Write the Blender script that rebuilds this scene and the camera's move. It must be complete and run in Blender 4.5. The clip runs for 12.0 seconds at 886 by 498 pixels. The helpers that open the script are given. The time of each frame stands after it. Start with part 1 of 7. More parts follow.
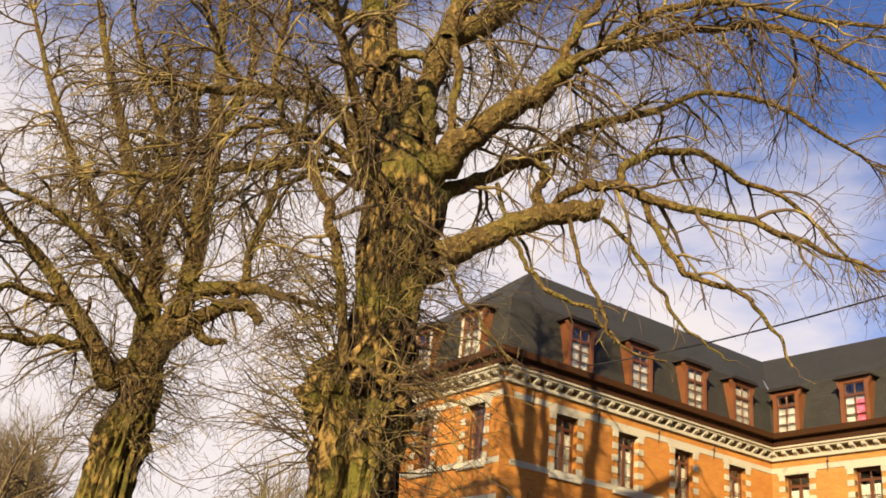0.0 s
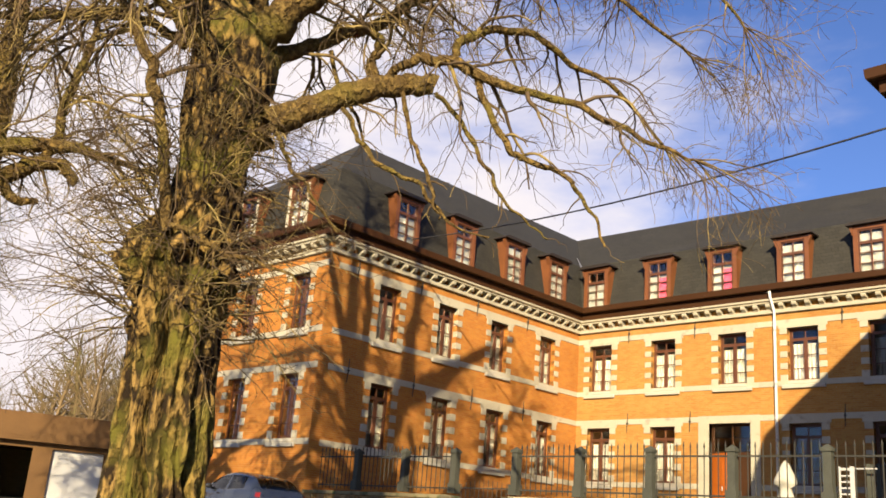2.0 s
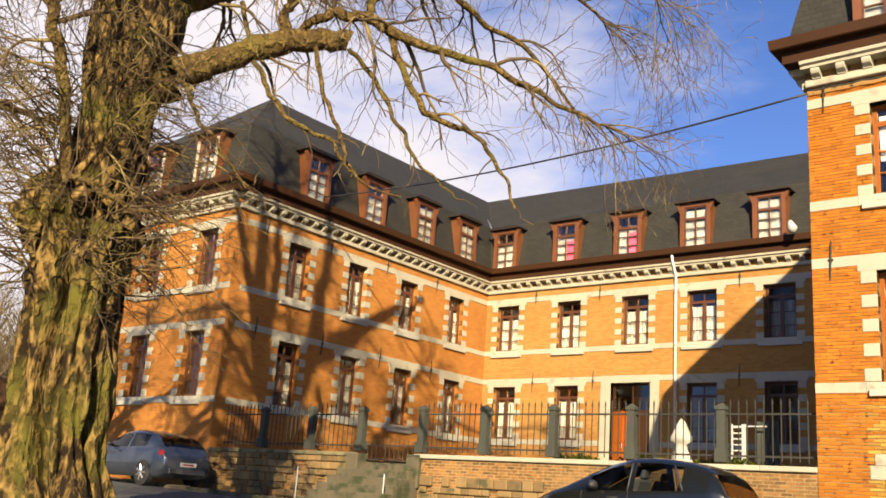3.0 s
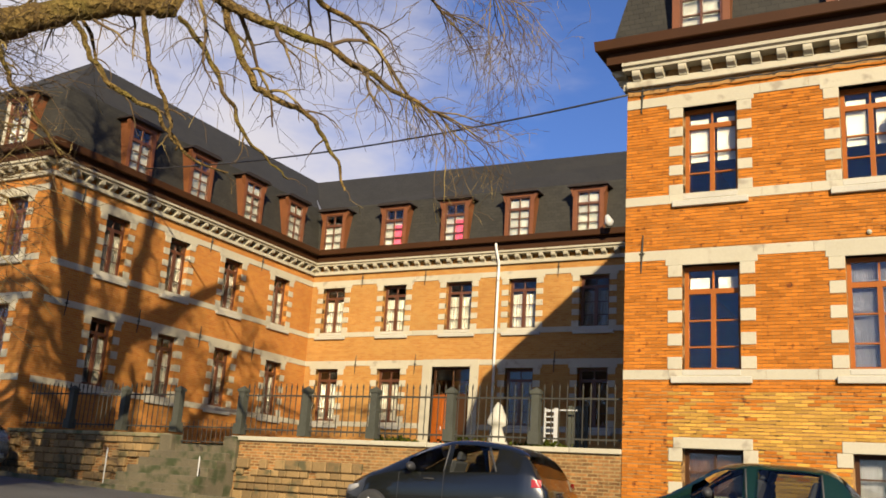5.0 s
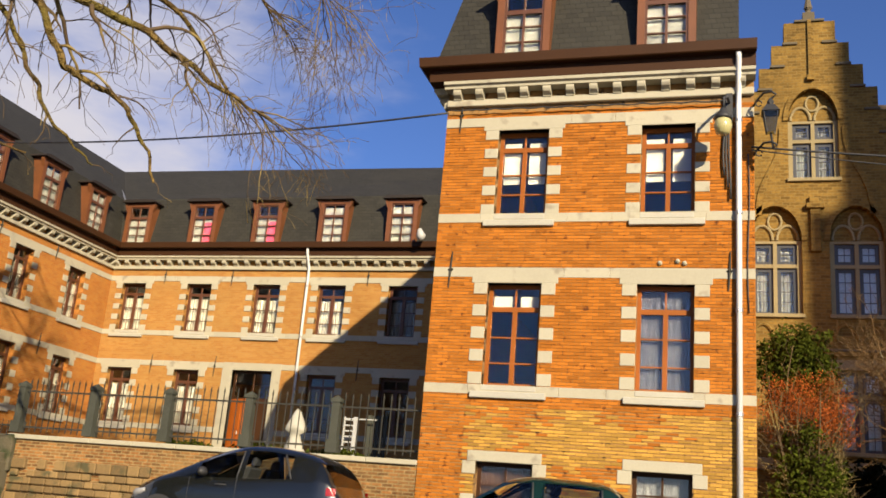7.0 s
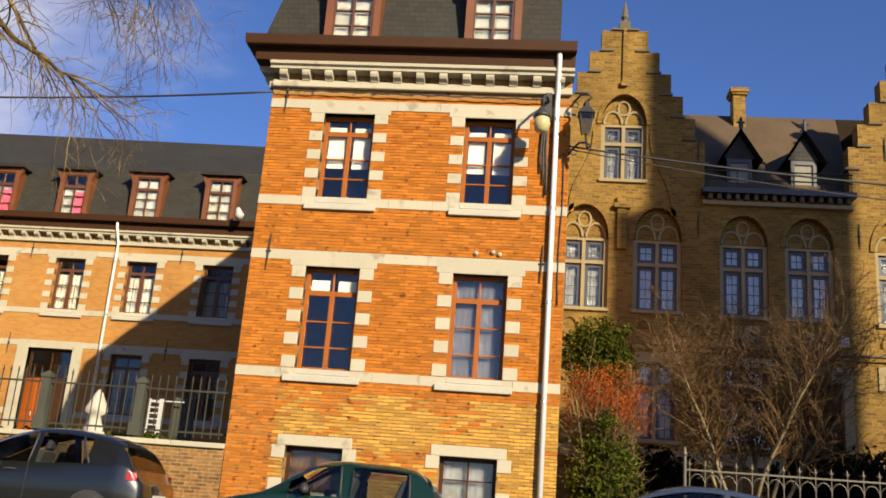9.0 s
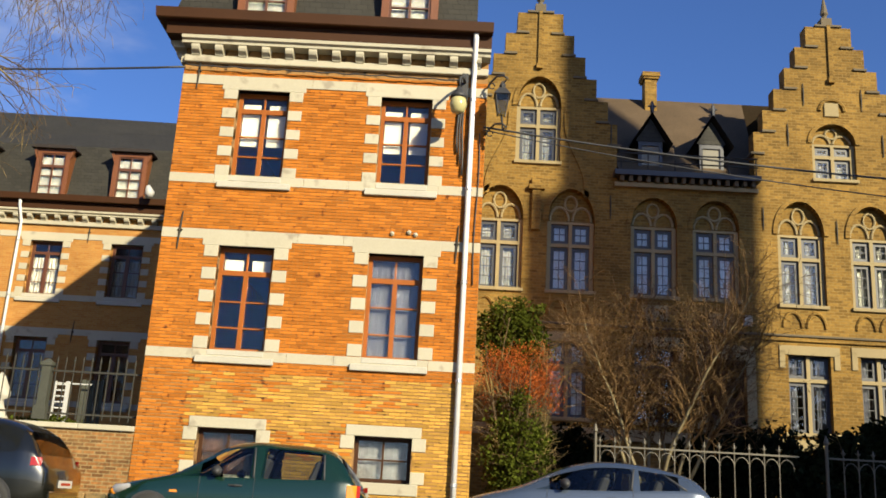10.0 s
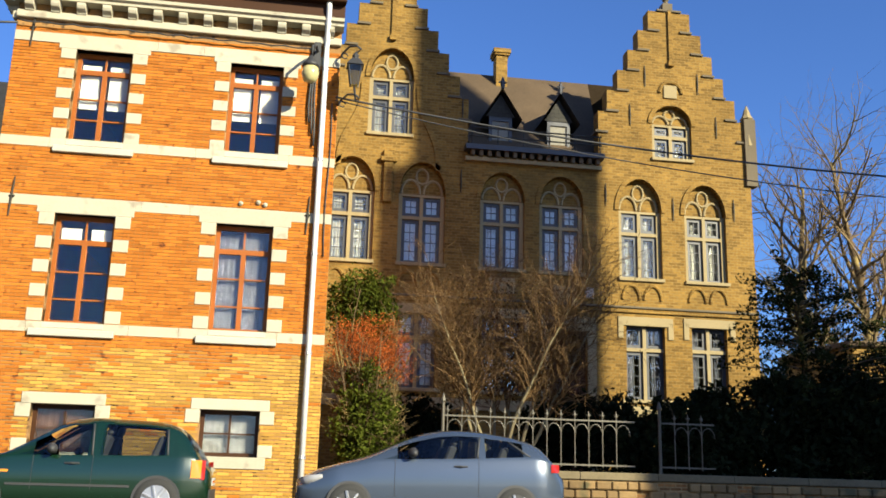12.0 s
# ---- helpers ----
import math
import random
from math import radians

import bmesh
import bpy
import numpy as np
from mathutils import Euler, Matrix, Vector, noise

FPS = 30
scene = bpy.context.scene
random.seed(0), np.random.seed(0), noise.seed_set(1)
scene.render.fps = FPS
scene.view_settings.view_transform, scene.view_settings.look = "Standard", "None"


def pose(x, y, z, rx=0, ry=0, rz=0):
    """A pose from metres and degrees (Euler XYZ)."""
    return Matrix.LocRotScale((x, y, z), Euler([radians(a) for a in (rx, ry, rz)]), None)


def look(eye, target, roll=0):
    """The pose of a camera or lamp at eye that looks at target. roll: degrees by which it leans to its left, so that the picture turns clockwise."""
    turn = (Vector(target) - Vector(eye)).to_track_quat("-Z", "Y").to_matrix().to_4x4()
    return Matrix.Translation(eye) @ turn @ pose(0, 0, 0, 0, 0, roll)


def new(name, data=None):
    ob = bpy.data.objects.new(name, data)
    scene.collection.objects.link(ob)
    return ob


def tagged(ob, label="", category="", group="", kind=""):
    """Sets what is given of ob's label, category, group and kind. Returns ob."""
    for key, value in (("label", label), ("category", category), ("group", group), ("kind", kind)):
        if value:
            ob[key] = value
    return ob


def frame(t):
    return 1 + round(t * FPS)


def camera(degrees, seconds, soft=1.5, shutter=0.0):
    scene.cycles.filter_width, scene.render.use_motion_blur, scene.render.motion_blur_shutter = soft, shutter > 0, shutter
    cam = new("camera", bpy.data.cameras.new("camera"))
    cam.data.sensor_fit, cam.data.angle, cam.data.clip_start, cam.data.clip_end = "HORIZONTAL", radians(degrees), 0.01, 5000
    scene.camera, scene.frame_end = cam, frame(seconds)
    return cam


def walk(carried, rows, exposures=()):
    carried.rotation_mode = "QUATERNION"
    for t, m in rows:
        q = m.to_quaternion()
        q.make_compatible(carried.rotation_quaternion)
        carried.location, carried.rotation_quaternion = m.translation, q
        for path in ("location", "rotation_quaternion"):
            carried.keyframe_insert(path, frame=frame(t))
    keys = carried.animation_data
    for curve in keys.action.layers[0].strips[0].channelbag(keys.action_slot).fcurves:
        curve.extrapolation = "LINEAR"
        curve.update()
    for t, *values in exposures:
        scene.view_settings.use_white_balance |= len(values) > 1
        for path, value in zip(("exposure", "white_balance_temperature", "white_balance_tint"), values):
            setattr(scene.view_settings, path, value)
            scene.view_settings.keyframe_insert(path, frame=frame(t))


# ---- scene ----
cam = camera(49.84, 12.0, soft=1.7)
EYE = (0.0, 0.0, 1.6)
# seconds, yaw, pitch, roll: a carried camera that turns where it stands
ROWS = [
    (0.0, 54.54, 23.74, -5.76), (0.5, 52.14, 22.01, -5.60), (1.0, 49.50, 20.24, -5.16), (1.5, 46.77, 18.50, -4.85),
    (2.0, 44.06, 17.00, -4.50), (2.5, 41.31, 15.82, -4.29), (3.0, 38.60, 14.97, -4.09), (5.0, 28.02, 14.65, -3.68),
    (5.5, 25.13, 14.98, -3.85), (6.0, 22.09, 15.30, -4.13), (6.5, 19.06, 15.67, -4.39), (7.0, 16.02, 16.02, -4.69),
    (9.0, 4.88, 15.99, -4.26), (9.5, 2.37, 15.61, -3.76), (10.0, -0.06, 15.11, -3.14), (10.5, -2.49, 14.59, -2.56),
    (11.0, -4.78, 14.18, -2.06), (11.5, -6.87, 13.94, -1.73), (12.0, -8.87, 13.78, -1.54)]
walk(cam, [(t, pose(*EYE, 90 + p, r, y)) for t, y, p, r in ROWS], [(0.0, 1.20, 6900, 10), (2.5, 1.32, 6560, 10), (3.2, 1.26, 6500, 10), (5.0, 0.93, 6300, 10), (5.5, 0.88, 6270, 8), (7.0, 0.88, 6270, 10), (9.0, 0.94, 6220, 10), (9.5, 0.96, 6120, 8), (10.5, 1.10, 5960, 3), (11.0, 1.13, 5900, 4), (11.5, 1.26, 5850, 4), (12.0, 1.38, 5780, 2)])

# ---- light ----
SUN_DIR = Vector((0.74, -1.0, 0.545)).normalized()
SUN_EL = math.asin(SUN_DIR.z)
SUN_AZ = math.atan2(SUN_DIR.x, SUN_DIR.y)
world = bpy.data.worlds.new("sky")
scene.world = world
world.use_nodes = True
wn, wl = world.node_tree.nodes, world.node_tree.links
wn.clear()
w_out = wn.new("ShaderNodeOutputWorld")
w_bg = wn.new("ShaderNodeBackground")
w_sky = wn.new("ShaderNodeTexSky")
w_sky.sky_type = "NISHITA"
w_sky.sun_disc = False
w_sky.sun_elevation = SUN_EL
w_sky.sun_rotation = SUN_AZ
w_sky.air_density, w_sky.dust_density, w_sky.ozone_density = 1.0, 0.9, 3.0
w_co = wn.new("ShaderNodeTexCoord")
w_map = wn.new("ShaderNodeMapping")
w_map.inputs["Scale"].default_value = (1.0, 1.0, 2.6)
w_noise = wn.new("ShaderNodeTexNoise")
w_noise.inputs["Scale"].default_value = 2.2
w_noise.inputs["Detail"].default_value = 7.0
w_noise.inputs["Roughness"].default_value = 0.55
w_dot = wn.new("ShaderNodeVectorMath")
w_dot.operation = "DOT_PRODUCT"
w_dot.inputs[1].default_value = Vector((-0.95, 0.37, -0.50))
w_add = wn.new("ShaderNodeMath")
w_add.operation = "MULTIPLY_ADD"
w_add.inputs[1].default_value = 1.0
w_ramp = wn.new("ShaderNodeMapRange")
w_ramp.interpolation_type = "SMOOTHSTEP"
w_ramp.inputs["From Min"].default_value = 0.90
w_ramp.inputs["From Max"].default_value = 1.20
w_mix = wn.new("ShaderNodeMixRGB")
w_mix.inputs[2].default_value = (7.7, 7.2, 7.5, 1)
w_tint = wn.new("ShaderNodeMixRGB")
w_tint.blend_type = "MULTIPLY"
w_tint.inputs[0].default_value = 1.0
w_tint.inputs[2].default_value = (0.82, 0.95, 1.38, 1)
w_bg.inputs["Strength"].default_value = 0.052
wl.new(w_co.outputs["Generated"], w_map.inputs[0])
wl.new(w_map.outputs[0], w_noise.inputs["Vector"])
wl.new(w_co.outputs["Generated"], w_dot.inputs[0])
wl.new(w_dot.outputs["Value"], w_add.inputs[0])
wl.new(w_noise.outputs[0], w_add.inputs[2])
wl.new(w_add.outputs[0], w_ramp.inputs["Value"])
wl.new(w_ramp.outputs[0], w_mix.inputs[0])
wl.new(w_sky.outputs[0], w_tint.inputs[1])
wl.new(w_tint.outputs[0], w_mix.inputs[1])
wl.new(w_mix.outputs[0], w_bg.inputs[0])
wl.new(w_bg.outputs[0], w_out.inputs[0])

sun = new("sun", bpy.data.lights.new("sun", "SUN"))
sun.data.energy = 5.0
sun.data.angle = radians(0.5)
sun.data.color = (1.0, 0.82, 0.54)
sun.matrix_world = look(SUN_DIR * 60, (0, 0, 0))


# ---- materials ----
def material(name, color, rough=0.7, metal=0.0, vary=0.12, scale=6.0, fine=60.0, bump=0.15, spots=None, island=0.0, per_object=0.0, spec=0.5, coat=0.0, dist=0.01):
    """A surface with two scales of mottling, fine relief and an optional second colour in patches."""
    m = bpy.data.materials.new(name)
    m.use_nodes = True
    n, l = m.node_tree.nodes, m.node_tree.links
    b = n["Principled BSDF"]
    b.inputs["Roughness"].default_value = rough
    b.inputs["Metallic"].default_value = metal
    b.inputs["Specular IOR Level"].default_value = spec
    b.inputs["Coat Weight"].default_value = coat
    geo = n.new("ShaderNodeNewGeometry")
    big, small = n.new("ShaderNodeTexNoise"), n.new("ShaderNodeTexNoise")
    for tex, s, det in ((big, scale / 6, 4), (small, fine, 3)):
        tex.inputs["Scale"].default_value = s
        tex.inputs["Detail"].default_value = det
        l.new(geo.outputs["Position"], tex.inputs["Vector"])
    add = n.new("ShaderNodeMath")
    add.operation = "ADD"
    l.new(big.outputs[0], add.inputs[0])
    l.new(small.outputs[0], add.inputs[1])
    total = add.outputs[0]
    lo, hi = 0.0, 2.0
    if island or per_object:
        src = geo.outputs["Random Per Island"]
        if per_object:
            info = n.new("ShaderNodeObjectInfo")
            src = info.outputs["Random"]
        ma = n.new("ShaderNodeMath")
        ma.operation = "MULTIPLY_ADD"
        ma.inputs[1].default_value = island or per_object
        l.new(src, ma.inputs[0])
        l.new(total, ma.inputs[2])
        total = ma.outputs[0]
        hi = 2.0 + (island or per_object)
    mr = n.new("ShaderNodeMapRange")
    mr.inputs["From Min"].default_value = lo + 0.45
    mr.inputs["From Max"].default_value = hi - 0.45
    mr.inputs["To Min"].default_value = 1 - vary * 1.6
    mr.inputs["To Max"].default_value = 1 + vary * 1.6
    l.new(total, mr.inputs["Value"])
    mul = n.new("ShaderNodeMixRGB")
    mul.blend_type = "MULTIPLY"
    mul.inputs[0].default_value = 1.0
    mul.inputs[1].default_value = (*color, 1)
    l.new(mr.outputs[0], mul.inputs[2])
    out = mul.outputs[0]
    if spots:
        col2, amount, sc = spots
        t2 = n.new("ShaderNodeTexNoise")
        t2.inputs["Scale"].default_value = sc
        t2.inputs["Detail"].default_value = 6
        l.new(geo.outputs["Position"], t2.inputs["Vector"])
        r2 = n.new("ShaderNodeMapRange")
        r2.interpolation_type = "SMOOTHSTEP"
        r2.inputs["From Min"].default_value = 0.62 - amount * 0.3
        r2.inputs["From Max"].default_value = 0.78 - amount * 0.3
        l.new(t2.outputs[0], r2.inputs["Value"])
        mx = n.new("ShaderNodeMixRGB")
        mx.inputs[2].default_value = (*col2, 1)
        l.new(r2.outputs[0], mx.inputs[0])
        l.new(out, mx.inputs[1])
        out = mx.outputs[0]
    l.new(out, b.inputs["Base Color"])
    if bump:
        bp = n.new("ShaderNodeBump")
        bp.inputs["Strength"].default_value = bump
        bp.inputs["Distance"].default_value = dist
        l.new(add.outputs[0], bp.inputs["Height"])
        l.new(bp.outputs[0], b.inputs["Normal"])
    return m


def brick_material(name, c1, c2, mortar, bw=0.22, bh=0.068, patch=None, mortar_size=0.006, vary=0.16):
    """Courses of brick at true size on upright walls that run along x or y."""
    m = material(name, c1, 0.85, vary=vary, scale=4, fine=14 if vary > 0.2 else 40, bump=0, spec=0.2)
    n, l = m.node_tree.nodes, m.node_tree.links
    b = n["Principled BSDF"]
    geo = n.new("ShaderNodeNewGeometry")
    sep, comb = n.new("ShaderNodeSeparateXYZ"), n.new("ShaderNodeCombineXYZ")
    l.new(geo.outputs["Position"], sep.inputs[0])
    s = n.new("ShaderNodeMath")
    s.operation = "ADD"
    l.new(sep.outputs[0], s.inputs[0])
    l.new(sep.outputs[1], s.inputs[1])
    l.new(s.outputs[0], comb.inputs[0])
    l.new(sep.outputs[2], comb.inputs[1])
    br = n.new("ShaderNodeTexBrick")
    br.inputs["Scale"].default_value = 1.0
    br.inputs["Brick Width"].default_value = bw
    br.inputs["Row Height"].default_value = bh
    br.inputs["Mortar Size"].default_value = mortar_size
    br.inputs["Mortar Smooth"].default_value = 0.3
    br.inputs["Bias"].default_value = -0.1
    br.inputs["Color1"].default_value = (*c1, 1)
    br.inputs["Color2"].default_value = (*c2, 1)
    br.inputs["Mortar"].default_value = (*mortar, 1)
    l.new(comb.outputs[0], br.inputs["Vector"])
    old = b.inputs["Base Color"].links[0].from_node
    l.new(br.outputs["Color"], old.inputs[1])
    out = old.outputs[0]
    nz = n.new("ShaderNodeTexNoise")
    nz.inputs["Scale"].default_value = 0.55
    nz.inputs["Detail"].default_value = 8
    nz.inputs["Roughness"].default_value = 0.7
    l.new(geo.outputs["Position"], nz.inputs["Vector"])
    mr = n.new("ShaderNodeMapRange")
    mr.inputs["From Min"].default_value, mr.inputs["From Max"].default_value = 0.52, 0.72
    l.new(nz.outputs[0], mr.inputs["Value"])
    mx = n.new("ShaderNodeMixRGB")
    mx.inputs[2].default_value = (*(patch or mortar), 1)
    half = n.new("ShaderNodeMath")
    half.operation = "MULTIPLY"
    half.inputs[1].default_value = 0.55
    l.new(mr.outputs[0], half.inputs[0])
    l.new(half.outputs[0], mx.inputs[0])
    l.new(out, mx.inputs[1])
    l.new(mx.outputs[0], b.inputs["Base Color"])
    bp = n.new("ShaderNodeBump")
    bp.invert = True
    bp.inputs["Strength"].default_value = 0.5
    bp.inputs["Distance"].default_value = 0.008
    l.new(br.outputs["Fac"], bp.inputs["Height"])
    l.new(bp.outputs[0], b.inputs["Normal"])
    return m


def glass_material(name, tint=(0.9, 0.95, 1.0)):
    m = bpy.data.materials.new(name)
    m.use_nodes = True
    b = m.node_tree.nodes["Principled BSDF"]
    b.inputs["Base Color"].default_value = (*tint, 1)
    b.inputs["Transmission Weight"].default_value = 1.0
    b.inputs["Roughness"].default_value = 0.02
    b.inputs["IOR"].default_value = 1.52
    return m


M_BRICK = brick_material("orange_brick", (0.397, 0.155, 0.0256), (0.322, 0.106, 0.0183), (0.342, 0.201, 0.0731), patch=(0.414, 0.201, 0.0427))
M_BRICK_PALE = brick_material("pale_brick", (0.373, 0.187, 0.0466), (0.308, 0.129, 0.0275), (0.329, 0.209, 0.0824), patch=(0.385, 0.231, 0.0711))
M_GOTHIC = brick_material("buff_brick", (0.223, 0.13, 0.0272), (0.11, 0.0613, 0.0123), (0.193, 0.132, 0.0417), bw=0.24, bh=0.085, patch=(0.118, 0.0703, 0.0149), mortar_size=0.011, vary=0.32)
M_LOWWALL = brick_material("weathered_brick", (0.26, 0.118, 0.036), (0.085, 0.042, 0.016), (0.235, 0.165, 0.076), patch=(0.27, 0.175, 0.07), mortar_size=0.013, vary=0.42)
# near-black spots paint the shade of deep open joints into the mortar
M_MORTAR = material("lime_mortar_with_joint_shade", (0.25, 0.135, 0.042), 0.95, vary=0.25, scale=8, fine=40, bump=0.3, spots=((0.03, 0.018, 0.009), 0.30, 7.0))
M_STONE = material("pale_limestone", (0.37, 0.339, 0.254), 0.8, vary=0.10, scale=8, fine=30, bump=0.25, spots=((0.25, 0.219, 0.165), 0.15, 3.0), per_object=0.5)
M_BLUESTONE = material("grey_bluestone", (0.371, 0.352, 0.294), 0.7, vary=0.12, scale=8, fine=40, bump=0.2)
M_SLATE = brick_material("dark_slate", (0.0317, 0.0297, 0.0236), (0.023, 0.0216, 0.0175), (0.00945, 0.00877, 0.00743), bw=0.24, bh=0.13, patch=(0.0365, 0.0338, 0.027))
M_SLATE.node_tree.nodes["Principled BSDF"].inputs["Roughness"].default_value = 0.7
M_SLATE.node_tree.nodes["Principled BSDF"].inputs["Specular IOR Level"].default_value = 0.25
M_DORMER = material("brown_dormer_timber", (0.134, 0.0457, 0.0134), 0.5, vary=0.2, scale=10, fine=50, bump=0.1)
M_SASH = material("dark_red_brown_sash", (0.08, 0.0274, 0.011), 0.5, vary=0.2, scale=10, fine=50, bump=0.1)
M_CAP = material("near_black_lead_cap", (0.018, 0.012, 0.008), 0.6, vary=0.2, bump=0.1)
M_GREYBLIND = material("grey_inner_blind", (0.0468, 0.0468, 0.0562), 0.9, vary=0.08, bump=0.05)
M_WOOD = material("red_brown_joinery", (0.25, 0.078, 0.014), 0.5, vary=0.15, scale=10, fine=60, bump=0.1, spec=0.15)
M_BROWN = material("dark_brown_paint", (0.040, 0.0155, 0.0045), 0.6, vary=0.15, scale=6, fine=40, bump=0.1, spec=0.2)
M_CURTAIN = material("cream_curtain", (0.28, 0.25, 0.19), 0.9, vary=0.08, scale=10, fine=30, bump=0.1)
M_BLIND = material("white_blind", (0.364, 0.336, 0.273), 0.8, vary=0.04, bump=0.05)
M_GREYNET = material("grey_basement_blind", (0.105, 0.1, 0.0944), 0.9, vary=0.1, bump=0.05)
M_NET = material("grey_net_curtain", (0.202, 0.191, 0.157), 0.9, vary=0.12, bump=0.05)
# the same net curtain, its colour whitened for the shaded house windows
M_NET_SHADE = material("net_curtain_whitened_in_shade", (0.758, 0.75, 0.722), 0.9, vary=0.06, bump=0.05)
M_RED = material("red_curtain", (0.413, 0.0375, 0.0675), 0.9, vary=0.1)
M_DARK = material("dim_interior", (0.11, 0.099, 0.088), 0.9, vary=0.2)
M_GLASS = glass_material("window_glass")
M_ASPHALT = material("asphalt", (0.055, 0.054, 0.052), 0.9, vary=0.2, scale=3, fine=90, bump=0.4)
M_EARTH = material("gravelly_earth", (0.08, 0.0646, 0.045), 0.95, vary=0.3, scale=4, fine=40, bump=0.5, spots=((0.035, 0.0499, 0.015), 0.4, 1.2), dist=0.03)
M_IRON = material("grey_painted_iron", (0.038, 0.036, 0.030), 0.6, vary=0.15, bump=0.1, spec=0.2)
M_ZINC = material("weathered_zinc", (0.44, 0.44, 0.448), 0.4, metal=0.7, vary=0.15, bump=0.05)


def bark_material(name, light, dark, moss, stretch=0.5, scale=8.0):
    """Upright fissures between lighter plates, with patches of green algae."""
    m = bpy.data.materials.new(name)
    m.use_nodes = True
    n, l = m.node_tree.nodes, m.node_tree.links
    b = n["Principled BSDF"]
    b.inputs["Roughness"].default_value = 0.95
    b.inputs["Specular IOR Level"].default_value = 0.2
    geo, mp = n.new("ShaderNodeNewGeometry"), n.new("ShaderNodeMapping")
    mp.inputs["Scale"].default_value = (1.0, 1.0, stretch)
    l.new(geo.outputs["Position"], mp.inputs[0])
    plates, fine, patch = n.new("ShaderNodeTexNoise"), n.new("ShaderNodeTexNoise"), n.new("ShaderNodeTexNoise")
    for t, s, d, src in ((plates, scale, 5, mp.outputs[0]), (fine, scale * 6, 4, geo.outputs["Position"]), (patch, 1.1, 5, geo.outputs["Position"])):
        t.inputs["Scale"].default_value = s
        t.inputs["Detail"].default_value = d
        l.new(src, t.inputs["Vector"])
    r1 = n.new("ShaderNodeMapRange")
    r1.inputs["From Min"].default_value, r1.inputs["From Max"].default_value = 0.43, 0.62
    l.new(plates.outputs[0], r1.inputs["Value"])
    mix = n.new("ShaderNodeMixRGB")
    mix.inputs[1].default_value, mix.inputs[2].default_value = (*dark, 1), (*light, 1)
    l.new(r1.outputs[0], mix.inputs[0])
    r2 = n.new("ShaderNodeMapRange")
    r2.inputs["From Min"].default_value, r2.inputs["From Max"].default_value = 0.46, 0.66
    r2.inputs["To Max"].default_value = 0.8
    l.new(patch.outputs[0], r2.inputs["Value"])
    mix2 = n.new("ShaderNodeMixRGB")
    mix2.inputs[2].default_value = (*moss, 1)
    l.new(r2.outputs[0], mix2.inputs[0])
    l.new(mix.outputs[0], mix2.inputs[1])
    r3 = n.new("ShaderNodeMapRange")
    r3.inputs["To Min"].default_value, r3.inputs["To Max"].default_value = 0.55, 1.45
    l.new(fine.outputs[0], r3.inputs["Value"])
    mul = n.new("ShaderNodeMixRGB")
    mul.blend_type = "MULTIPLY"
    mul.inputs[0].default_value = 1.0
    l.new(mix2.outputs[0], mul.inputs[1])
    l.new(r3.outputs[0], mul.inputs[2])
    l.new(mul.outputs[0], b.inputs["Base Color"])
    add = n.new("ShaderNodeMath")
    add.operation = "MULTIPLY_ADD"
    add.inputs[1].default_value = 0.25
    l.new(fine.outputs[0], add.inputs[0])
    l.new(r1.outputs[0], add.inputs[2])
    bp = n.new("ShaderNodeBump")
    bp.inputs["Strength"].default_value = 0.9
    bp.inputs["Distance"].default_value = 0.08
    l.new(add.outputs[0], bp.inputs["Height"])
    l.new(bp.outputs[0], b.inputs["Normal"])
    return m


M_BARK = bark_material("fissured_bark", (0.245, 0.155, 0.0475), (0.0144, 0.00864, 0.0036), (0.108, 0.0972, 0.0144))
M_LIMB = bark_material("limb_bark", (0.183, 0.121, 0.0382), (0.0808, 0.051, 0.017), (0.136, 0.111, 0.0221), 0.8, 9.0)
M_TWIG = material("grey_brown_twig", (0.075, 0.047, 0.019), 0.9, vary=0.5, scale=6, fine=12, bump=0.2, spots=((0.24, 0.175, 0.055), 0.45, 1.6))


# ---- builders ----
def add_box(bm, x0, x1, y0, y1, z0, z1):
    v = [bm.verts.new(c) for c in ((x0, y0, z0), (x1, y0, z0), (x1, y1, z0), (x0, y1, z0), (x0, y0, z1), (x1, y0, z1), (x1, y1, z1), (x0, y1, z1))]
    for f in ((0, 3, 2, 1), (4, 5, 6, 7), (0, 1, 5, 4), (1, 2, 6, 5), (2, 3, 7, 6), (3, 0, 4, 7)):
        bm.faces.new([v[i] for i in f])
    return v


def add_prism(bm, outline, y0, y1):
    """An outline in x and z, given anticlockwise seen from -y, carried from y0 to y1."""
    a = [bm.verts.new((x, y0, z)) for x, z in outline]
    b = [bm.verts.new((x, y1, z)) for x, z in outline]
    bm.faces.new(a)
    bm.faces.new(b[::-1])
    for i in range(len(a)):
        j = (i + 1) % len(a)
        bm.faces.new((a[j], a[i], b[i], b[j]))


def add_tube(bm, pts, radii, sides=8, cap=True):
    """A tube of rings along a line of points."""
    rings, up = [], Vector((0.31, 0.17, 0.93)).normalized()
    for i, p in enumerate(pts):
        d = (Vector(pts[min(i + 1, len(pts) - 1)]) - Vector(pts[max(i - 1, 0)])).normalized()
        u = d.cross(up)
        if u.length < 0.05:
            u = d.cross(Vector((1, 0, 0)))
        u.normalize()
        w = d.cross(u)
        rings.append([bm.verts.new(Vector(p) + radii[i] * (math.cos(a) * u + math.sin(a) * w)) for a in [2 * math.pi * k / sides for k in range(sides)]])
    for r, s in zip(rings, rings[1:]):
        for k in range(sides):
            bm.faces.new((r[k], r[(k + 1) % sides], s[(k + 1) % sides], s[k]))
    if cap:
        bm.faces.new(rings[0][::-1])
        bm.faces.new(rings[-1])


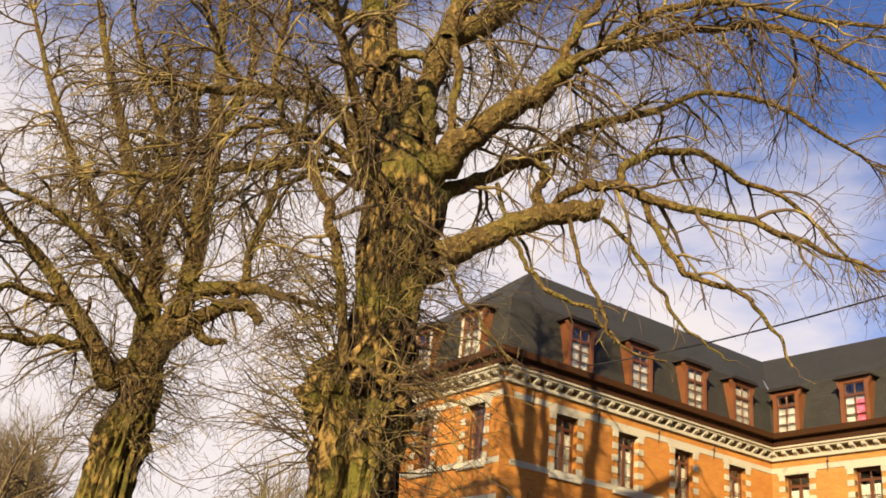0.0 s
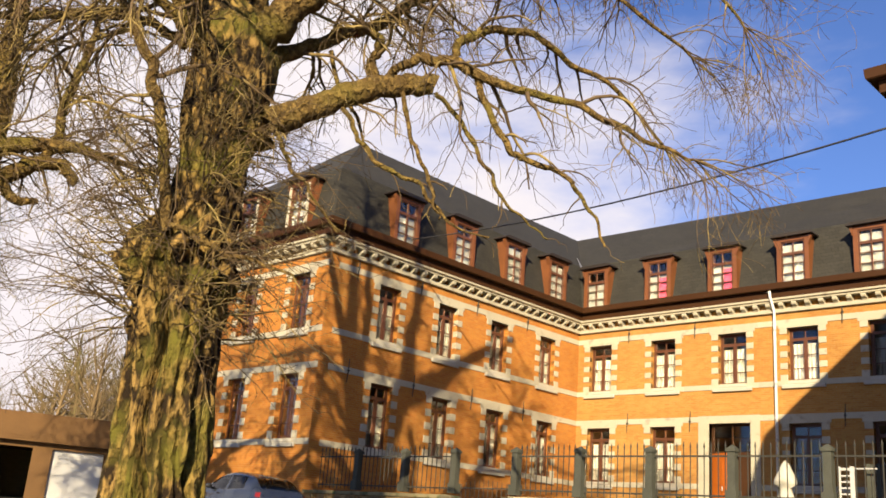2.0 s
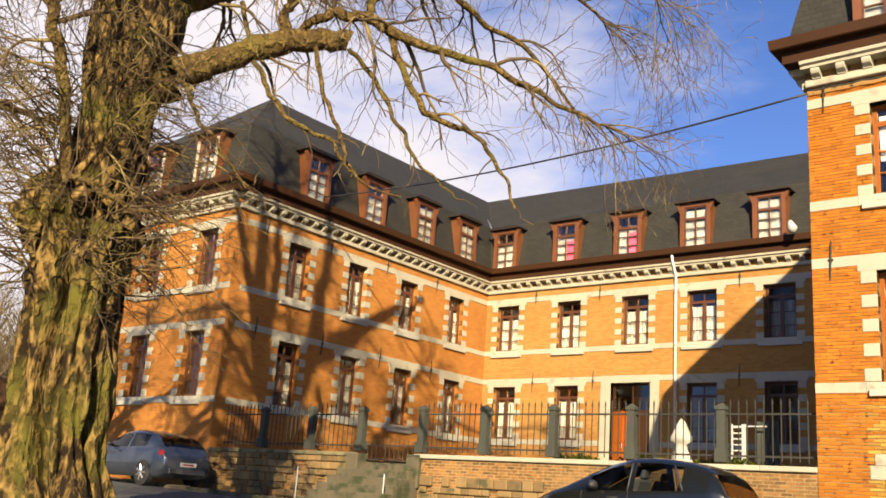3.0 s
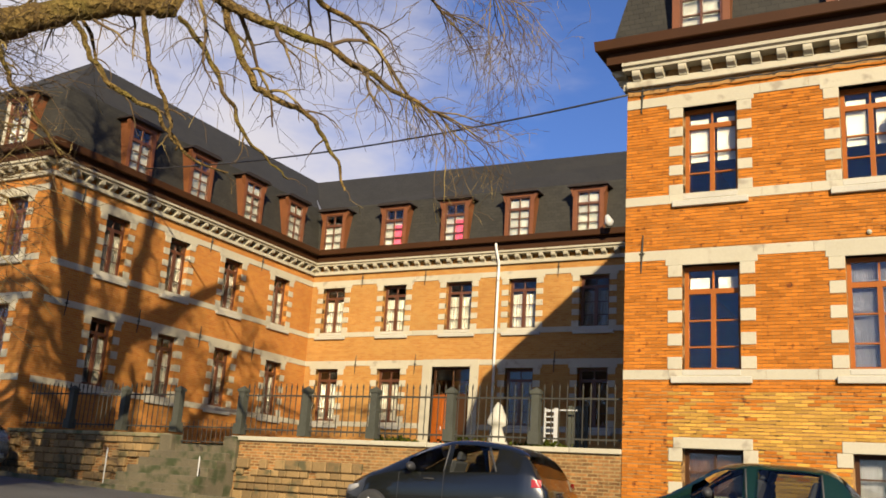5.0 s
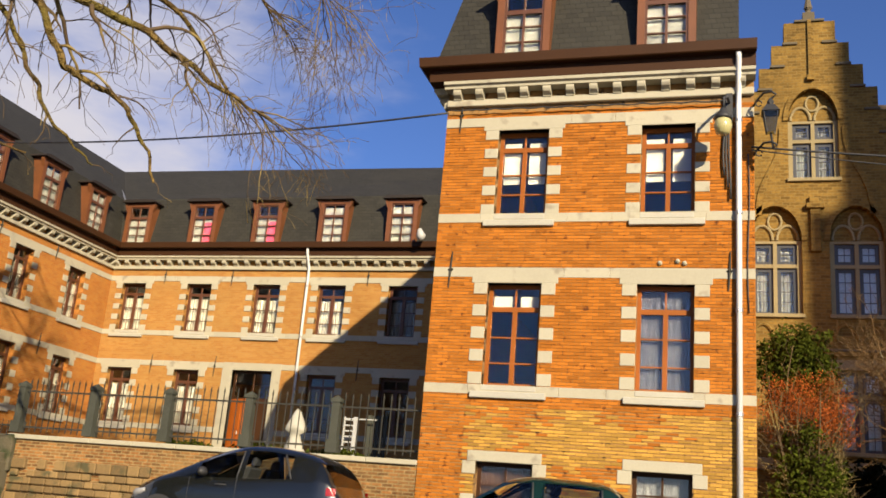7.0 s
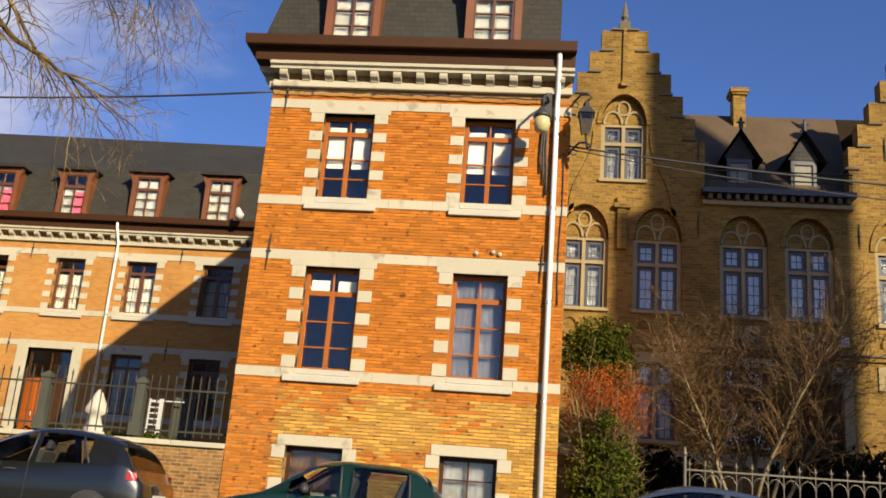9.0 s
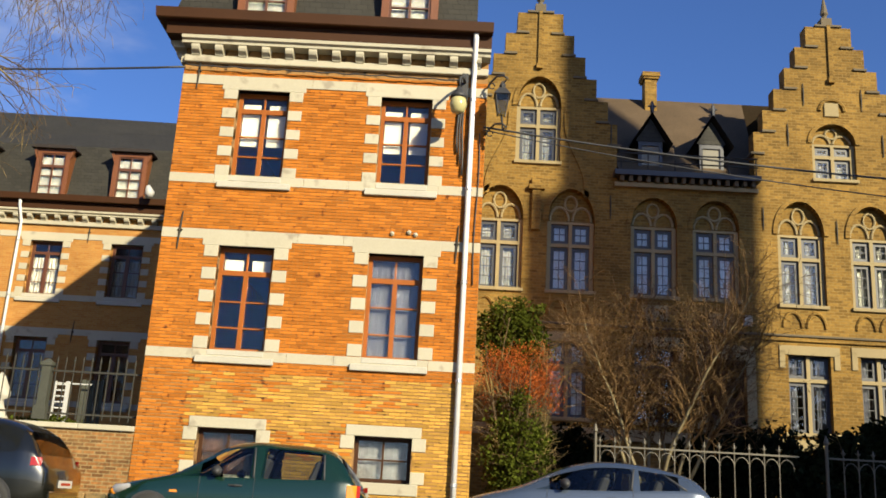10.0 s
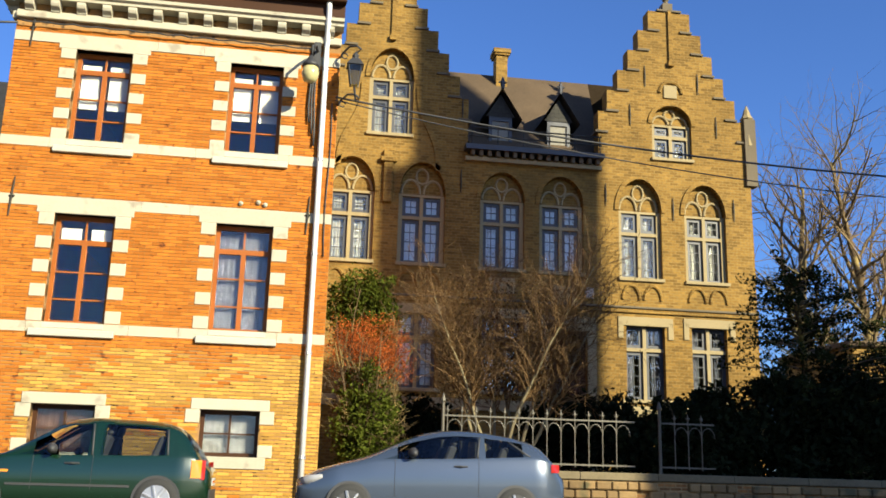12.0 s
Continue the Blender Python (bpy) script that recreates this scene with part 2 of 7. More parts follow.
def mesh_of(name, bm, mat, smooth=False, bevel=0.0):
    if bevel:
        bmesh.ops.bevel(bm, geom=[e for e in bm.edges], offset=bevel, segments=1, affect="EDGES", clamp_overlap=True)
    bmesh.ops.recalc_face_normals(bm, faces=bm.faces)
    me = bpy.data.meshes.new(name)
    bm.to_mesh(me)
    bm.free()
    me.materials.append(mat)
    if smooth:
        for p in me.polygons:
            p.use_smooth = True
    return me


def part(name, bm, mat, parent=None, label="", smooth=False, bevel=0.0, m=None):
    ob = new(name, mesh_of(name, bm, mat, smooth, bevel))
    if parent:
        ob.parent = parent
    if m is not None:
        ob.matrix_local = m
    if label:
        ob["label"] = label
    return ob


def thing(name, label, category, group="", kind="", m=None):
    ob = new(name)
    if m is not None:
        ob.matrix_world = m
    return tagged(ob, label, category, group, kind)


BOXES = {}


def piece(name, size, mat, parent, loc, bevel=0.008):
    """A small block; blocks of one size share one mesh."""
    key = (name, tuple(round(s, 3) for s in size), mat.name)
    if key not in BOXES:
        bm = bmesh.new()
        add_box(bm, -size[0] / 2, size[0] / 2, -size[1] / 2, size[1] / 2, -size[2] / 2, size[2] / 2)
        BOXES[key] = mesh_of(name, bm, mat, bevel=bevel)
    ob = new(name, BOXES[key])
    ob.parent = parent
    ob.matrix_local = Matrix.Translation(loc)
    return ob


def wall_mesh(bm, x0, x1, z0, z1, thick, openings):
    """A wall from y=0 back to y=thick, with openings (x0, x1, z0, z1) right through it."""
    xs = sorted({x0, x1, *[v for o in openings for v in o[:2]]})
    zs = sorted({z0, z1, *[v for o in openings for v in o[2:]]})
    def solid(i, j):
        if i < 0 or j < 0 or i >= len(xs) - 1 or j >= len(zs) - 1:
            return False
        cx, cz = (xs[i] + xs[i + 1]) / 2, (zs[j] + zs[j + 1]) / 2
        return not any(o[0] < cx < o[1] and o[2] < cz < o[3] for o in openings)
    verts = {}
    def v(i, j, k):
        if (i, j, k) not in verts:
            verts[i, j, k] = bm.verts.new((xs[i], k * thick, zs[j]))
        return verts[i, j, k]
    for i in range(len(xs) - 1):
        for j in range(len(zs) - 1):
            if not solid(i, j):
                continue
            bm.faces.new((v(i, j, 0), v(i + 1, j, 0), v(i + 1, j + 1, 0), v(i, j + 1, 0)))
            bm.faces.new((v(i, j, 1), v(i, j + 1, 1), v(i + 1, j + 1, 1), v(i + 1, j, 1)))
            if not solid(i - 1, j):
                bm.faces.new((v(i, j, 0), v(i, j + 1, 0), v(i, j + 1, 1), v(i, j, 1)))
            if not solid(i + 1, j):
                bm.faces.new((v(i + 1, j, 0), v(i + 1, j, 1), v(i + 1, j + 1, 1), v(i + 1, j + 1, 0)))
            if not solid(i, j - 1):
                bm.faces.new((v(i, j, 0), v(i, j, 1), v(i + 1, j, 1), v(i + 1, j, 0)))
            if not solid(i, j + 1):
                bm.faces.new((v(i, j + 1, 0), v(i + 1, j + 1, 0), v(i + 1, j + 1, 1), v(i, j + 1, 1)))


def ground_z(x, y):
    """The square rises gently towards the buildings and to the west."""
    t = min(max(y / 13.0, 0.0), 1.0)
    s = min(max((-x - 5.0) / 20.0, 0.0), 2.0)
    return 0.95 * t * t * (3 - 2 * t) + 0.62 * s * (0.4 + 0.6 * t)


# ---- ground ----
bm = bmesh.new()
gx = [-900, -300, -120] + [-80 + 2 * i for i in range(66)] + [70, 120, 300, 900]
gy = [-900, -300, -120, -60] + [-40 + 2 * i for i in range(51)] + [80, 120, 300, 900]
grid = [[bm.verts.new((x, y, ground_z(x, y))) for x in gx] for y in gy]
for a, b in zip(grid, grid[1:]):
    for i in range(len(gx) - 1):
        bm.faces.new((a[i], a[i + 1], b[i + 1], b[i]))
ground = tagged(part("ground", bm, M_ASPHALT, smooth=True), "grey worn asphalt square rising towards the buildings", "ground", kind="structure")

# ---- the brick building round the courtyard ----
Z_UH, Z_US, Z_LH, Z_LS = 9.586, 7.717, 6.283, 4.231
Z_TOP = 10.75
X_LEFT, X_PAV, X_PAVR, Y_FRONT, Y_BACK = -23.34, -5.78, 0.48, 18.0, 31.29
school = thing("brick_building", "orange brick building with pale stone bands and a slate mansard roof", "building", m=pose(0, 0, 0))


def window_frame(bm, w, h, transom, bars, mull=0.09, cols=1, thick=0.06, f=0.075):
    """A casement frame in one piece in the x-z plane, standing on z=0, its face at y=0."""
    zt = h * transom if transom else h - f
    holes = []
    lights = [(-w / 2 + f, -mull / 2), (mull / 2, w / 2 - f)]
    zs = [f] + [v for q in bars for v in (q * h - 0.014, q * h + 0.014)] + [zt - 0.05 if transom else zt]
    for x0, x1 in lights:
        for c in range(cols):
            xa = x0 + (x1 - x0) * c / cols + (0.012 if c else 0)
            xb = x0 + (x1 - x0) * (c + 1) / cols - (0.012 if c < cols - 1 else 0)
            for k in range(0, len(zs), 2):
                holes.append((xa, xb, zs[k], zs[k + 1]))
        if transom:
            xa, xb = (x0, -0.015) if x1 < 0 else (0.015, x1)
            holes.append((xa, xb, zt + 0.05, h - f))
    wall_mesh(bm, -w / 2, w / 2, 0, h, thick, holes)


def add_window(house, m, x, z0, z1, w, transom=0.80, bars=(0.28, 0.54), depth=0.20, curtain=None, blind=0.0, frame_mat=None, cols=1, sill=True, mull=0.09, f=0.075, glass=None, top=1.0, fold=1.0):
    """A casement in its opening, with its pane, curtain or blind and bluestone sill. m: the wall's pose (x along, y in, z up)."""
    h = z1 - z0
    bm = bmesh.new()
    window_frame(bm, w, h, transom, bars, cols=cols, mull=mull, f=f)
    win = part("window", bm, frame_mat or M_WOOD, house, m=m @ Matrix.Translation((x, depth, z0)))
    bm = bmesh.new()
    add_box(bm, -w / 2 + 0.03, w / 2 - 0.03, 0.027, 0.033, 0.03, h - 0.03)
    pane = part("pane", bm, glass or M_GLASS, win)
    pane.visible_shadow = False
    if curtain:
        bm = bmesh.new()
        n = 28
        rows = []
        for zz in (0.04, h * top - 0.04):
            rows.append([bm.verts.new((-w / 2 + 0.03 + (w - 0.06) * i / n, 0.13 + fold * (0.016 * math.sin(i * 1.9) + 0.01 * math.sin(i * 0.7 + x)), zz)) for i in range(n + 1)])
        for i in range(n):
            bm.faces.new((rows[0][i], rows[0][i + 1], rows[1][i + 1], rows[1][i]))
        part("curtain", bm, curtain, win)
    if blind:
        for sx in (-1, 1):
            bm = bmesh.new()
            add_box(bm, sx * w * 0.25 - w * 0.17, sx * w * 0.25 + w * 0.17, 0.10, 0.104, h * (0.93 - blind), h * 0.9)
            part("blind", bm, M_BLIND, win, "white half-drawn blind")
    if sill:
        bm = bmesh.new()
        add_box(bm, -w / 2 - 0.2, w / 2 + 0.2, -depth - 0.09, -depth + 0.02, -0.25, -0.125)
        add_box(bm, -w / 2 + 0.005, w / 2 - 0.005, -depth - 0.03, 0.02, -0.10, 0.0)
        part("sill", bm, M_BLUESTONE, win, "grey stone sill", bevel=0.01)
    return win


def stone_dressing(wall, x, z0, z1, w, lintel=0.30, ears=0.33, blocks=5, size=0.30, proud=0.024):
    """Lintel, toothed jamb blocks and a projecting sill round one opening."""
    piece("lintel", (w + 2 * ears, 0.2, lintel), M_STONE, wall, (x, 0.1 - proud, z1 + lintel / 2))
    h = z1 - z0
    step = h / (blocks - 0.45)
    for i in range(blocks):
        for sx in (-1, 1):
            bh = step * 0.52
            piece("jamb_block", (size, 0.2, bh), M_STONE, wall, (x + sx * (w / 2 + size / 2), 0.1 - proud, z1 - bh / 2 - i * step + 0.006))


def facade(name, m, x0, x1, z0, brick, bays, extra=(), thick=0.4, wall_mat=None):
    """One face of the brick building with upper and lower windows in each bay, its stone bands and cornice."""
    ops = []
    for b in bays:
        ops.append((b["x"] - b["w"] / 2, b["x"] + b["w"] / 2, Z_US, Z_UH))
        if b.get("low", True):
            ops.append((b["x"] - b["w"] / 2 - b.get("dw", 0), b["x"] + b["w"] / 2 + b.get("dw", 0), Z_LS, Z_LH))
    ops += [e for e in extra]
    bm = bmesh.new()
    wall_mesh(bm, x0, x1, z0, Z_TOP, thick, ops)
    wall = part("wall", bm, wall_mat or brick, school, "orange brick wall with pale stone bands", m=m)
    for za, zb in ((Z_UH + 0.10, Z_UH + 0.30), (Z_US - 0.16, Z_US + 0.03), (Z_LH + 0.12, Z_LH + 0.32), (Z_LS - 0.18, Z_LS + 0.01)):
        # courses of band stones, broken only where an opening cuts them
        cuts = sorted((o[0], o[1]) for o in ops if o[2] < (za + zb) / 2 < o[3])
        a = x0
        spans = []
        for c in cuts:
            spans.append((a, c[0]))
            a = c[1]
        spans.append((a, x1))
        for a, b in spans:
            n = max(1, round((b - a) / 0.95))
            for i in range(n):
                L = (b - a) / n
                piece("band_stone", (L - 0.004, 0.12, zb - za), M_STONE, wall, (a + (i + 0.5) * L, 0.038, (za + zb) / 2), bevel=0.004)
    for b in bays:
        levels = [(Z_US, Z_UH, b["w"], b.get("up", {}))]
        if b.get("low", True):
            levels.append((Z_LS, Z_LH, b["w"] + 2 * b.get("dw", 0), b.get("lo", {})))
        for za, zb, w, opt in levels:
            stone_dressing(wall, b["x"], za, zb, w, size=b.get("block", 0.27))
            add_window(school, m, b["x"], za, zb, w, **opt)
    return wall


def cornice(m, x0, x1, spacing=0.48):
    """Lower moulding, brackets and upper moulding under the eaves."""
    bm = bmesh.new()
    add_box(bm, x0, x1, -0.10, 0.05, 10.14, 10.29)
    part("lower_moulding", bm, M_STONE, school, "pale stone moulding under the brackets", m=m, bevel=0.012)
    bm = bmesh.new()
    outline = [(-0.27, 10.47), (-0.28, 10.52), (-0.34, 10.55), (-0.35, 10.615), (0.05, 10.615), (0.05, 10.47)]
    ends = [[bm.verts.new((x, y, z)) for y, z in outline] for x in (x0 - 0.03, x1 + 0.03)]
    for k in range(6):
        bm.faces.new((ends[0][k], ends[0][(k + 1) % 6], ends[1][(k + 1) % 6], ends[1][k]))
    bm.faces.new(ends[0][::-1])
    bm.faces.new(ends[1])
    c = part("cornice", bm, M_STONE, school, "pale moulded stone cornice on brackets", m=m)
    n = round((x1 - x0) / spacing)
    for i in range(n):
        x = x0 + (i + 0.5) * (x1 - x0) / n
        key = "bracket_mesh"
        if key not in BOXES:
            bm = bmesh.new()
            side = [(0.02, 10.27), (0.02, 10.475), (-0.25, 10.475), (-0.26, 10.41), (-0.23, 10.35), (-0.17, 10.32), (-0.13, 10.30), (-0.12, 10.27)]
            rows = [[bm.verts.new((x_, y_, z_)) for y_, z_ in side] for x_ in (-0.085, 0.085)]
            for k in range(8):
                bm.faces.new((rows[0][k], rows[0][(k + 1) % 8], rows[1][(k + 1) % 8], rows[1][k]))
            bm.faces.new(rows[0][::-1])
            bm.faces.new(rows[1])
            BOXES[key] = mesh_of("bracket", bm, M_STONE, bevel=0.01)
        ob = new("bracket", BOXES[key])
        ob.parent = c
        ob.matrix_local = Matrix.Translation((x, 0, 0))
    return c


def eaves(m, x0, x1, inner0=0.0, inner1=0.0):
    """Box gutter on a flat soffit with a board above the cornice; ends mitred by inner0 and inner1."""
    outline = [(0.55, 10.90), (0.57, 11.10), (0.20, 11.12), (-0.1, 10.86), (-0.1, 10.62), (0.355, 10.62), (0.36, 10.88), (0.53, 10.88)]
    bm = bmesh.new()
    a = [bm.verts.new((x0 - q * inner0, -q, z)) for q, z in outline]
    b = [bm.verts.new((x1 + q * inner1, -q, z)) for q, z in outline]
    k = len(outline)
    for i in range(k):
        bm.faces.new((a[i], a[(i + 1) % k], b[(i + 1) % k], b[i]))
    bm.faces.new(a[::-1])
    bm.faces.new(b)
    return part("eave", bm, M_BROWN, school, "dark brown boarded eaves with box gutter", m=m)


W_FRONT_R = pose(0, Y_FRONT, 0)
W_BACK = pose(0, Y_BACK, 0)
W_LEFT_COURT = pose(X_LEFT, 0, 0, 0, 0, 90)      # local x runs along +y, local y into -x
W_RIGHT_COURT = pose(X_PAV, 0, 0, 0, 0, -90)     # local x runs along -y, local y into +x
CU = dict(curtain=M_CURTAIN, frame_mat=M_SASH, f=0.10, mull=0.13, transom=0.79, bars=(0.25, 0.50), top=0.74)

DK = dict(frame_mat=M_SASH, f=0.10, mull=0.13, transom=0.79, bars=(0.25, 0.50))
pav_up1 = dict(blind=0.52, bars=(0.27, 0.5))
pav_lo1 = dict(blind=0.16, bars=(0.23, 0.48), transom=0.76)
facade("pavilion", W_FRONT_R, X_PAV, X_PAVR, 0.6, M_MORTAR, [
    dict(x=-4.08, w=1.06, up=pav_up1, lo=pav_lo1, block=0.28, dw=0.015),
    dict(x=-1.15, w=1.04, up=pav_up1, lo=dict(bars=(0.24, 0.5), transom=0.76, curtain=M_GREYBLIND, fold=0.1), block=0.28, dw=0.015)],
    extra=[(-4.62, -3.52, 1.95, 2.78), (-1.69, -0.62, 1.95, 2.78)])
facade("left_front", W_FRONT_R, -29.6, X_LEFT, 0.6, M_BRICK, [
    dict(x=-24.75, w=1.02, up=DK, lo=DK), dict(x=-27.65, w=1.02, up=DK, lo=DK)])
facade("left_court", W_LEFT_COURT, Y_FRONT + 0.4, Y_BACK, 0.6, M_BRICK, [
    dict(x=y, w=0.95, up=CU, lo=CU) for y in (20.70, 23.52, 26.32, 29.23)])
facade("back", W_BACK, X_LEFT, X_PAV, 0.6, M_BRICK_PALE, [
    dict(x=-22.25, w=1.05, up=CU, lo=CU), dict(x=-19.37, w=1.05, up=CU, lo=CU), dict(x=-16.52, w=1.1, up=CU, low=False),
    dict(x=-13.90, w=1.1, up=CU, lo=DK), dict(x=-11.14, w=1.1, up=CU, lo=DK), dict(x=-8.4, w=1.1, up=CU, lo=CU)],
    extra=[(-17.45, -15.85, 3.1, 6.35)])
facade("right_court", W_RIGHT_COURT, -Y_BACK, -Y_FRONT - 0.4, 0.6, M_BRICK, [])
for wm, a, b, i0, i1 in ((W_FRONT_R, X_PAV, X_PAVR, 1, 0.1), (W_FRONT_R, -29.6, X_LEFT, 1, 1), (W_LEFT_COURT, Y_FRONT, Y_BACK, 1, -1), (W_BACK, X_LEFT, X_PAV, -1, -1), (W_RIGHT_COURT, -Y_BACK, -Y_FRONT, -1, 1)):
    cornice(wm, a, b)
    eaves(wm, a, b, i0, i1)


def wing_roof(cells):
    """Mansard faces from corner points."""
    bm = bmesh.new()
    for quad in cells:
        bm.faces.new([bm.verts.new(p) for p in quad])
    bmesh.ops.remove_doubles(bm, verts=bm.verts, dist=0.01)
    return part("roof", bm, M_SLATE, school, "dark grey slate mansard roof")


E0, E1, ZK, ZE, ZR = -0.30, 0.15, 13.1, 10.95, 16.1
RX, RY, PX = X_LEFT - 3.7, Y_BACK + 4.5, (X_PAV + X_PAVR) / 2
lf = lambda d, z: (X_LEFT - d, Y_FRONT + d, z)      # left wing, front corner
lb = lambda d, z: (X_LEFT - d, Y_BACK + d, z)       # inner corner of left and back wing
rb = lambda d, z: (X_PAV + d, Y_BACK + d, z)        # inner corner of back and right wing
rf = lambda d, z: (X_PAV + d, Y_FRONT + d, z)       # pavilion, front corner to the court
rr = lambda d, z: (X_PAVR - 0.28, Y_FRONT + d, z)      # pavilion, outer front corner
ll = lambda d, z: (-29.6 + d, Y_FRONT + d, z)       # left wing, outer front corner
PEAK_L, PEAK_R = (RX, Y_FRONT + 3.7, ZR), (PX, Y_FRONT + 3.1, ZR)
VAL_L, VAL_R = (RX, RY, ZR), (PX, RY, ZR - 0.32)
wing_roof([
    (ll(E0, ZE), lf(E0, ZE), lf(E1, ZK), ll(E1, ZK)), (ll(E1, ZK), lf(E1, ZK), PEAK_L),
    (lf(E0, ZE), lb(E0, ZE), lb(E1, ZK), lf(E1, ZK)), (lf(E1, ZK), lb(E1, ZK), VAL_L, PEAK_L),
    (lb(E0, ZE), rb(E0, ZE), rb(E1, ZK), lb(E1, ZK)), (lb(E1, ZK), rb(E1, ZK), VAL_R, VAL_L),
    (rb(E0, ZE), rf(E0, ZE), rf(E1, ZK), rb(E1, ZK)), (rb(E1, ZK), rf(E1, ZK), PEAK_R, VAL_R),
    (rf(E0, ZE), rr(E0, ZE), rr(E1, ZK), rf(E1, ZK)), (rf(E1, ZK), rr(E1, ZK), PEAK_R),
    (rr(E0, ZE), (X_PAVR - 0.28, 40, ZE), (X_PAVR - 0.3, 40, ZK), rr(E1, ZK)), (rr(E1, ZK), (X_PAVR - 0.3, 40, ZK), (PX, 40, ZR), PEAK_R),
    (ll(E1, ZK), PEAK_L, (RX, 40, ZR), (-29.6 + E1, 40, ZK)), (ll(E0, ZE), ll(E1, ZK), (-29.6 + E1, 40, ZK), (-29.6 + E0, 40, ZE)),
    (VAL_L, VAL_R, (PX, 40, 12), (RX, 40, 12))])
# outer walls that close the building
bm = bmesh.new()
add_box(bm, -29.6, -29.3, Y_FRONT + 0.4, 40, 0.6, 11.0)
add_box(bm, X_PAVR - 0.4, X_PAVR, Y_FRONT + 0.4, 40, 0.6, 11.0)
add_box(bm, -29.3, X_PAVR - 0.4, 39.7, 40, 0.6, 13.0)
part("outer_wall", bm, M_BRICK, school, "plain orange brick outer wall")
# pale lead in the valley between the wings
bm = bmesh.new()
add_tube(bm, [lb(E1 - 0.03, ZK), lb(1.2, ZK + 0.85), lb(4.3, ZR - 0.08)], [0.03, 0.03, 0.03], 6)
part("valley_flashing", bm, M_ZINC, school, "pale lead valley flashing")

# unseen floor slabs added inside to keep the rooms dark behind the windows
for z in (3.3, 6.95, 10.55):
    for x0, x1, y0, y1 in ((-29.25, X_LEFT - 0.45, Y_FRONT + 0.45, 39.6), (X_LEFT - 0.44, X_PAV + 0.44, Y_BACK + 0.45, 39.6), (X_PAV + 0.45, X_PAVR - 0.45, Y_FRONT + 0.45, 39.6)):
        bm = bmesh.new()
        add_box(bm, x0, x1, y0, y1, z, z + 0.08)
        part("inner_floor", bm, M_DARK, school, "dim inner floor")


# ---- dormers, basement windows, door and fittings of the brick building ----
def dormer(m, x, red=False, cream=False, full=False):
    """A timber dormer with a low dark cap on the steep slate slope; dark glass above a curtain."""
    bm = bmesh.new()
    w, z0, z1 = 1.16, 10.98, 12.74
    wall_mesh(bm, -w / 2, w / 2, 0, z1 - z0, 0.10, [(-0.43, 0.43, 0.08, 1.62)])
    d = part("dormer", bm, M_DORMER, school, "red-brown timber dormer", m=m @ Matrix.Translation((x, -0.42, z0)))
    for sx in (-1, 1):
        bm = bmesh.new()
        add_box(bm, sx * (w / 2 - 0.05) - 0.05, sx * (w / 2 - 0.05) + 0.05, 0.10, 1.7, 0, z1 - z0)
        part("cheek", bm, M_DORMER, d)
        bm = bmesh.new()
        add_prism(bm, [(sx * (w / 2 + 0.005), 1.42), (sx * (w / 2 + 0.10), 1.68), (sx * (w / 2 + 0.10), 1.76), (sx * (w / 2 + 0.005), 1.76)][::sx], -0.03, 0.10)
        part("corbel", bm, M_DORMER, d)
        if cream:
            bm = bmesh.new()
            add_box(bm, sx * 0.505 - 0.072, sx * 0.505 + 0.072, -0.022, -0.003, 0.02, 1.60)
            part("jamb", bm, M_STONE, d, "cream painted jamb board", bevel=0.006)
    bm = bmesh.new()
    add_prism(bm, [(-0.76, 1.77), (0.76, 1.77), (0.74, 1.83), (0.60, 1.88), (-0.60, 1.88), (-0.74, 1.83)], -0.16, 1.7)
    part("cap", bm, M_CAP, d, "dark brown flared dormer cap")
    bm = bmesh.new()
    window_frame(bm, 0.86, 1.54, 0.70, (0.24, 0.47), mull=0.05, cols=1, f=0.05)
    part("casement", bm, M_SASH, d, m=Matrix.Translation((0, 0.03, 0.08)))
    bm = bmesh.new()
    add_box(bm, -0.41, 0.41, 0.075, 0.08, 0.10, 1.60)
    p = part("pane", bm, M_GLASS, d)
    p.visible_shadow = False
    bm = bmesh.new()
    add_box(bm, -0.42, 0.42, 0.135, 0.14, 0.09, 1.50 if full else 1.12)
    part("curtain", bm, M_NET, d)
    if red:
        bm = bmesh.new()
        add_box(bm, 0.02, 0.36, 0.115, 0.125, 0.16, 0.98)
        part("hanging", bm, M_RED, d, "red cloth hanging behind the pane")
    return d


for x in (-22.3, -19.40, -16.68, -13.98, -11.30, -8.6):
    dormer(W_BACK, x, red=x in (-19.40, -16.68), full=x > -14)
for y in (20.80, 23.65, 26.50, 29.15):
    dormer(W_LEFT_COURT, y, full=y > 26)
for x in (-24.85, -27.75):
    dormer(W_FRONT_R, x, cream=True)
for x in (-4.15, -1.20):
    dormer(W_FRONT_R, x)

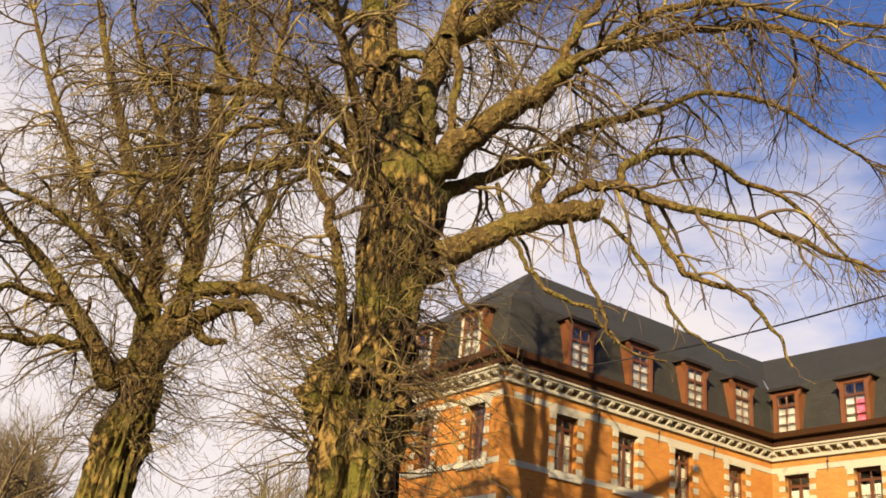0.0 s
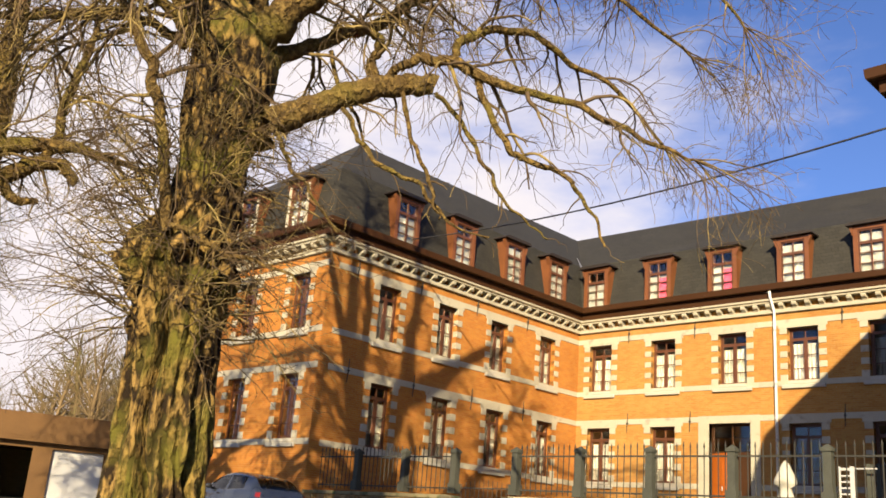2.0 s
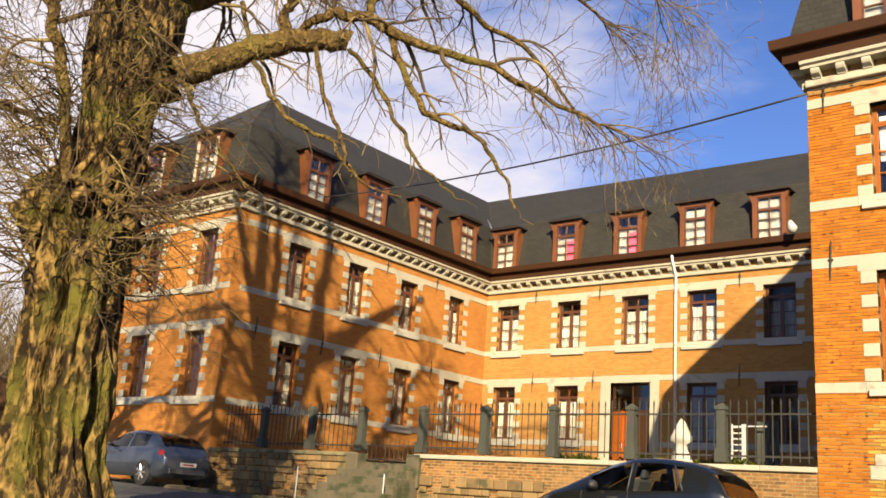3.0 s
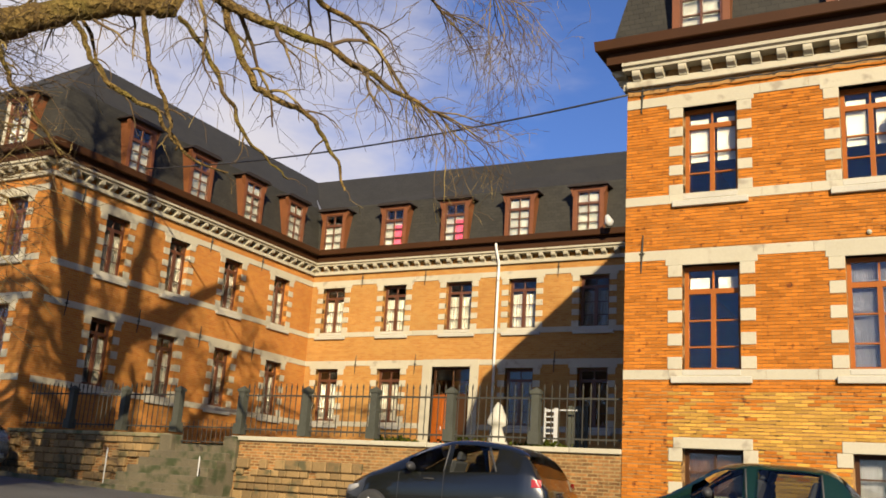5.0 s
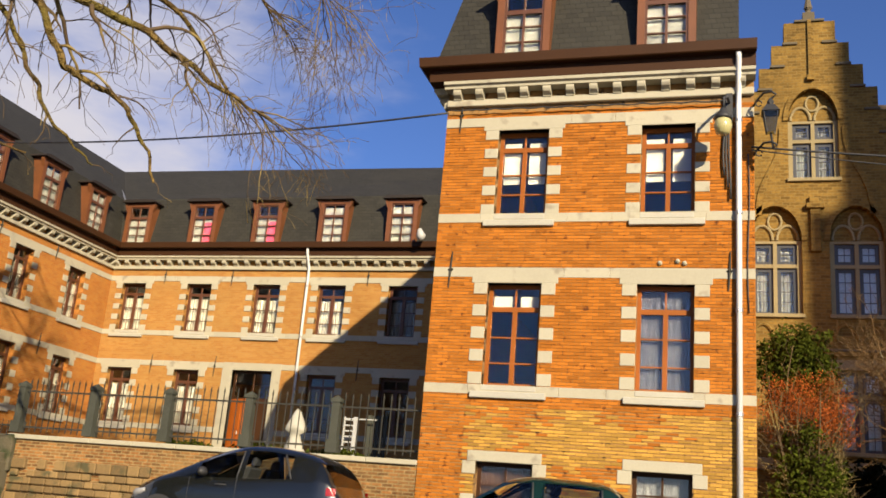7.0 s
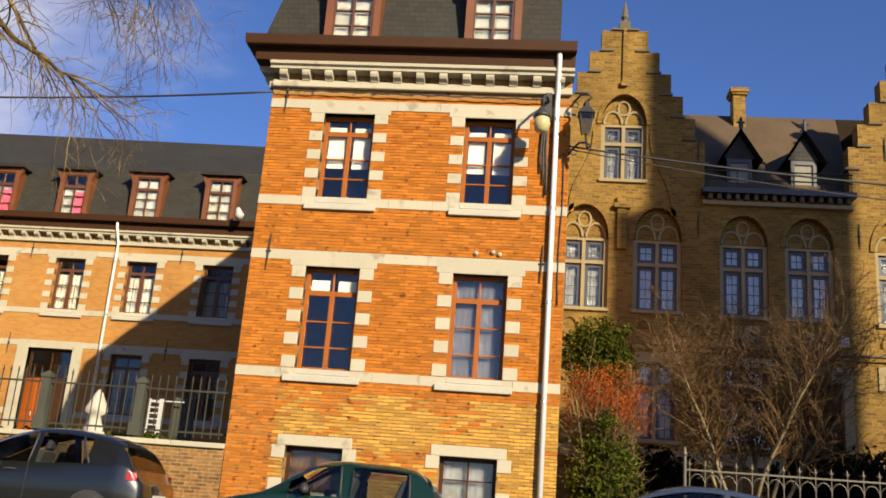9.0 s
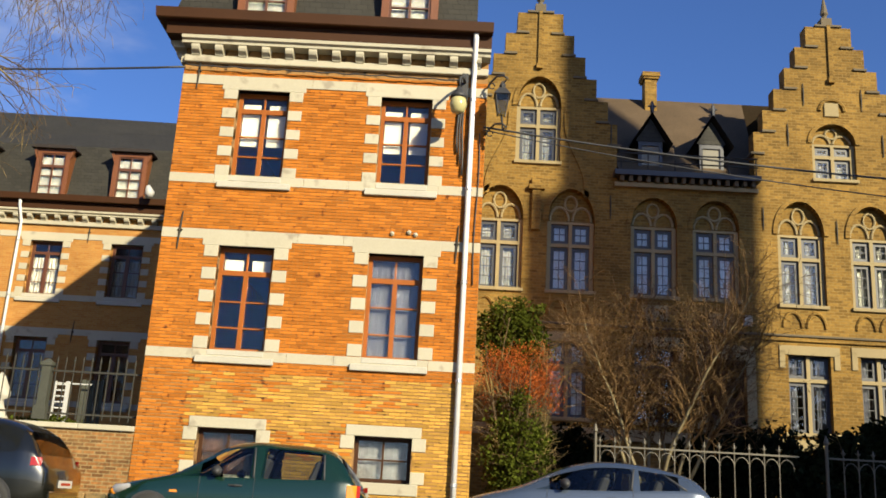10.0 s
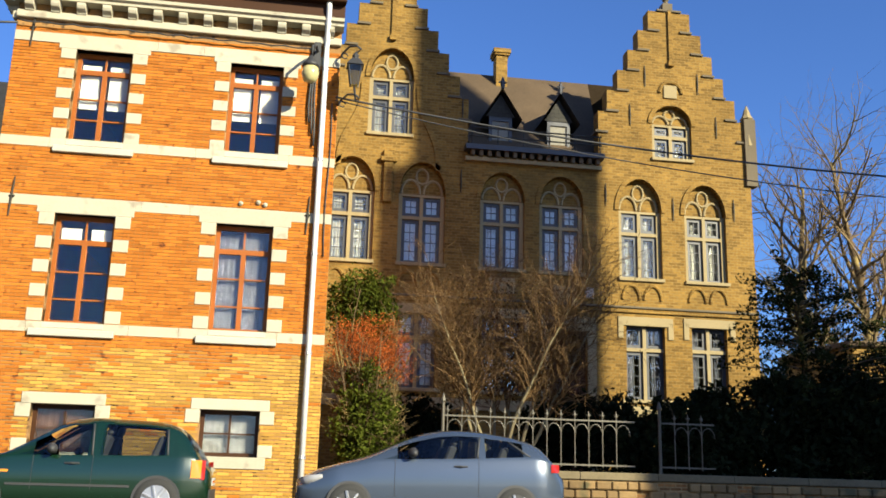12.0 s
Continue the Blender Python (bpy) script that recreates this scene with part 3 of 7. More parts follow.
# basement windows of the pavilion
# the left curtain is a brown sheet standing in for the dim interior
for x, w, cur in ((-4.07, 1.10, M_BROWN), (-1.155, 1.07, M_GREYNET)):
    add_window(school, W_FRONT_R, x, 1.95, 2.78, w, transom=0, bars=(0.5,), mull=0.04, depth=0.2, curtain=cur, fold=0.1, sill=False, frame_mat=M_BROWN)
pav_wall = [o for o in school.children if o.name.split(".")[0] == "wall"][0]
for x, w in ((-4.07, 1.10), (-1.155, 1.07)):
    piece("lintel", (w + 0.34, 0.2, 0.2), M_STONE, pav_wall, (x, 0.075, 2.88))
    piece("sill_stone", (w + 0.3, 0.24, 0.21), M_STONE, pav_wall, (x, 0.075, 1.845))
    for sx in (-1, 1):
        piece("jamb_block", (0.26, 0.2, 0.24), M_STONE, pav_wall, (x + sx * (w / 2 + 0.13), 0.078, 2.66))
        piece("jamb_block", (0.26, 0.2, 0.22), M_STONE, pav_wall, (x + sx * (w / 2 + 0.13), 0.078, 2.06))

# entrance with its stone surround, fanlight and open orange leaf
M_ORANGE = material("orange_painted_door", (0.389, 0.0944, 0.00749), 0.5, vary=0.1, bump=0.05)
bm = bmesh.new()
wall_mesh(bm, -17.86, -15.50, 2.7, 6.62, 0.25, [(-17.45, -15.85, 2.7, 6.35)])
door = tagged(part("door_surround", bm, M_STONE, school, "broad pale stone door surround", m=W_BACK @ Matrix.Translation((0, -0.03, 0))))
bm = bmesh.new()
wall_mesh(bm, -0.80, 0.80, 0, 1.05, 0.07, [(-0.72, -0.02, 0.08, 0.97), (0.02, 0.72, 0.08, 0.97)])
fan = part("fanlight", bm, M_BROWN, school, "dark timber fanlight", m=W_BACK @ Matrix.Translation((-16.65, 0.2, 5.30)))
bm = bmesh.new()
add_box(bm, -0.76, 0.76, 0.03, 0.036, 0.04, 1.01)
part("pane", bm, M_GLASS, fan).visible_shadow = False
bm = bmesh.new()
wall_mesh(bm, 0, 0.80, 0, 2.35, 0.06, [])
for z in (0.15, 1.25):
    add_box(bm, 0.12, 0.68, -0.015, 0.0, z, z + 0.85)
leaf = part("door_leaf", bm, M_ORANGE, school, "orange painted door leaf standing open", m=W_BACK @ pose(-17.42, 0.16, 2.95, 0, 0, -28))
bm = bmesh.new()
add_tube(bm, [(0.70, -0.06, 1.05), (0.70, -0.06, 1.2)], [0.012, 0.012], 6)
part("handle", bm, M_ZINC, leaf, "metal pull handle")
bm = bmesh.new()
add_box(bm, -16.65, -15.87, 0.16, 0.22, 2.95, 5.30)
part("door_leaf", bm, M_BROWN, school, "dark timber door leaf", m=W_BACK)

# rainwater pipes
def downpipe(x, y, z0, z1, r=0.055, label="white zinc rainwater pipe"):
    bm = bmesh.new()
    add_tube(bm, [(x, y - 0.45, z1), (x, y - 0.42, z1 - 0.25), (x, y - 0.12, z1 - 0.75), (x, y - 0.10, z1 - 1.1), (x, y - 0.10, z0)], [r] * 5, 10)
    p = part("downpipe", bm, M_PIPE, school, label, smooth=True)
    z = z0 + 1.0
    while z < z1 - 1.2:
        bm = bmesh.new()
        add_tube(bm, [(x, y - 0.10, z), (x, y - 0.10, z + 0.06)], [r + 0.012] * 2, 10)
        part("clip", bm, M_ZINC, p)
        z += 1.9
    return p


M_PIPE = material("pale_zinc_pipe", (0.64, 0.64, 0.64), 0.3, metal=0.0, vary=0.08, bump=0.03)
downpipe(0.19, Y_FRONT, 0.95, 11.0)
downpipe(-14.85, Y_BACK, 2.8, 10.95, 0.05)

# iron wall anchors
for wm, pts in ((W_FRONT_R, [(-5.45, 9.95), (-5.42, 6.55), (0.02, 6.55)]), (W_BACK, [(-20.9, 9.95), (-18.0, 9.9), (-12.5, 9.95), (-20.9, 6.45), (-18.2, 6.45), (-12.55, 6.5)]),
                (W_LEFT_COURT, [(19.2, 9.9), (22.1, 9.95), (25.0, 9.95), (27.9, 9.95), (22.1, 6.5), (25.0, 6.5), (27.9, 6.5), (19.2, 6.5)])):
    for x, z in pts:
        bm = bmesh.new()
        add_tube(bm, [(x - 0.02, -0.03, z - 0.38), (x, -0.045, z), (x + 0.015, -0.03, z + 0.38)], [0.012, 0.022, 0.012], 6)
        add_tube(bm, [(x - 0.05, -0.02, z), (x + 0.05, -0.06, z)], [0.02, 0.02], 6)
        part("wall_anchor", bm, M_IRON, school, "dark iron wall anchor", m=wm)

# ---- courtyard, its wall, steps, gate and railing ----
bm = bmesh.new()
for x0, x1 in ((X_LEFT, X_PAV),):
    n = 20
    ys = [Y_FRONT + 0.35 + (Y_BACK - Y_FRONT - 0.36) * j / 12 for j in range(13)]
    g = [[bm.verts.new((x0 + (x1 - x0) * i / n, y, 2.52 + 0.055 * max(0, y - 21) + 0.05 * noise.noise((i * 0.7, y * 0.5, 0)))) for i in range(n + 1)] for y in ys]
    for a, b in zip(g, g[1:]):
        for i in range(n):
            bm.faces.new((a[i], a[i + 1], b[i + 1], b[i]))
M_LAWN = material("winter_grass", (0.0468, 0.053, 0.0156), 0.95, vary=0.35, scale=8, fine=70, bump=0.6, spots=((0.0698, 0.0549, 0.025), 0.5, 1.5), dist=0.03)
tagged(part("courtyard", bm, M_LAWN, smooth=True), "raised courtyard of rough winter grass", "courtyard", kind="structure")

low = thing("retaining_wall", "weathered brick and stone retaining wall with a pale coping", "wall", kind="structure")
STEP0, STEP1 = -17.35, -15.35
M_MOSSCOPE = material("mossy_wall_coping", (0.15, 0.125, 0.065), 0.9, vary=0.35, scale=8, fine=25, bump=0.5, spots=((0.05, 0.06, 0.02), 0.4, 3.0), per_object=0.6)
for x0, x1 in ((STEP1, X_PAV), (X_LEFT, STEP0)):
    bm = bmesh.new()
    wall_mesh(bm, x0, x1, 0.4, 2.62, 0.4, [])
    part("wall_face", bm, M_LOWWALL, low, m=pose(0, Y_FRONT + 0.02, 0))
    n = round((x1 - x0) / 1.1)
    for i in range(n):
        L = (x1 - x0) / n
        piece("coping_stone", (L - 0.006, 0.50, 0.10), M_STONE if x0 == STEP1 else M_MOSSCOPE, low, (x0 + (i + 0.5) * L, Y_FRONT + 0.2, 2.67), bevel=0.012)
# footing of pale rubble stones
random.seed(4)
M_RUBBLE = material("brown_rubble", (0.185, 0.118, 0.046), 0.9, vary=0.4, scale=8, fine=25, bump=0.5, spots=((0.07, 0.06, 0.025), 0.35, 2.5), per_object=1.4)
def rubble(parent, x0, x1, y, z0, z1, name="rubble_stone"):
    z = z0
    while z < z1 - 0.05:
        h = random.choice((0.16, 0.2, 0.24))
        x = x0
        while x < x1 - 0.08:
            L = min(random.choice((0.22, 0.3, 0.38)), x1 - x)
            if random.random() < 0.9:
                piece(name, (round(L, 2) - 0.02, 0.12, h - 0.02), M_RUBBLE, parent, (x + L / 2, y - 0.02 + random.uniform(0, 0.02), z + h / 2), bevel=0.02)
            x += L
        z += h
rubble(low, STEP1, X_PAV, Y_FRONT, 0.85, 1.5)
rubble(low, X_LEFT, STEP0 - 0.2, Y_FRONT, 1.25, 2.58)
rubble(low, STEP1 + 0.25, -11.6, Y_FRONT, 1.5, 2.1)

steps = thing("stone_steps", "worn mossy stone steps up to the courtyard gate", "steps", kind="structure")
M_STEP = material("mossy_stone", (0.09, 0.075, 0.0449), 0.95, vary=0.25, scale=8, fine=30, bump=0.5, spots=((0.0299, 0.0374, 0.0112), 0.5, 2.0))
for i in range(7):
    z = 1.25 + 0.19 * i
    piece("step", (2.7 - 0.06 * i, 0.62 if i < 6 else 0.4, 0.19 + 0.19 * i), M_STEP, steps, (-16.4, Y_FRONT - 1.55 + 0.30 * i, z - 0.095 * i), bevel=0.02)
for sx in (STEP0 - 0.02, STEP1 + 0.02):
    piece("pier", (0.40, 0.44, 0.8), M_STEP, steps, (sx, Y_FRONT + 0.1, 2.3), bevel=0.03)

gate = thing("iron_gate", "low dark wrought-iron gate at the head of the steps", "gate")
for i in range(11):
    x = STEP0 + 0.25 + i * 0.15
    bm = bmesh.new()
    top = 3.02 + 0.10 * math.sin(math.pi * i / 10)
    add_tube(bm, [(x, Y_FRONT + 0.2, 2.5), (x, Y_FRONT + 0.2, top)], [0.011, 0.009], 5)
    part("bar", bm, M_IRON, gate)
for z in (2.55, 2.9):
    bm = bmesh.new()
    add_box(bm, STEP0 + 0.2, STEP1 - 0.2, Y_FRONT + 0.185, Y_FRONT + 0.215, z, z + 0.03)
    part("rail", bm, M_IRON, gate)

railing = thing("iron_railing", "grey cast-iron railing with square posts and pointed bars", "railing")
POSTS = [-21.2, -19.25, STEP0 - 0.02, STEP1 + 0.02, -13.42, -11.55, -9.62, -7.66]
def railing_post(x):
    bm = bmesh.new()
    add_box(bm, -0.12, 0.12, -0.12, 0.12, 2.77, 3.02)
    add_box(bm, -0.085, 0.085, -0.085, 0.085, 3.02, 3.78)
    add_box(bm, -0.11, 0.11, -0.11, 0.11, 3.78, 3.84)
    v = [bm.verts.new(p) for p in ((-0.11, -0.11, 3.84), (0.11, -0.11, 3.84), (0.11, 0.11, 3.84), (-0.11, 0.11, 3.84), (0, 0, 3.93))]
    for i in range(4):
        bm.faces.new((v[i], v[(i + 1) % 4], v[4]))
    return part("post", bm, M_POST, railing, m=pose(x, Y_FRONT + 0.2, 0))
M_POST = material("grey_green_painted_post", (0.052, 0.054, 0.043), 0.7, vary=0.25, scale=10, fine=40, bump=0.2, spec=0.2)
for x in POSTS:
    railing_post(x)
bar_bm = bmesh.new()
add_tube(bar_bm, [(0, 0, 2.80), (0, 0, 3.86), (0, 0, 3.90), (0, 0, 4.0)], [0.013, 0.013, 0.022, 0.002], 6)
BAR = mesh_of("bar", bar_bm, M_IRON)
for a, b in ((X_LEFT + 0.3, POSTS[0]), *zip(POSTS[:2], POSTS[1:3]), *zip(POSTS[3:], POSTS[4:]), (POSTS[-1], X_PAV - 0.05)):
    n = round((b - a) / 0.165)
    for i in range(1, n):
        ob = new("bar", BAR)
        ob.parent = railing
        ob.matrix_local = pose(a + (b - a) * i / n, Y_FRONT + 0.2, random.uniform(-0.012, 0.012))
    for z in (2.88, 3.68):
        bm = bmesh.new()
        add_box(bm, a + 0.1, b - 0.1 if b in POSTS else b, Y_FRONT + 0.185, Y_FRONT + 0.215, z, z + 0.035)
        part("rail", bm, M_IRON, railing)

# ---- the stepped-gable house beyond the garden ----
Y_G = 26.0
manor = thing("stepped_gable_house", "buff brick house with stepped gables and stone cross windows", "house")
M_TILE = material("brown_roof_tile", (0.080, 0.056, 0.033), 0.85, vary=0.25, scale=6, fine=18, bump=0.5, spec=0.2)
M_BUFFSTONE = material("buff_stone", (0.248, 0.196, 0.0978), 0.85, vary=0.12, scale=8, fine=30, bump=0.3)
M_COPE = material("weathered_coping", (0.1, 0.08, 0.0499), 0.9, vary=0.2, bump=0.3)
M_LEAD = material("dark_lead_bars", (0.03, 0.032, 0.04), 0.5, vary=0.1)
WG = pose(0, Y_G, 0)
GX0, GX1, GZ = -0.1, 13.3, 17.0
g_open = []
def arch_opening(x0, x1, z0, zs, zt, n=14):
    """A rectangular opening with a round head from zs to zt."""
    out = [(x0, x1, z0, zs)]
    c, r = (x0 + x1) / 2, (x1 - x0) / 2
    for i in range(n):
        z_mid = (i + 0.5) / n
        half = r * math.sqrt(max(0.0, 1 - z_mid * z_mid))
        out.append((round(c - half, 3), round(c + half, 3), round(zs + (zt - zs) * i / n, 3), round(zs + (zt - zs) * (i + 1) / n, 3)))
    return out


# windows: centre, width, bottom, head, spring and top of the arched recess (or None)
G_WINS = [(2.23, 1.06, 11.40, 13.06, 14.05), (1.20, 1.12, 7.60, 9.57, 10.6), (3.24, 1.10, 7.60, 9.56, 10.58), (5.59, 1.07, 7.58, 9.54, 10.45), (7.35, 1.08, 7.58, 9.53, 10.45),
          (9.75, 1.08, 7.54, 9.52, 10.56), (11.78, 1.06, 7.54, 9.50, 10.52), (10.82, 1.02, 11.30, 12.34, 13.0),
          (3.21, 1.08, 4.10, 6.16, None), (9.84, 1.16, 4.03, 6.13, None), (11.78, 1.08, 4.06, 6.16, None), (5.6, 1.1, 4.1, 6.16, None)]
for x, w, z0, z1, zt in G_WINS:
    if zt:
        g_open += arch_opening(x - w / 2 - 0.12, x + w / 2 + 0.12, z0, z1 + 0.05, zt)
    else:
        g_open.append((x - w / 2, x + w / 2, z0, z1))
g_open.append((7.0, 8.1, 2.0, 5.9))
# stepped outline of both gables against the sky
for c in (2.2, 10.84):
    half, z = 0.34, 16.15
    tops = []
    for i in range(7):
        tops.append((half, z))
        half += 0.343
        z -= 0.70
    zs = [t[1] for t in tops]
    lo_x, hi_x = (GX0, 4.53) if c < 5 else (8.5, GX1)
    for i, (h, z) in enumerate(tops):
        up = GZ if i == 0 else tops[i - 1][1]
        if c - h > lo_x:
            g_open.append((lo_x, c - h, z, up))
        if c + h < hi_x:
            g_open.append((c + h, hi_x, z, up))
    g_open.append((c - 0.34, c + 0.34, 16.15, GZ))
g_open.append((4.53, 8.5, 10.95, GZ))
bm = bmesh.new()
wall_mesh(bm, GX0, GX1, 0.6, GZ, 0.45, [tuple(round(v, 3) for v in o) for o in g_open])
gwall = part("facade", bm, M_GOTHIC, manor, "buff brick front with two stepped gables", m=WG)
for c in (2.2, 10.84):
    half, z = 0.34, 16.15
    for i in range(7):
        for sx in (-1, 1):
            if i == 0:
                if sx == 1:
                    piece("coping", (0.80, 0.56, 0.07), M_COPE, gwall, (c, 0.22, z + 0.036))
            else:
                piece("coping", (0.40, 0.56, 0.07), M_COPE, gwall, (c + sx * (half - 0.155), 0.22, z + 0.036))
        half += 0.343
        z -= 0.70
    bm = bmesh.new()
    add_box(bm, c - 0.05, c + 0.05, -0.07, 0.02, 14.45, 16.2)
    add_box(bm, c - 0.09, c + 0.09, -0.12, 0.02, 14.30, 14.45)
    part("pilaster", bm, M_GOTHIC, manor, m=WG)
    bm = bmesh.new()
    add_box(bm, c - 0.16, c + 0.16, 0.05, 0.37, 16.22, 16.5)
    add_tube(bm, [(c, 0.21, 16.5), (c, 0.21, 16.62), (c, 0.21, 16.7), (c, 0.21, 17.25)], [0.1, 0.07, 0.12, 0.02], 8)
    part("finial", bm, M_COPE, manor, "weathered stone finial", m=WG)

def tympanum(x, w, z1, zt):
    """Brick-backed arch head with stone tracery of two small arches and a trefoil, under a brick hood."""
    z0, r = z1 + 0.05, w / 2 + 0.12
    H = zt - z0
    bm = bmesh.new()
    add_prism(bm, [(x + r * math.cos(a), z0 + H * math.sin(a)) for a in [math.pi * k / 16 for k in range(17)]], 0.20, 0.26)
    t = part("tympanum", bm, M_GOTHIC, manor, "arched brick window head with stone tracery", m=WG)
    def arc(cx, cz, ra, rb, rad, a0=0, a1=math.pi):
        bm = bmesh.new()
        add_tube(bm, [(cx + ra * math.cos(a0 + (a1 - a0) * k / 12), 0.17, cz + rb * math.sin(a0 + (a1 - a0) * k / 12)) for k in range(13)], [rad] * 13, 6)
        return bm
    for sx in (-1, 1):
        part("tracery", arc(x + sx * r * 0.48, z0 + 0.06, r * 0.40, H * 0.42, 0.04), M_BUFFSTONE, t)
    part("tracery", arc(x, z0 + H * 0.60, r * 0.26, H * 0.24, 0.035, 0, 2 * math.pi), M_BUFFSTONE, t)
    bm = bmesh.new()
    n = 18
    a = [(x + (r + 0.0) * math.cos(math.pi * k / n), z0 + H * math.sin(math.pi * k / n)) for k in range(n + 1)]
    b = [(x + (r + 0.13) * math.cos(math.pi * k / n), z0 + (H + 0.13) * math.sin(math.pi * k / n)) for k in range(n + 1)]
    va = [[bm.verts.new((p[0], yy, p[1])) for p in ring] for ring in (a, b) for yy in (-0.05, 0.02)]
    for k in range(n):
        bm.faces.new((va[0][k], va[0][k + 1], va[2][k + 1], va[2][k]))
        bm.faces.new((va[2][k], va[2][k + 1], va[3][k + 1], va[3][k]))
        bm.faces.new((va[0][k + 1], va[0][k], va[1][k], va[1][k + 1]))
    part("hood", bm, M_GOTHIC, manor, m=WG)


for x, w, z0, z1, zt in G_WINS:
    bm = bmesh.new()
    h = z1 - z0
    sw, mid = (w + 0.24, 0.10) if zt else (w, 0.10)
    zc = h * 0.68
    wall_mesh(bm, -sw / 2, sw / 2, 0, h + 0.07, 0.16, [(-w / 2, -mid / 2, 0.0, zc - 0.05), (mid / 2, w / 2, 0.0, zc - 0.05), (-w / 2, -mid / 2, zc + 0.05, h), (mid / 2, w / 2, zc + 0.05, h)])
    win = part("window", bm, M_BUFFSTONE, manor, "stone cross window with small leaded panes", m=WG @ Matrix.Translation((x, 0.12, z0)))
    bm = bmesh.new()
    holes = []
    f = 0.09
    for a0, a1 in ((-w / 2, -mid / 2), (mid / 2, w / 2)):
        for b0, b1, rows in ((0.0, zc - 0.05, 4), (zc + 0.05, h, 2)):
            for i in range(2):
                for j in range(rows):
                    wi, hj = (a1 - a0 - 2 * f) / 2, (b1 - b0 - 2 * f) / rows
                    holes.append((a0 + f + wi * i + 0.008, a0 + f + wi * (i + 1) - 0.008, b0 + f + hj * j + 0.008, b0 + f + hj * (j + 1) - 0.008))
    wall_mesh(bm, -w / 2, w / 2, 0.0, h, 0.04, holes)
    part("casement", bm, M_LEAD, win, m=Matrix.Translation((0, 0.07, 0)))
    bm = bmesh.new()
    add_box(bm, -w / 2, w / 2, 0.085, 0.09, 0.0, h)
    part("pane", bm, M_GLASS, win).visible_shadow = False
    # curtain colour offsets the light: white in the tower's shade, grey in sun
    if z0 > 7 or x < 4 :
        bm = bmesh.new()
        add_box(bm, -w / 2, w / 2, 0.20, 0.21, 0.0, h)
        part("curtain", bm, M_NET_SHADE if 3 < x < 8 else M_NET, win, "white net curtain" if 3 < x < 8 else "grey net curtain")
    else:
        for sx in (-1, 1):
            bm = bmesh.new()
            add_box(bm, sx * w * 0.36 - w * 0.12, sx * w * 0.36 + w * 0.12, 0.22, 0.23, 0.0, h)
            part("curtain", bm, M_GREYBLIND, win, "drawn-back grey curtain")
    bm = bmesh.new()
    add_box(bm, -w / 2 - 0.16, w / 2 + 0.16, -0.20, 0.06, -0.10, 0.0)
    part("sill", bm, M_BUFFSTONE, win, bevel=0.01)
    if zt:
        tympanum(x, w, z1, zt)
    else:
        piece("lintel", (w + 0.5, 0.24, 0.26), M_BUFFSTONE, gwall, (x, 0.08, z1 + 0.13))
        for sx in (-1, 1):
            piece("label_stop", (0.16, 0.16, 0.5), M_BUFFSTONE, gwall, (x + sx * (w / 2 + 0.17), 0.04, z1 - 0.12))
    if zt and 7 < z0 < 8 and x in (9.75, 11.78, 3.24, 1.20):
        for sx in (-1, 1):
            bm = bmesh.new()
            cx = x + sx * 0.33
            add_tube(bm, [(cx + 0.26 * math.cos(math.pi * k / 10), -0.02, 6.9 + 0.42 * math.sin(math.pi * k / 10)) for k in range(11)], [0.045] * 11, 6)
            part("blind_arch", bm, M_GOTHIC, manor, m=WG)
# flat curved brick bands that run from the upper window of the left gable out to the arches below
for sx in (-1, 1):
    bm = bmesh.new()
    rings = []
    for k in range(17):
        f = k / 16
        x = 2.23 + sx * (0.74 + 0.62 * (f - 0.16 * math.sin(2 * math.pi * f)))
        z = 12.9 - 2.55 * f
        rings.append([bm.verts.new((x + sx * dx, y, z)) for dx, y in ((0.0, 0.02), (0.0, -0.05), (0.15, -0.05), (0.15, 0.02))])
    for a, b in zip(rings, rings[1:]):
        for k in range(3):
            bm.faces.new((a[k], a[k + 1], b[k + 1], b[k]))
    bm.faces.new(rings[0])
    bm.faces.new(rings[-1])
    part("moulding", bm, M_GOTHIC, manor, m=WG)
# small hood and pier between the arches of the left gable
bm = bmesh.new()
add_box(bm, 2.10, 2.36, -0.10, 0.02, 9.3, 10.5)
add_box(bm, 2.0, 2.46, -0.16, 0.02, 10.5, 10.64)
add_box(bm, 2.08, 2.38, -0.12, 0.02, 10.64, 10.85)
part("pier", bm, M_GOTHIC, manor, m=WG, bevel=0.01)
# entrance
bm = bmesh.new()
wall_mesh(bm, -0.55, 0.55, 0, 3.9, 0.08, [(-0.45, -0.03, 2.9, 3.8), (0.03, 0.45, 2.9, 3.8)])
part("door", bm, M_BROWN, manor, "dark timber entrance door", m=WG @ Matrix.Translation((7.55, 0.2, 2.0)))
bm = bmesh.new()
wall_mesh(bm, -0.8, 0.8, 0, 4.3, 0.1, [(-0.55, 0.55, 0, 3.9)])
part("door_surround", bm, M_BUFFSTONE, manor, m=WG @ Matrix.Translation((7.55, -0.06, 2.0)))
for z0, z1, d, mat in ((6.50, 6.62, 0.07, M_GOTHIC), (6.62, 6.68, 0.12, M_COPE), (3.55, 3.85, 0.10, M_BUFFSTONE)):
    spans = [(GX0, GX1)] if z0 > 6 else [(GX0, 6.7), (8.4, GX1)]
    for a, b in spans:
        bm = bmesh.new()
        add_box(bm, a, b, -d, 0.03, z0, z1)
        part("band", bm, mat, manor, m=WG, bevel=0.01)
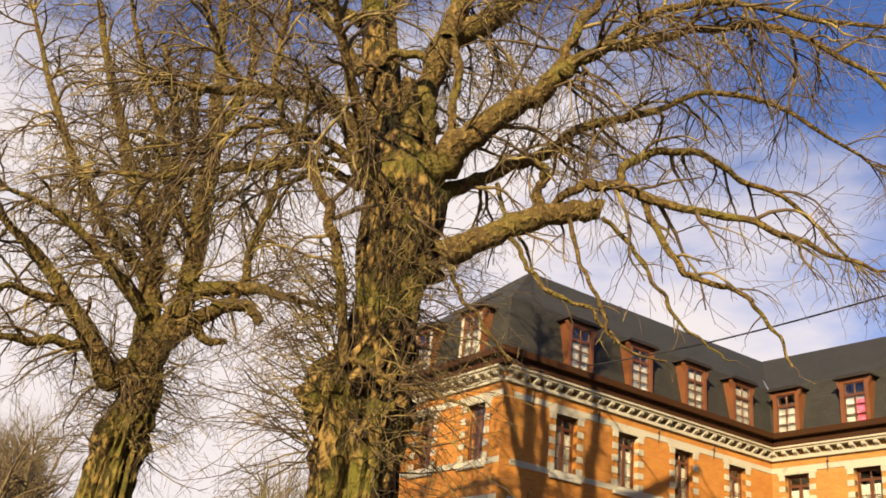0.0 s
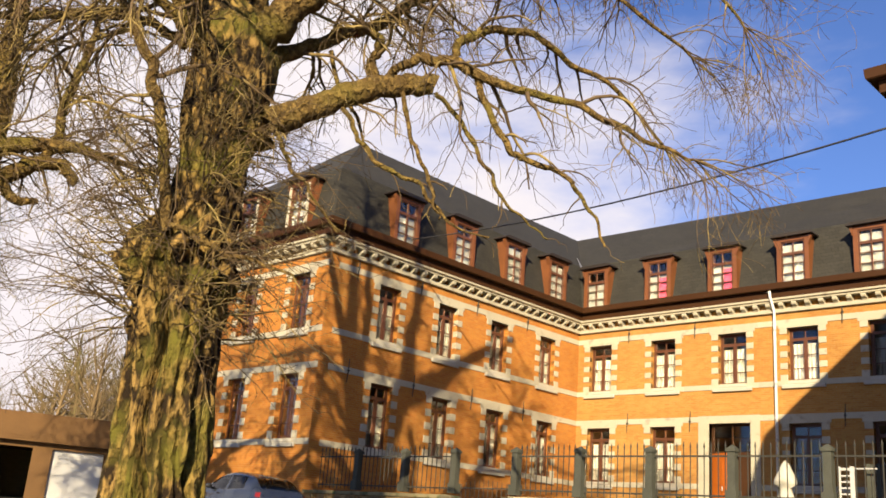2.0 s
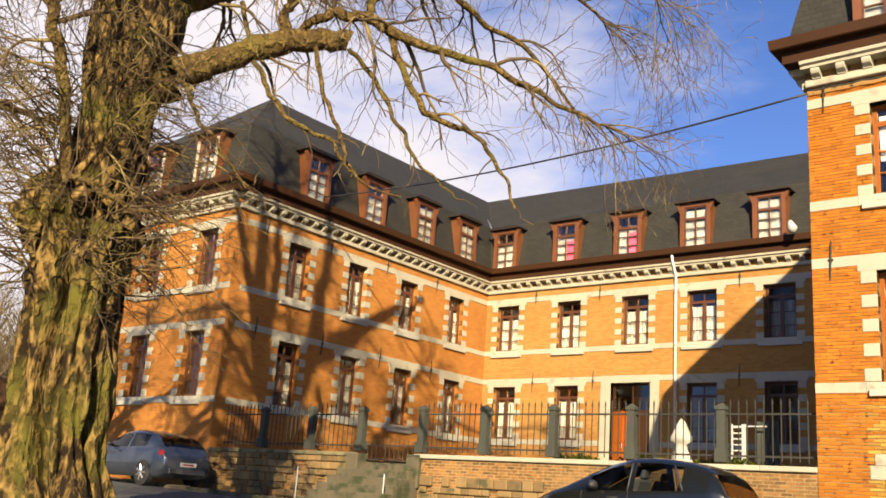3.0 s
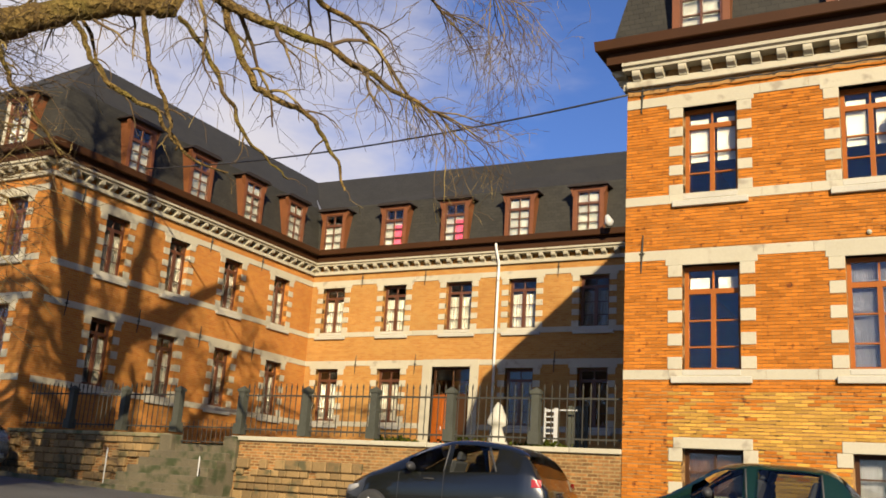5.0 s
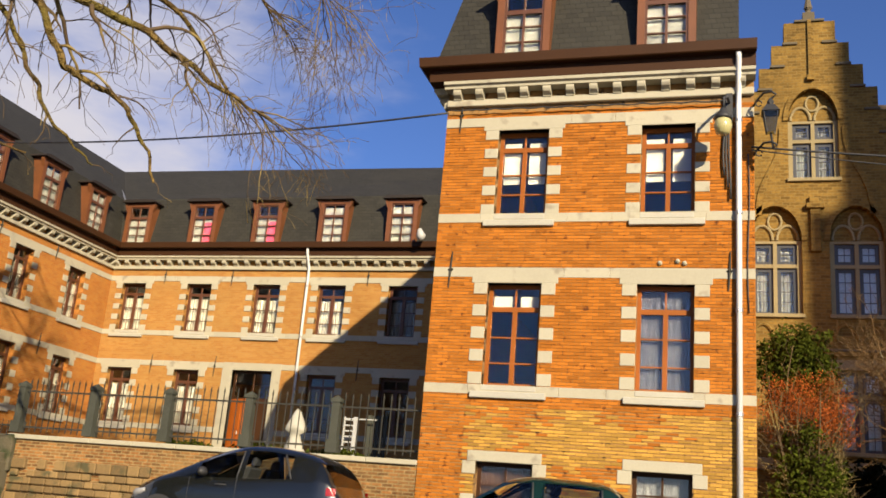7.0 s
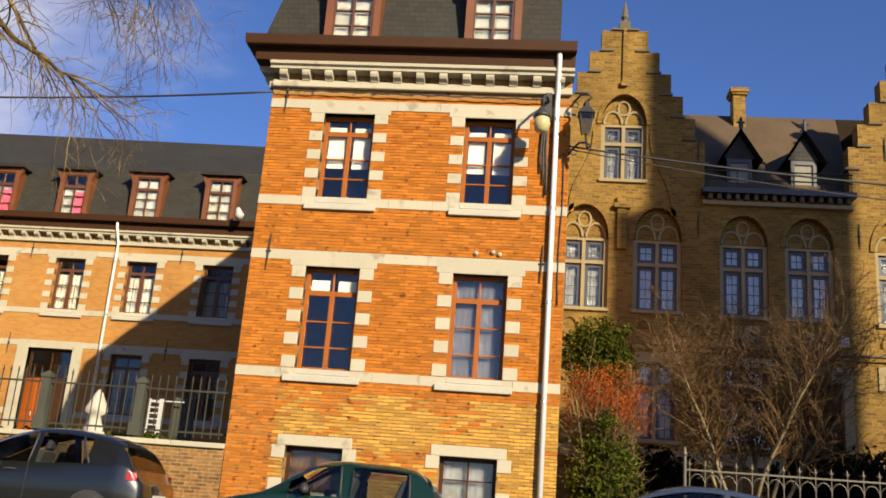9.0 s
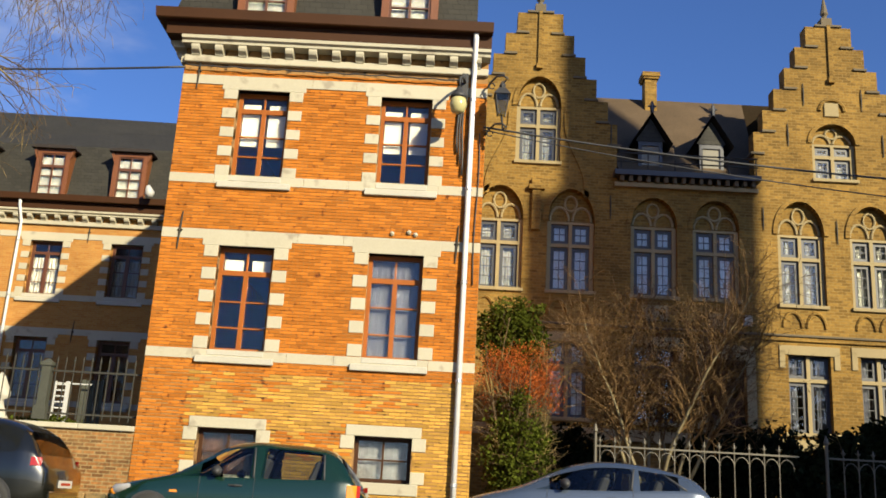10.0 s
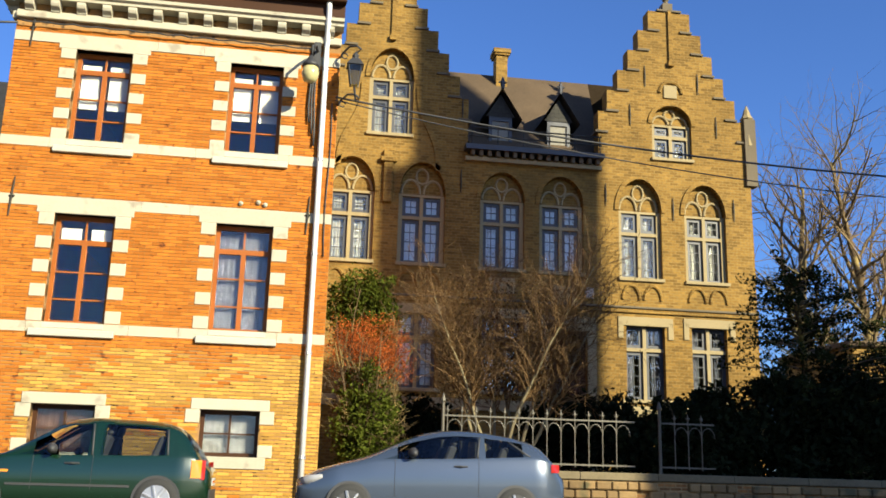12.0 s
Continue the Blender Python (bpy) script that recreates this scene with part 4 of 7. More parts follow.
# eaves cornice with corbels, gutter and iron rail between the gables
bm = bmesh.new()
add_box(bm, 4.45, 8.55, -0.16, 0.1, 10.72, 10.84)
part("cornice", bm, M_BUFFSTONE, manor, m=WG)
for i in range(16):
    piece("corbel", (0.11, 0.22, 0.16), M_COPE, manor, (4.65 + i * 0.25, Y_G - 0.15, 10.93))
bm = bmesh.new()
add_box(bm, 4.42, 8.58, -0.36, 0.3, 11.01, 11.16)
part("gutter", bm, M_LEAD, manor, m=WG)
for z in (11.42, 11.68):
    bm = bmesh.new()
    add_tube(bm, [(4.5, -0.3, z), (8.5, -0.3, z)], [0.022, 0.022], 6)
    part("rail", bm, M_IRON, manor, m=WG)
for i in range(6):
    bm = bmesh.new()
    add_tube(bm, [(4.6 + i * 0.77, -0.3, 11.1), (4.6 + i * 0.77, -0.3, 11.7)], [0.018, 0.018], 6)
    part("rail_post", bm, M_IRON, manor, m=WG)
# roofs
bm = bmesh.new()
for quad in (((4.4, 26.2, 11.1), (8.7, 26.2, 11.1), (9.5, 30.2, 15.4), (3.6, 30.2, 15.4)), ((-0.1, 30.2, 15.4), (13.3, 30.2, 15.4), (13.3, 35, 10.9), (-0.1, 35, 10.9)),
             ((2.2, 26.45, 15.6), (2.2, 31.5, 15.6), (4.7, 31.5, 11.4), (4.7, 26.45, 11.4)), ((2.2, 26.45, 15.6), (-0.2, 26.45, 11.4), (-0.2, 31.5, 11.4), (2.2, 31.5, 15.6)),
             ((10.84, 26.45, 15.6), (10.84, 31.5, 15.6), (13.3, 31.5, 11.4), (13.3, 26.45, 11.4)), ((10.84, 26.45, 15.6), (8.4, 26.45, 11.4), (8.4, 31.5, 11.4), (10.84, 31.5, 15.6))):
    bm.faces.new([bm.verts.new(p) for p in quad])
part("roof", bm, M_TILE, manor, "brown-grey tiled roof")
bm = bmesh.new()
add_box(bm, 13.0, 13.3, 26.45, 35, 0.6, 11.4)
add_box(bm, -0.1, 0.2, 26.45, 35, 0.6, 11.4)
add_box(bm, 0.2, 13.0, 34.7, 35, 0.6, 11.0)
part("side_wall", bm, M_GOTHIC, manor, "plain buff brick outer walls")
for x in (5.66, 7.48):
    bm = bmesh.new()
    wall_mesh(bm, -0.36, 0.36, 0, 1.0, 0.1, [(-0.26, 0.26, 0.15, 0.85)])
    d = part("dormer", bm, M_LEAD, manor, "small dark pointed dormer", m=pose(x, Y_G + 0.75, 11.5))
    bm = bmesh.new()
    for s in (-1, 1):
        q = [bm.verts.new(p) for p in ((0, -0.25, 1.85), (s * 0.62, -0.25, 0.85), (s * 0.62, 2.4, 0.85), (0, 2.4, 1.85))]
        bm.faces.new(q)
    q = [bm.verts.new(p) for p in ((-0.45, -0.02, 0.98), (0.45, -0.02, 0.98), (0, -0.02, 1.72))]
    bm.faces.new(q)
    part("dormer_roof", bm, M_SLATE, d)
    bm = bmesh.new()
    add_box(bm, -0.26, 0.26, 0.05, 0.06, 0.15, 0.85)
    part("pane", bm, M_NET, d, "pane with a pale curtain")
    bm = bmesh.new()
    add_tube(bm, [(0, -0.25, 1.8), (0, -0.25, 1.95), (0, -0.25, 2.12), (0, -0.25, 2.2)], [0.05, 0.07, 0.05, 0.01], 6)
    add_tube(bm, [(-0.12, -0.25, 2.02), (0.12, -0.25, 2.02)], [0.03, 0.03], 6)
    part("finial", bm, M_LEAD, d)
bm = bmesh.new()
add_box(bm, 6.08, 6.48, 29.6, 30.1, 14.4, 15.90)
add_box(bm, 6.02, 6.54, 29.54, 30.16, 15.90, 15.98)
add_box(bm, 5.98, 6.58, 29.50, 30.20, 15.98, 16.14)
part("chimney", bm, M_GOTHIC, manor, "buff brick chimney stack", bevel=0.01)
bm = bmesh.new()
add_box(bm, 13.14, 13.5, -0.10, 0.26, 10.6, 12.75)
part("pinnacle_base", bm, M_COPE, manor, m=WG)
bm = bmesh.new()
add_tube(bm, [(13.32, 0.08, 11.9), (13.32, 0.08, 12.75), (13.32, 0.08, 12.8), (13.32, 0.08, 12.95), (13.32, 0.08, 13.05), (13.32, 0.08, 13.25)], [0.2, 0.17, 0.22, 0.12, 0.1, 0.02], 8)
part("pinnacle", bm, M_BUFFSTONE, manor, "pale stone corner pinnacle", m=WG)
for x, z in ((0.35, 10.0), (4.35, 10.1), (8.7, 10.0), (10.78, 9.7), (12.7, 9.8), (10.0, 13.9), (11.7, 13.8), (9.5, 12.6), (12.25, 12.4), (4.35, 12.3)):
    bm = bmesh.new()
    add_tube(bm, [(x, -0.03, z - 0.35), (x, -0.04, z), (x, -0.03, z + 0.35)], [0.012, 0.022, 0.012], 6)
    part("wall_anchor", bm, M_IRON, manor, m=WG)
piece("niche_stone", (0.42, 0.08, 0.42), M_BUFFSTONE, manor, (10.8, Y_G - 0.01, 13.45))
bm = bmesh.new()
add_tube(bm, [(10.82 + 0.36 * math.cos(math.pi * k / 12), -0.02, 13.42 + 0.36 * math.sin(math.pi * k / 12)) for k in range(13)], [0.06] * 13, 6)
part("niche_arch", bm, M_GOTHIC, manor, m=WG)
piece("plaque", (0.75, 0.05, 0.45), M_BUFFSTONE, manor, (5.6, Y_G - 0.02, 7.08))
piece("plaque", (0.7, 0.05, 0.45), M_BUFFSTONE, manor, (7.45, Y_G - 0.02, 6.95))
piece("meter_box", (0.24, 0.12, 0.3), M_BLIND, manor, (8.16, Y_G - 0.06, 7.0))

# ---- garden front: wall, railing ----
M_GCOPE = material("mossy_coping", (0.125, 0.1, 0.0549), 0.9, vary=0.3, scale=8, fine=20, bump=0.4, per_object=0.6)
gw = thing("garden_wall", "low rubble garden wall with a pale coping", "wall", kind="structure")
bm = bmesh.new()
wall_mesh(bm, 0.75, 40, 0.4, 1.72, 0.4, [])
part("wall_face", bm, M_LOWWALL, gw, m=pose(0, 17.42, 0))
for i in range(26):
    piece("coping_stone", (1.494, 0.5, 0.14), M_GCOPE, gw, (1.5 + i * 1.5, 17.62, 1.80), bevel=0.012)
rubble(gw, 0.8, 14.0, 17.40, 0.95, 1.72)
gr = thing("garden_railing", "grey wrought-iron garden railing with arched tops and fleur points", "railing")
def fleur_bar():
    bm = bmesh.new()
    add_tube(bm, [(0, 0, 1.95), (0, 0, 2.86), (0, 0, 2.9), (0, 0, 3.0)], [0.012, 0.012, 0.028, 0.003], 6)
    add_tube(bm, [(-0.05, 0, 2.93), (0, 0, 2.89), (0.05, 0, 2.93)], [0.005, 0.012, 0.005], 5)
    return mesh_of("bar", bm, M_RAILG)
M_RAILG = material("grey_iron", (0.0848, 0.0749, 0.0549), 0.55, metal=0.2, vary=0.15, bump=0.1)
FB = fleur_bar()
hoop_bm = bmesh.new()
add_tube(hoop_bm, [(0.135 * math.cos(math.pi * k / 8), 0, 2.55 + 0.2 * math.sin(math.pi * k / 8)) for k in range(9)], [0.009] * 9, 5)
HOOP = mesh_of("hoop", hoop_bm, M_RAILG)
x = 2.8
while x < 6.3:
    for me, nm, dx in ((FB, "bar", 0), (HOOP, "hoop", 0.135)):
        ob = new(nm, me)
        ob.parent = gr
        ob.matrix_local = pose(x + dx, 17.62, 0)
    x += 0.27
for z in (1.98, 2.80):
    bm = bmesh.new()
    add_box(bm, 2.7, 6.4, 17.607, 17.633, z, z + 0.03)
    part("rail", bm, M_RAILG, gr)
for x in (2.72, 6.9):
    bm = bmesh.new()
    add_tube(bm, [(x, 17.62, 1.87), (x, 17.62, 3.05), (x, 17.62, 3.08), (x, 17.62, 3.22)], [0.03, 0.03, 0.05, 0.01], 8)
    part("post", bm, M_RAILG, gr)
x = 7.2
while x < 7.9:
    for me, nm, dx in ((FB, "bar", 0), (HOOP, "hoop", 0.135)):
        ob = new(nm, me)
        ob.parent = gr
        ob.matrix_local = pose(x + dx, 17.62, 0)
    x += 0.27
for z in (1.98, 2.80):
    bm = bmesh.new()
    add_box(bm, 6.93, 8.0, 17.607, 17.633, z, z + 0.03)
    part("rail", bm, M_RAILG, gr)


# ---- vegetation ----
class Tubes:
    """Collects many tapered tubes and hands them over as one mesh."""

    def __init__(self):
        self.v, self.f = [], []

    def add(self, pts, radii, sides):
        start = len(self.v)
        for i, p in enumerate(pts):
            d = (pts[min(i + 1, len(pts) - 1)] - pts[max(i - 1, 0)])
            u = d.cross(Vector((0.31, 0.17, 0.93)))
            if u.length < 1e-4:
                u = Vector((1, 0, 0))
            u.normalize()
            w = d.normalized().cross(u)
            for k in range(sides):
                a = 2 * math.pi * k / sides
                self.v.append(p + radii[i] * (math.cos(a) * u + math.sin(a) * w))
        for i in range(len(pts) - 1):
            for k in range(sides):
                a, b = start + i * sides + k, start + i * sides + (k + 1) % sides
                self.f.append((a, b, b + sides, a + sides))

    def part(self, name, mat, parent=None, label=""):
        me = bpy.data.meshes.new(name)
        me.from_pydata(self.v, [], self.f)
        for p in me.polygons:
            p.use_smooth = True
        me.materials.append(mat)
        ob = new(name, me)
        if parent:
            ob.parent = parent
        if label:
            ob["label"] = label
        return ob


def rand_dir():
    z = random.uniform(-1, 1)
    a = random.uniform(0, 2 * math.pi)
    s = math.sqrt(1 - z * z)
    return Vector((s * math.cos(a), s * math.sin(a), z))


def grow(p, d, length, r0, r1, n, wobble, droop):
    """A crooked line of points that starts at p towards d and bends with its own weight."""
    pts, radii = [p.copy()], [r0]
    d = d.normalized()
    for i in range(n):
        d = (d + rand_dir() * wobble + Vector((0, 0, -droop))).normalized()
        p = p + d * (length / n)
        pts.append(p.copy())
        radii.append(r0 + (r1 - r0) * (i + 1) / n)
    return pts, radii


def fringe(tubes, pts, radii, spread, levels, every, length, droop, start=0.25, up=0.15):
    """Side branches along a line of points, and side branches on those."""
    total = sum((b - a).length for a, b in zip(pts, pts[1:]))
    count = max(1, int(total / every))
    for c in range(count):
        s = start + (1 - start) * (c + random.random()) / count
        k = min(len(pts) - 2, int(s * (len(pts) - 1)))
        f = s * (len(pts) - 1) - k
        p = pts[k].lerp(pts[k + 1], f)
        along = (pts[k + 1] - pts[k]).normalized()
        side = (rand_dir() - along * 0.2)
        side = (side - along * side.dot(along)).normalized()
        d = (along * random.uniform(0.4, 1.0) + side * spread + Vector((0, 0, up * random.uniform(-0.6, 1.6)))).normalized()
        L = length * random.uniform(0.45, 1.25) * (1.15 - 0.5 * s)
        r = min(radii[k] * 0.62, levels[0][0]) * random.uniform(0.7, 1.1)
        n, sides = levels[0][1], levels[0][2]
        q, rr = grow(p, d, L, r, max(0.0045, r * 0.3), n, 0.25, droop)
        tubes.add(q, rr, sides)
        if len(levels) > 1:
            fringe(tubes, q, rr, spread, levels[1:], levels[1][3], length * levels[1][4], droop * 1.15, 0.15, up)


LEVELS = [(0.044, 12, 5, 0, 1), (0.021, 9, 4, 0.27, 0.55), (0.0105, 6, 3, 0.24, 0.62)]


class LimeTree:
    """An old pollarded lime: fluted trunk, heavy limbs and a mesh of drooping twigs. Trunk rings and limb points: (across, depth, height, radius)."""

    def __init__(self, label, dist, az, seed, *trunk):
        random.seed(seed)
        self.base = Vector((dist * math.sin(az), dist * math.cos(az), 0))
        self.F, self.R = Vector((math.sin(az), math.cos(az), 0)), Vector((math.cos(az), -math.sin(az), 0))
        self.tree = tagged(new("lime_tree"), label, "tree", group="old lime trees")
        self.twigs = Tubes()
        bm = bmesh.new()
        n, rings = 132, []
        for i in range(len(trunk) - 1):
            steps = max(3, int((trunk[i + 1][2] - trunk[i][2]) / 0.09))
            for s in range(steps + (i == len(trunk) - 2)):
                u, w, z, r = [p + (q - p) * s / steps for p, q in zip(trunk[i], trunk[i + 1])]
                ring = []
                low = max(0.0, min(1.0, (6.5 - z) / 2.5))
                for k in range(n):
                    a = 2 * math.pi * k / n
                    c, d = math.cos(a), math.sin(a)
                    turn = a + 0.38 * noise.noise(Vector((c, d, z * 0.5 + seed)))
                    crease = math.exp(-(math.sin(turn * 3.5 + 2.36 + seed) / 0.30) ** 2)
                    ridge = abs(noise.noise(Vector((c * 4.5, d * 4.5, z * 0.55 + seed))))
                    lump = noise.noise(Vector((c * 1.7, d * 1.7, z * 0.9 + seed)))
                    knob = noise.noise(Vector((c * 5.5, d * 5.5, z * 3.2 + seed)))
                    burr = math.exp(-((z - 5.4) / 0.75) ** 2)
                    f = 1.07 - 0.66 * crease * low - 0.30 * (0.25 - ridge) * (0.5 + low) + 0.13 * lump + (0.07 + 0.42 * burr) * knob
                    ring.append(bm.verts.new(self.at(u, w, z) + (self.R * c + self.F * d) * r * f))
                rings.append(ring)
        for a, b in zip(rings, rings[1:]):
            for k in range(n):
                bm.faces.new((a[k], a[(k + 1) % n], b[(k + 1) % n], b[k]))
        bm.faces.new(rings[-1])
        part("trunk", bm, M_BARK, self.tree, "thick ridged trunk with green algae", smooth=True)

    def at(self, u, w, z):
        return self.base + self.R * u + self.F * w + Vector((0, 0, z))

    def limb(self, every, length, *ctrl):
        """One limb through its control points, with side branches and twigs."""
        pts, rad = [], []
        ext = [ctrl[0], *ctrl, ctrl[-1]]
        phase = random.uniform(0, 50)
        for p0, p1, p2, p3 in zip(ext, ext[1:], ext[2:], ext[3:]):
            for s in range(6):
                t = s / 6
                q = [0.5 * (2 * b + (c - a) * t + (2 * a - 5 * b + 4 * c - d) * t * t + (3 * b - a - 3 * c + d) * t ** 3) for a, b, c, d in zip(p0, p1, p2, p3)]
                j = len(pts) * 0.33 + phase
                sway = Vector((noise.noise((j, 1, 0)), noise.noise((j, 5, 0)), noise.noise((j, 9, 0))))
                pts.append(self.at(*q[:3]) + sway * (0.09 if pts else 0.0))
                rad.append(q[3] * (1 + 0.26 * noise.noise((j * 2.1, 3, 3))))
        pts.append(self.at(*ctrl[-1][:3]))
        rad.append(ctrl[-1][3])
        tube = Tubes()
        tube.add(pts, rad, 11 if ctrl[0][3] > 0.06 else 6)
        tube.part("limb", M_LIMB, self.tree)
        fringe(self.twigs, pts, rad, 0.9, LEVELS, every, length, 0.085, 0.12)
        # a spray of long fine twigs carries the limb's end on
        if length > 1.0 and ctrl[-1][3] < 0.08:
            on = (pts[-1] - pts[-4]).normalized()
            for k in range(6):
                q, rr = grow(pts[-1], on + rand_dir() * 0.45, length * random.uniform(0.5, 0.95), max(0.012, rad[-1] * 0.7), 0.0045, 9, 0.22, 0.05)
                self.twigs.add(q, rr, 4)
                fringe(self.twigs, q, rr, 0.8, LEVELS[1:], 0.26, length * 0.42, 0.07, 0.1)

    def finish(self, extra):
        extra(self.twigs, self.at)
        tagged(self.twigs.part("crown", M_TWIG, self.tree, "dense bare winter twigs"), kind="stuff")


def burr_shoots(z0, z1, rad, count, length, cu=-0.3):
    def run(twigs, at):
        for i in range(count):
            a = random.uniform(0, 2 * math.pi)
            p = at(cu + rad * math.cos(a) * random.uniform(0.8, 1.05), rad * math.sin(a), random.uniform(z0, z1))
            d = (p - at(cu, 0, p.z)).normalized() + Vector((0, 0, random.uniform(-0.5, 0.9)))
            q, rr = grow(p, d, length * random.uniform(0.4, 1.3), random.uniform(0.008, 0.02), 0.004, 6, 0.3, 0.05)
            twigs.add(q, rr, 4)
            fringe(twigs, q, rr, 0.9, [(0.007, 4, 3, 0, 1)], 0.2, 0.6, 0.05)
    return run


lime_one = LimeTree("old pollarded lime tree, bare, with a fluted mossy trunk", 15.5, radians(-60.2), 7,
    (0.0, 0, 0.55, 1.25), (-0.04, 0, 1.0, 0.92), (-0.08, 0, 1.8, 0.73), (-0.16, 0, 3.6, 0.65), (-0.22, 0, 4.8, 0.70), (-0.30, 0, 5.3, 0.80), (-0.26, 0, 5.8, 0.76),
    (-0.06, 0, 6.3, 0.62), (0.0, 0, 7.2, 0.53), (0.02, 0, 8.0, 0.62), (0.08, 0, 8.7, 0.68), (0.06, 0, 9.3, 0.68), (-0.04, 0, 9.9, 0.60), (-0.36, 0, 10.6, 0.38), (-0.80, 0, 12.0, 0.25), (-1.15, 0.1, 14.0, 0.20), (-1.3, 0.2, 17.5, 0.08))
lime_one.limb(1.1, 1.5, (0.23, -0.1, 7.67, 0.3), (0.63, -0.23, 7.97, 0.334), (0.99, -0.36, 8.21, 0.255), (1.54, -0.49, 8.5, 0.216), (2.1, -0.61, 8.8, 0.217), (2.66, -0.74, 8.99, 0.198), (3.13, -0.87, 9.07, 0.178), (3.45, -1, 9.07, 0.178))
lime_one.limb(0.5, 1.2, (2.44, -0.6, 8.98, 0.119), (2.37, -0.7, 9.46, 0.09), (2.45, -0.8, 9.8, 0.091), (2.23, -0.9, 9.87, 0.06))
lime_one.limb(0.5, 2.2, (2.61, -0.7, 9.09, 0.09), (2.86, -0.87, 9.38, 0.08), (3.27, -1.03, 9.51, 0.09), (3.73, -1.2, 9.47, 0.099), (3.98, -1.37, 9.26, 0.088), (4.61, -1.53, 9.03, 0.073), (5.52, -1.7, 8.9, 0.064), (6.39, -1.87, 8.59, 0.054), (7.05, -2.03, 8.27, 0.039), (7.74, -2.2, 8.05, 0.025))
lime_one.limb(0.6, 1.0, (4.02, -1.3, 9.3, 0.069), (4.2, -1.36, 8.87, 0.063), (4.46, -1.43, 8.3, 0.058), (4.74, -1.49, 7.91, 0.057), (4.98, -1.55, 7.75, 0.052), (5.52, -1.61, 7.65, 0.043), (5.86, -1.68, 7.33, 0.038), (6.18, -1.74, 6.85, 0.028), (6.34, -1.8, 6.39, 0.019))
lime_one.limb(0.42, 2.4, (0.56, 0.1, 9.4, 0.248), (0.91, 0.25, 9.72, 0.158), (1.43, 0.4, 10.08, 0.129), (2.07, 0.55, 10.58, 0.121), (2.73, 0.7, 11.04, 0.112), (3.19, 0.85, 11.64, 0.104), (3.79, 1, 12.07, 0.094), (4.89, 1.15, 12.58, 0.073), (6.16, 1.3, 13.37, 0.063), (7.84, 1.45, 13.38, 0.052), (9.86, 1.6, 12.38, 0.033))
lime_one.limb(0.5, 1.8, (3.73, -1, 9.63, 0.07), (3.91, -0.9, 10.11, 0.082), (4.64, -0.8, 10.53, 0.074), (5.41, -0.7, 10.6, 0.065), (5.97, -0.6, 10.33, 0.054), (7.07, -0.5, 9.99, 0.044), (8.12, -0.4, 9.1, 0.028))
lime_one.limb(0.34, 2.9, (0.22, -0.1, 9.5, 0.3), (0.57, -0.24, 9.95, 0.351), (1.08, -0.38, 10.48, 0.26), (1.74, -0.53, 11.11, 0.222), (2.42, -0.67, 11.68, 0.204), (2.8, -0.81, 12.07, 0.151), (3.29, -0.95, 12.37, 0.12), (4.21, -1.09, 12.68, 0.088), (5.25, -1.23, 13.02, 0.079), (6.28, -1.38, 13.16, 0.069), (7.28, -1.52, 12.81, 0.057), (8.33, -1.66, 12.02, 0.04), (9, -1.8, 11.09, 0.022))
lime_one.limb(0.36, 2.6, (2.45, -0.6, 11.86, 0.13), (2.74, -0.5, 12.49, 0.111), (2.97, -0.4, 13.26, 0.103), (3.41, -0.3, 14.1, 0.095), (3.97, -0.2, 15.15, 0.074))
lime_one.limb(0.34, 2.6, (3.3, -0.9, 12.46, 0.088), (3.87, -1.12, 12.99, 0.078), (4.67, -1.34, 13.36, 0.068), (5.67, -1.56, 13.46, 0.057), (7.18, -1.78, 13.13, 0.046), (8.67, -2, 13.14, 0.029))
lime_one.limb(0.38, 2.8, (0.11, 0.1, 9.7, 0.3), (0.17, 0.18, 10.6, 0.354), (0.19, 0.26, 11.46, 0.253), (0.33, 0.33, 12.45, 0.25), (0.48, 0.41, 13.15, 0.28), (0.91, 0.49, 13.49, 0.248), (1.36, 0.57, 13.91, 0.24), (1.91, 0.64, 14.65, 0.222), (2.84, 0.72, 15.86, 0.155), (4.33, 0.8, 17.5, 0.082))
lime_one.limb(0.38, 2.8, (0.48, 0.2, 12.86, 0.229), (0.6, 0.4, 13.72, 0.225), (0.75, 0.6, 14.92, 0.186), (0.93, 0.8, 16.52, 0.118), (1.06, 1, 18.4, 0.056))
lime_one.limb(0.5, 0.9, (0.04, -0.25, 10.33, 0.187), (-0.05, -0.28, 10.97, 0.159), (-0.14, -0.3, 11.59, 0.151))
lime_one.limb(0.5, 0.7, (0.56, -0.3, 12.65, 0.1), (0.76, -0.33, 11.88, 0.087), (0.71, -0.37, 11.1, 0.085), (0.77, -0.4, 10.36, 0.072))
lime_one.limb(0.34, 2.6, (-0.79, 0, 9.75, 0.229), (-0.99, -0.13, 10.3, 0.189), (-1.27, -0.26, 10.66, 0.169), (-1.62, -0.39, 10.83, 0.148), (-2.18, -0.51, 10.84, 0.137), (-2.97, -0.64, 10.68, 0.105), (-3.52, -0.77, 10.51, 0.083), (-4.09, -0.9, 10.47, 0.052))
lime_one.limb(0.36, 2.2, (-0.71, -0.2, 9.48, 0.143), (-1.23, -0.35, 9.9, 0.092), (-1.86, -0.5, 10.1, 0.072), (-2.56, -0.65, 10.08, 0.061), (-3.1, -0.8, 9.63, 0.04))
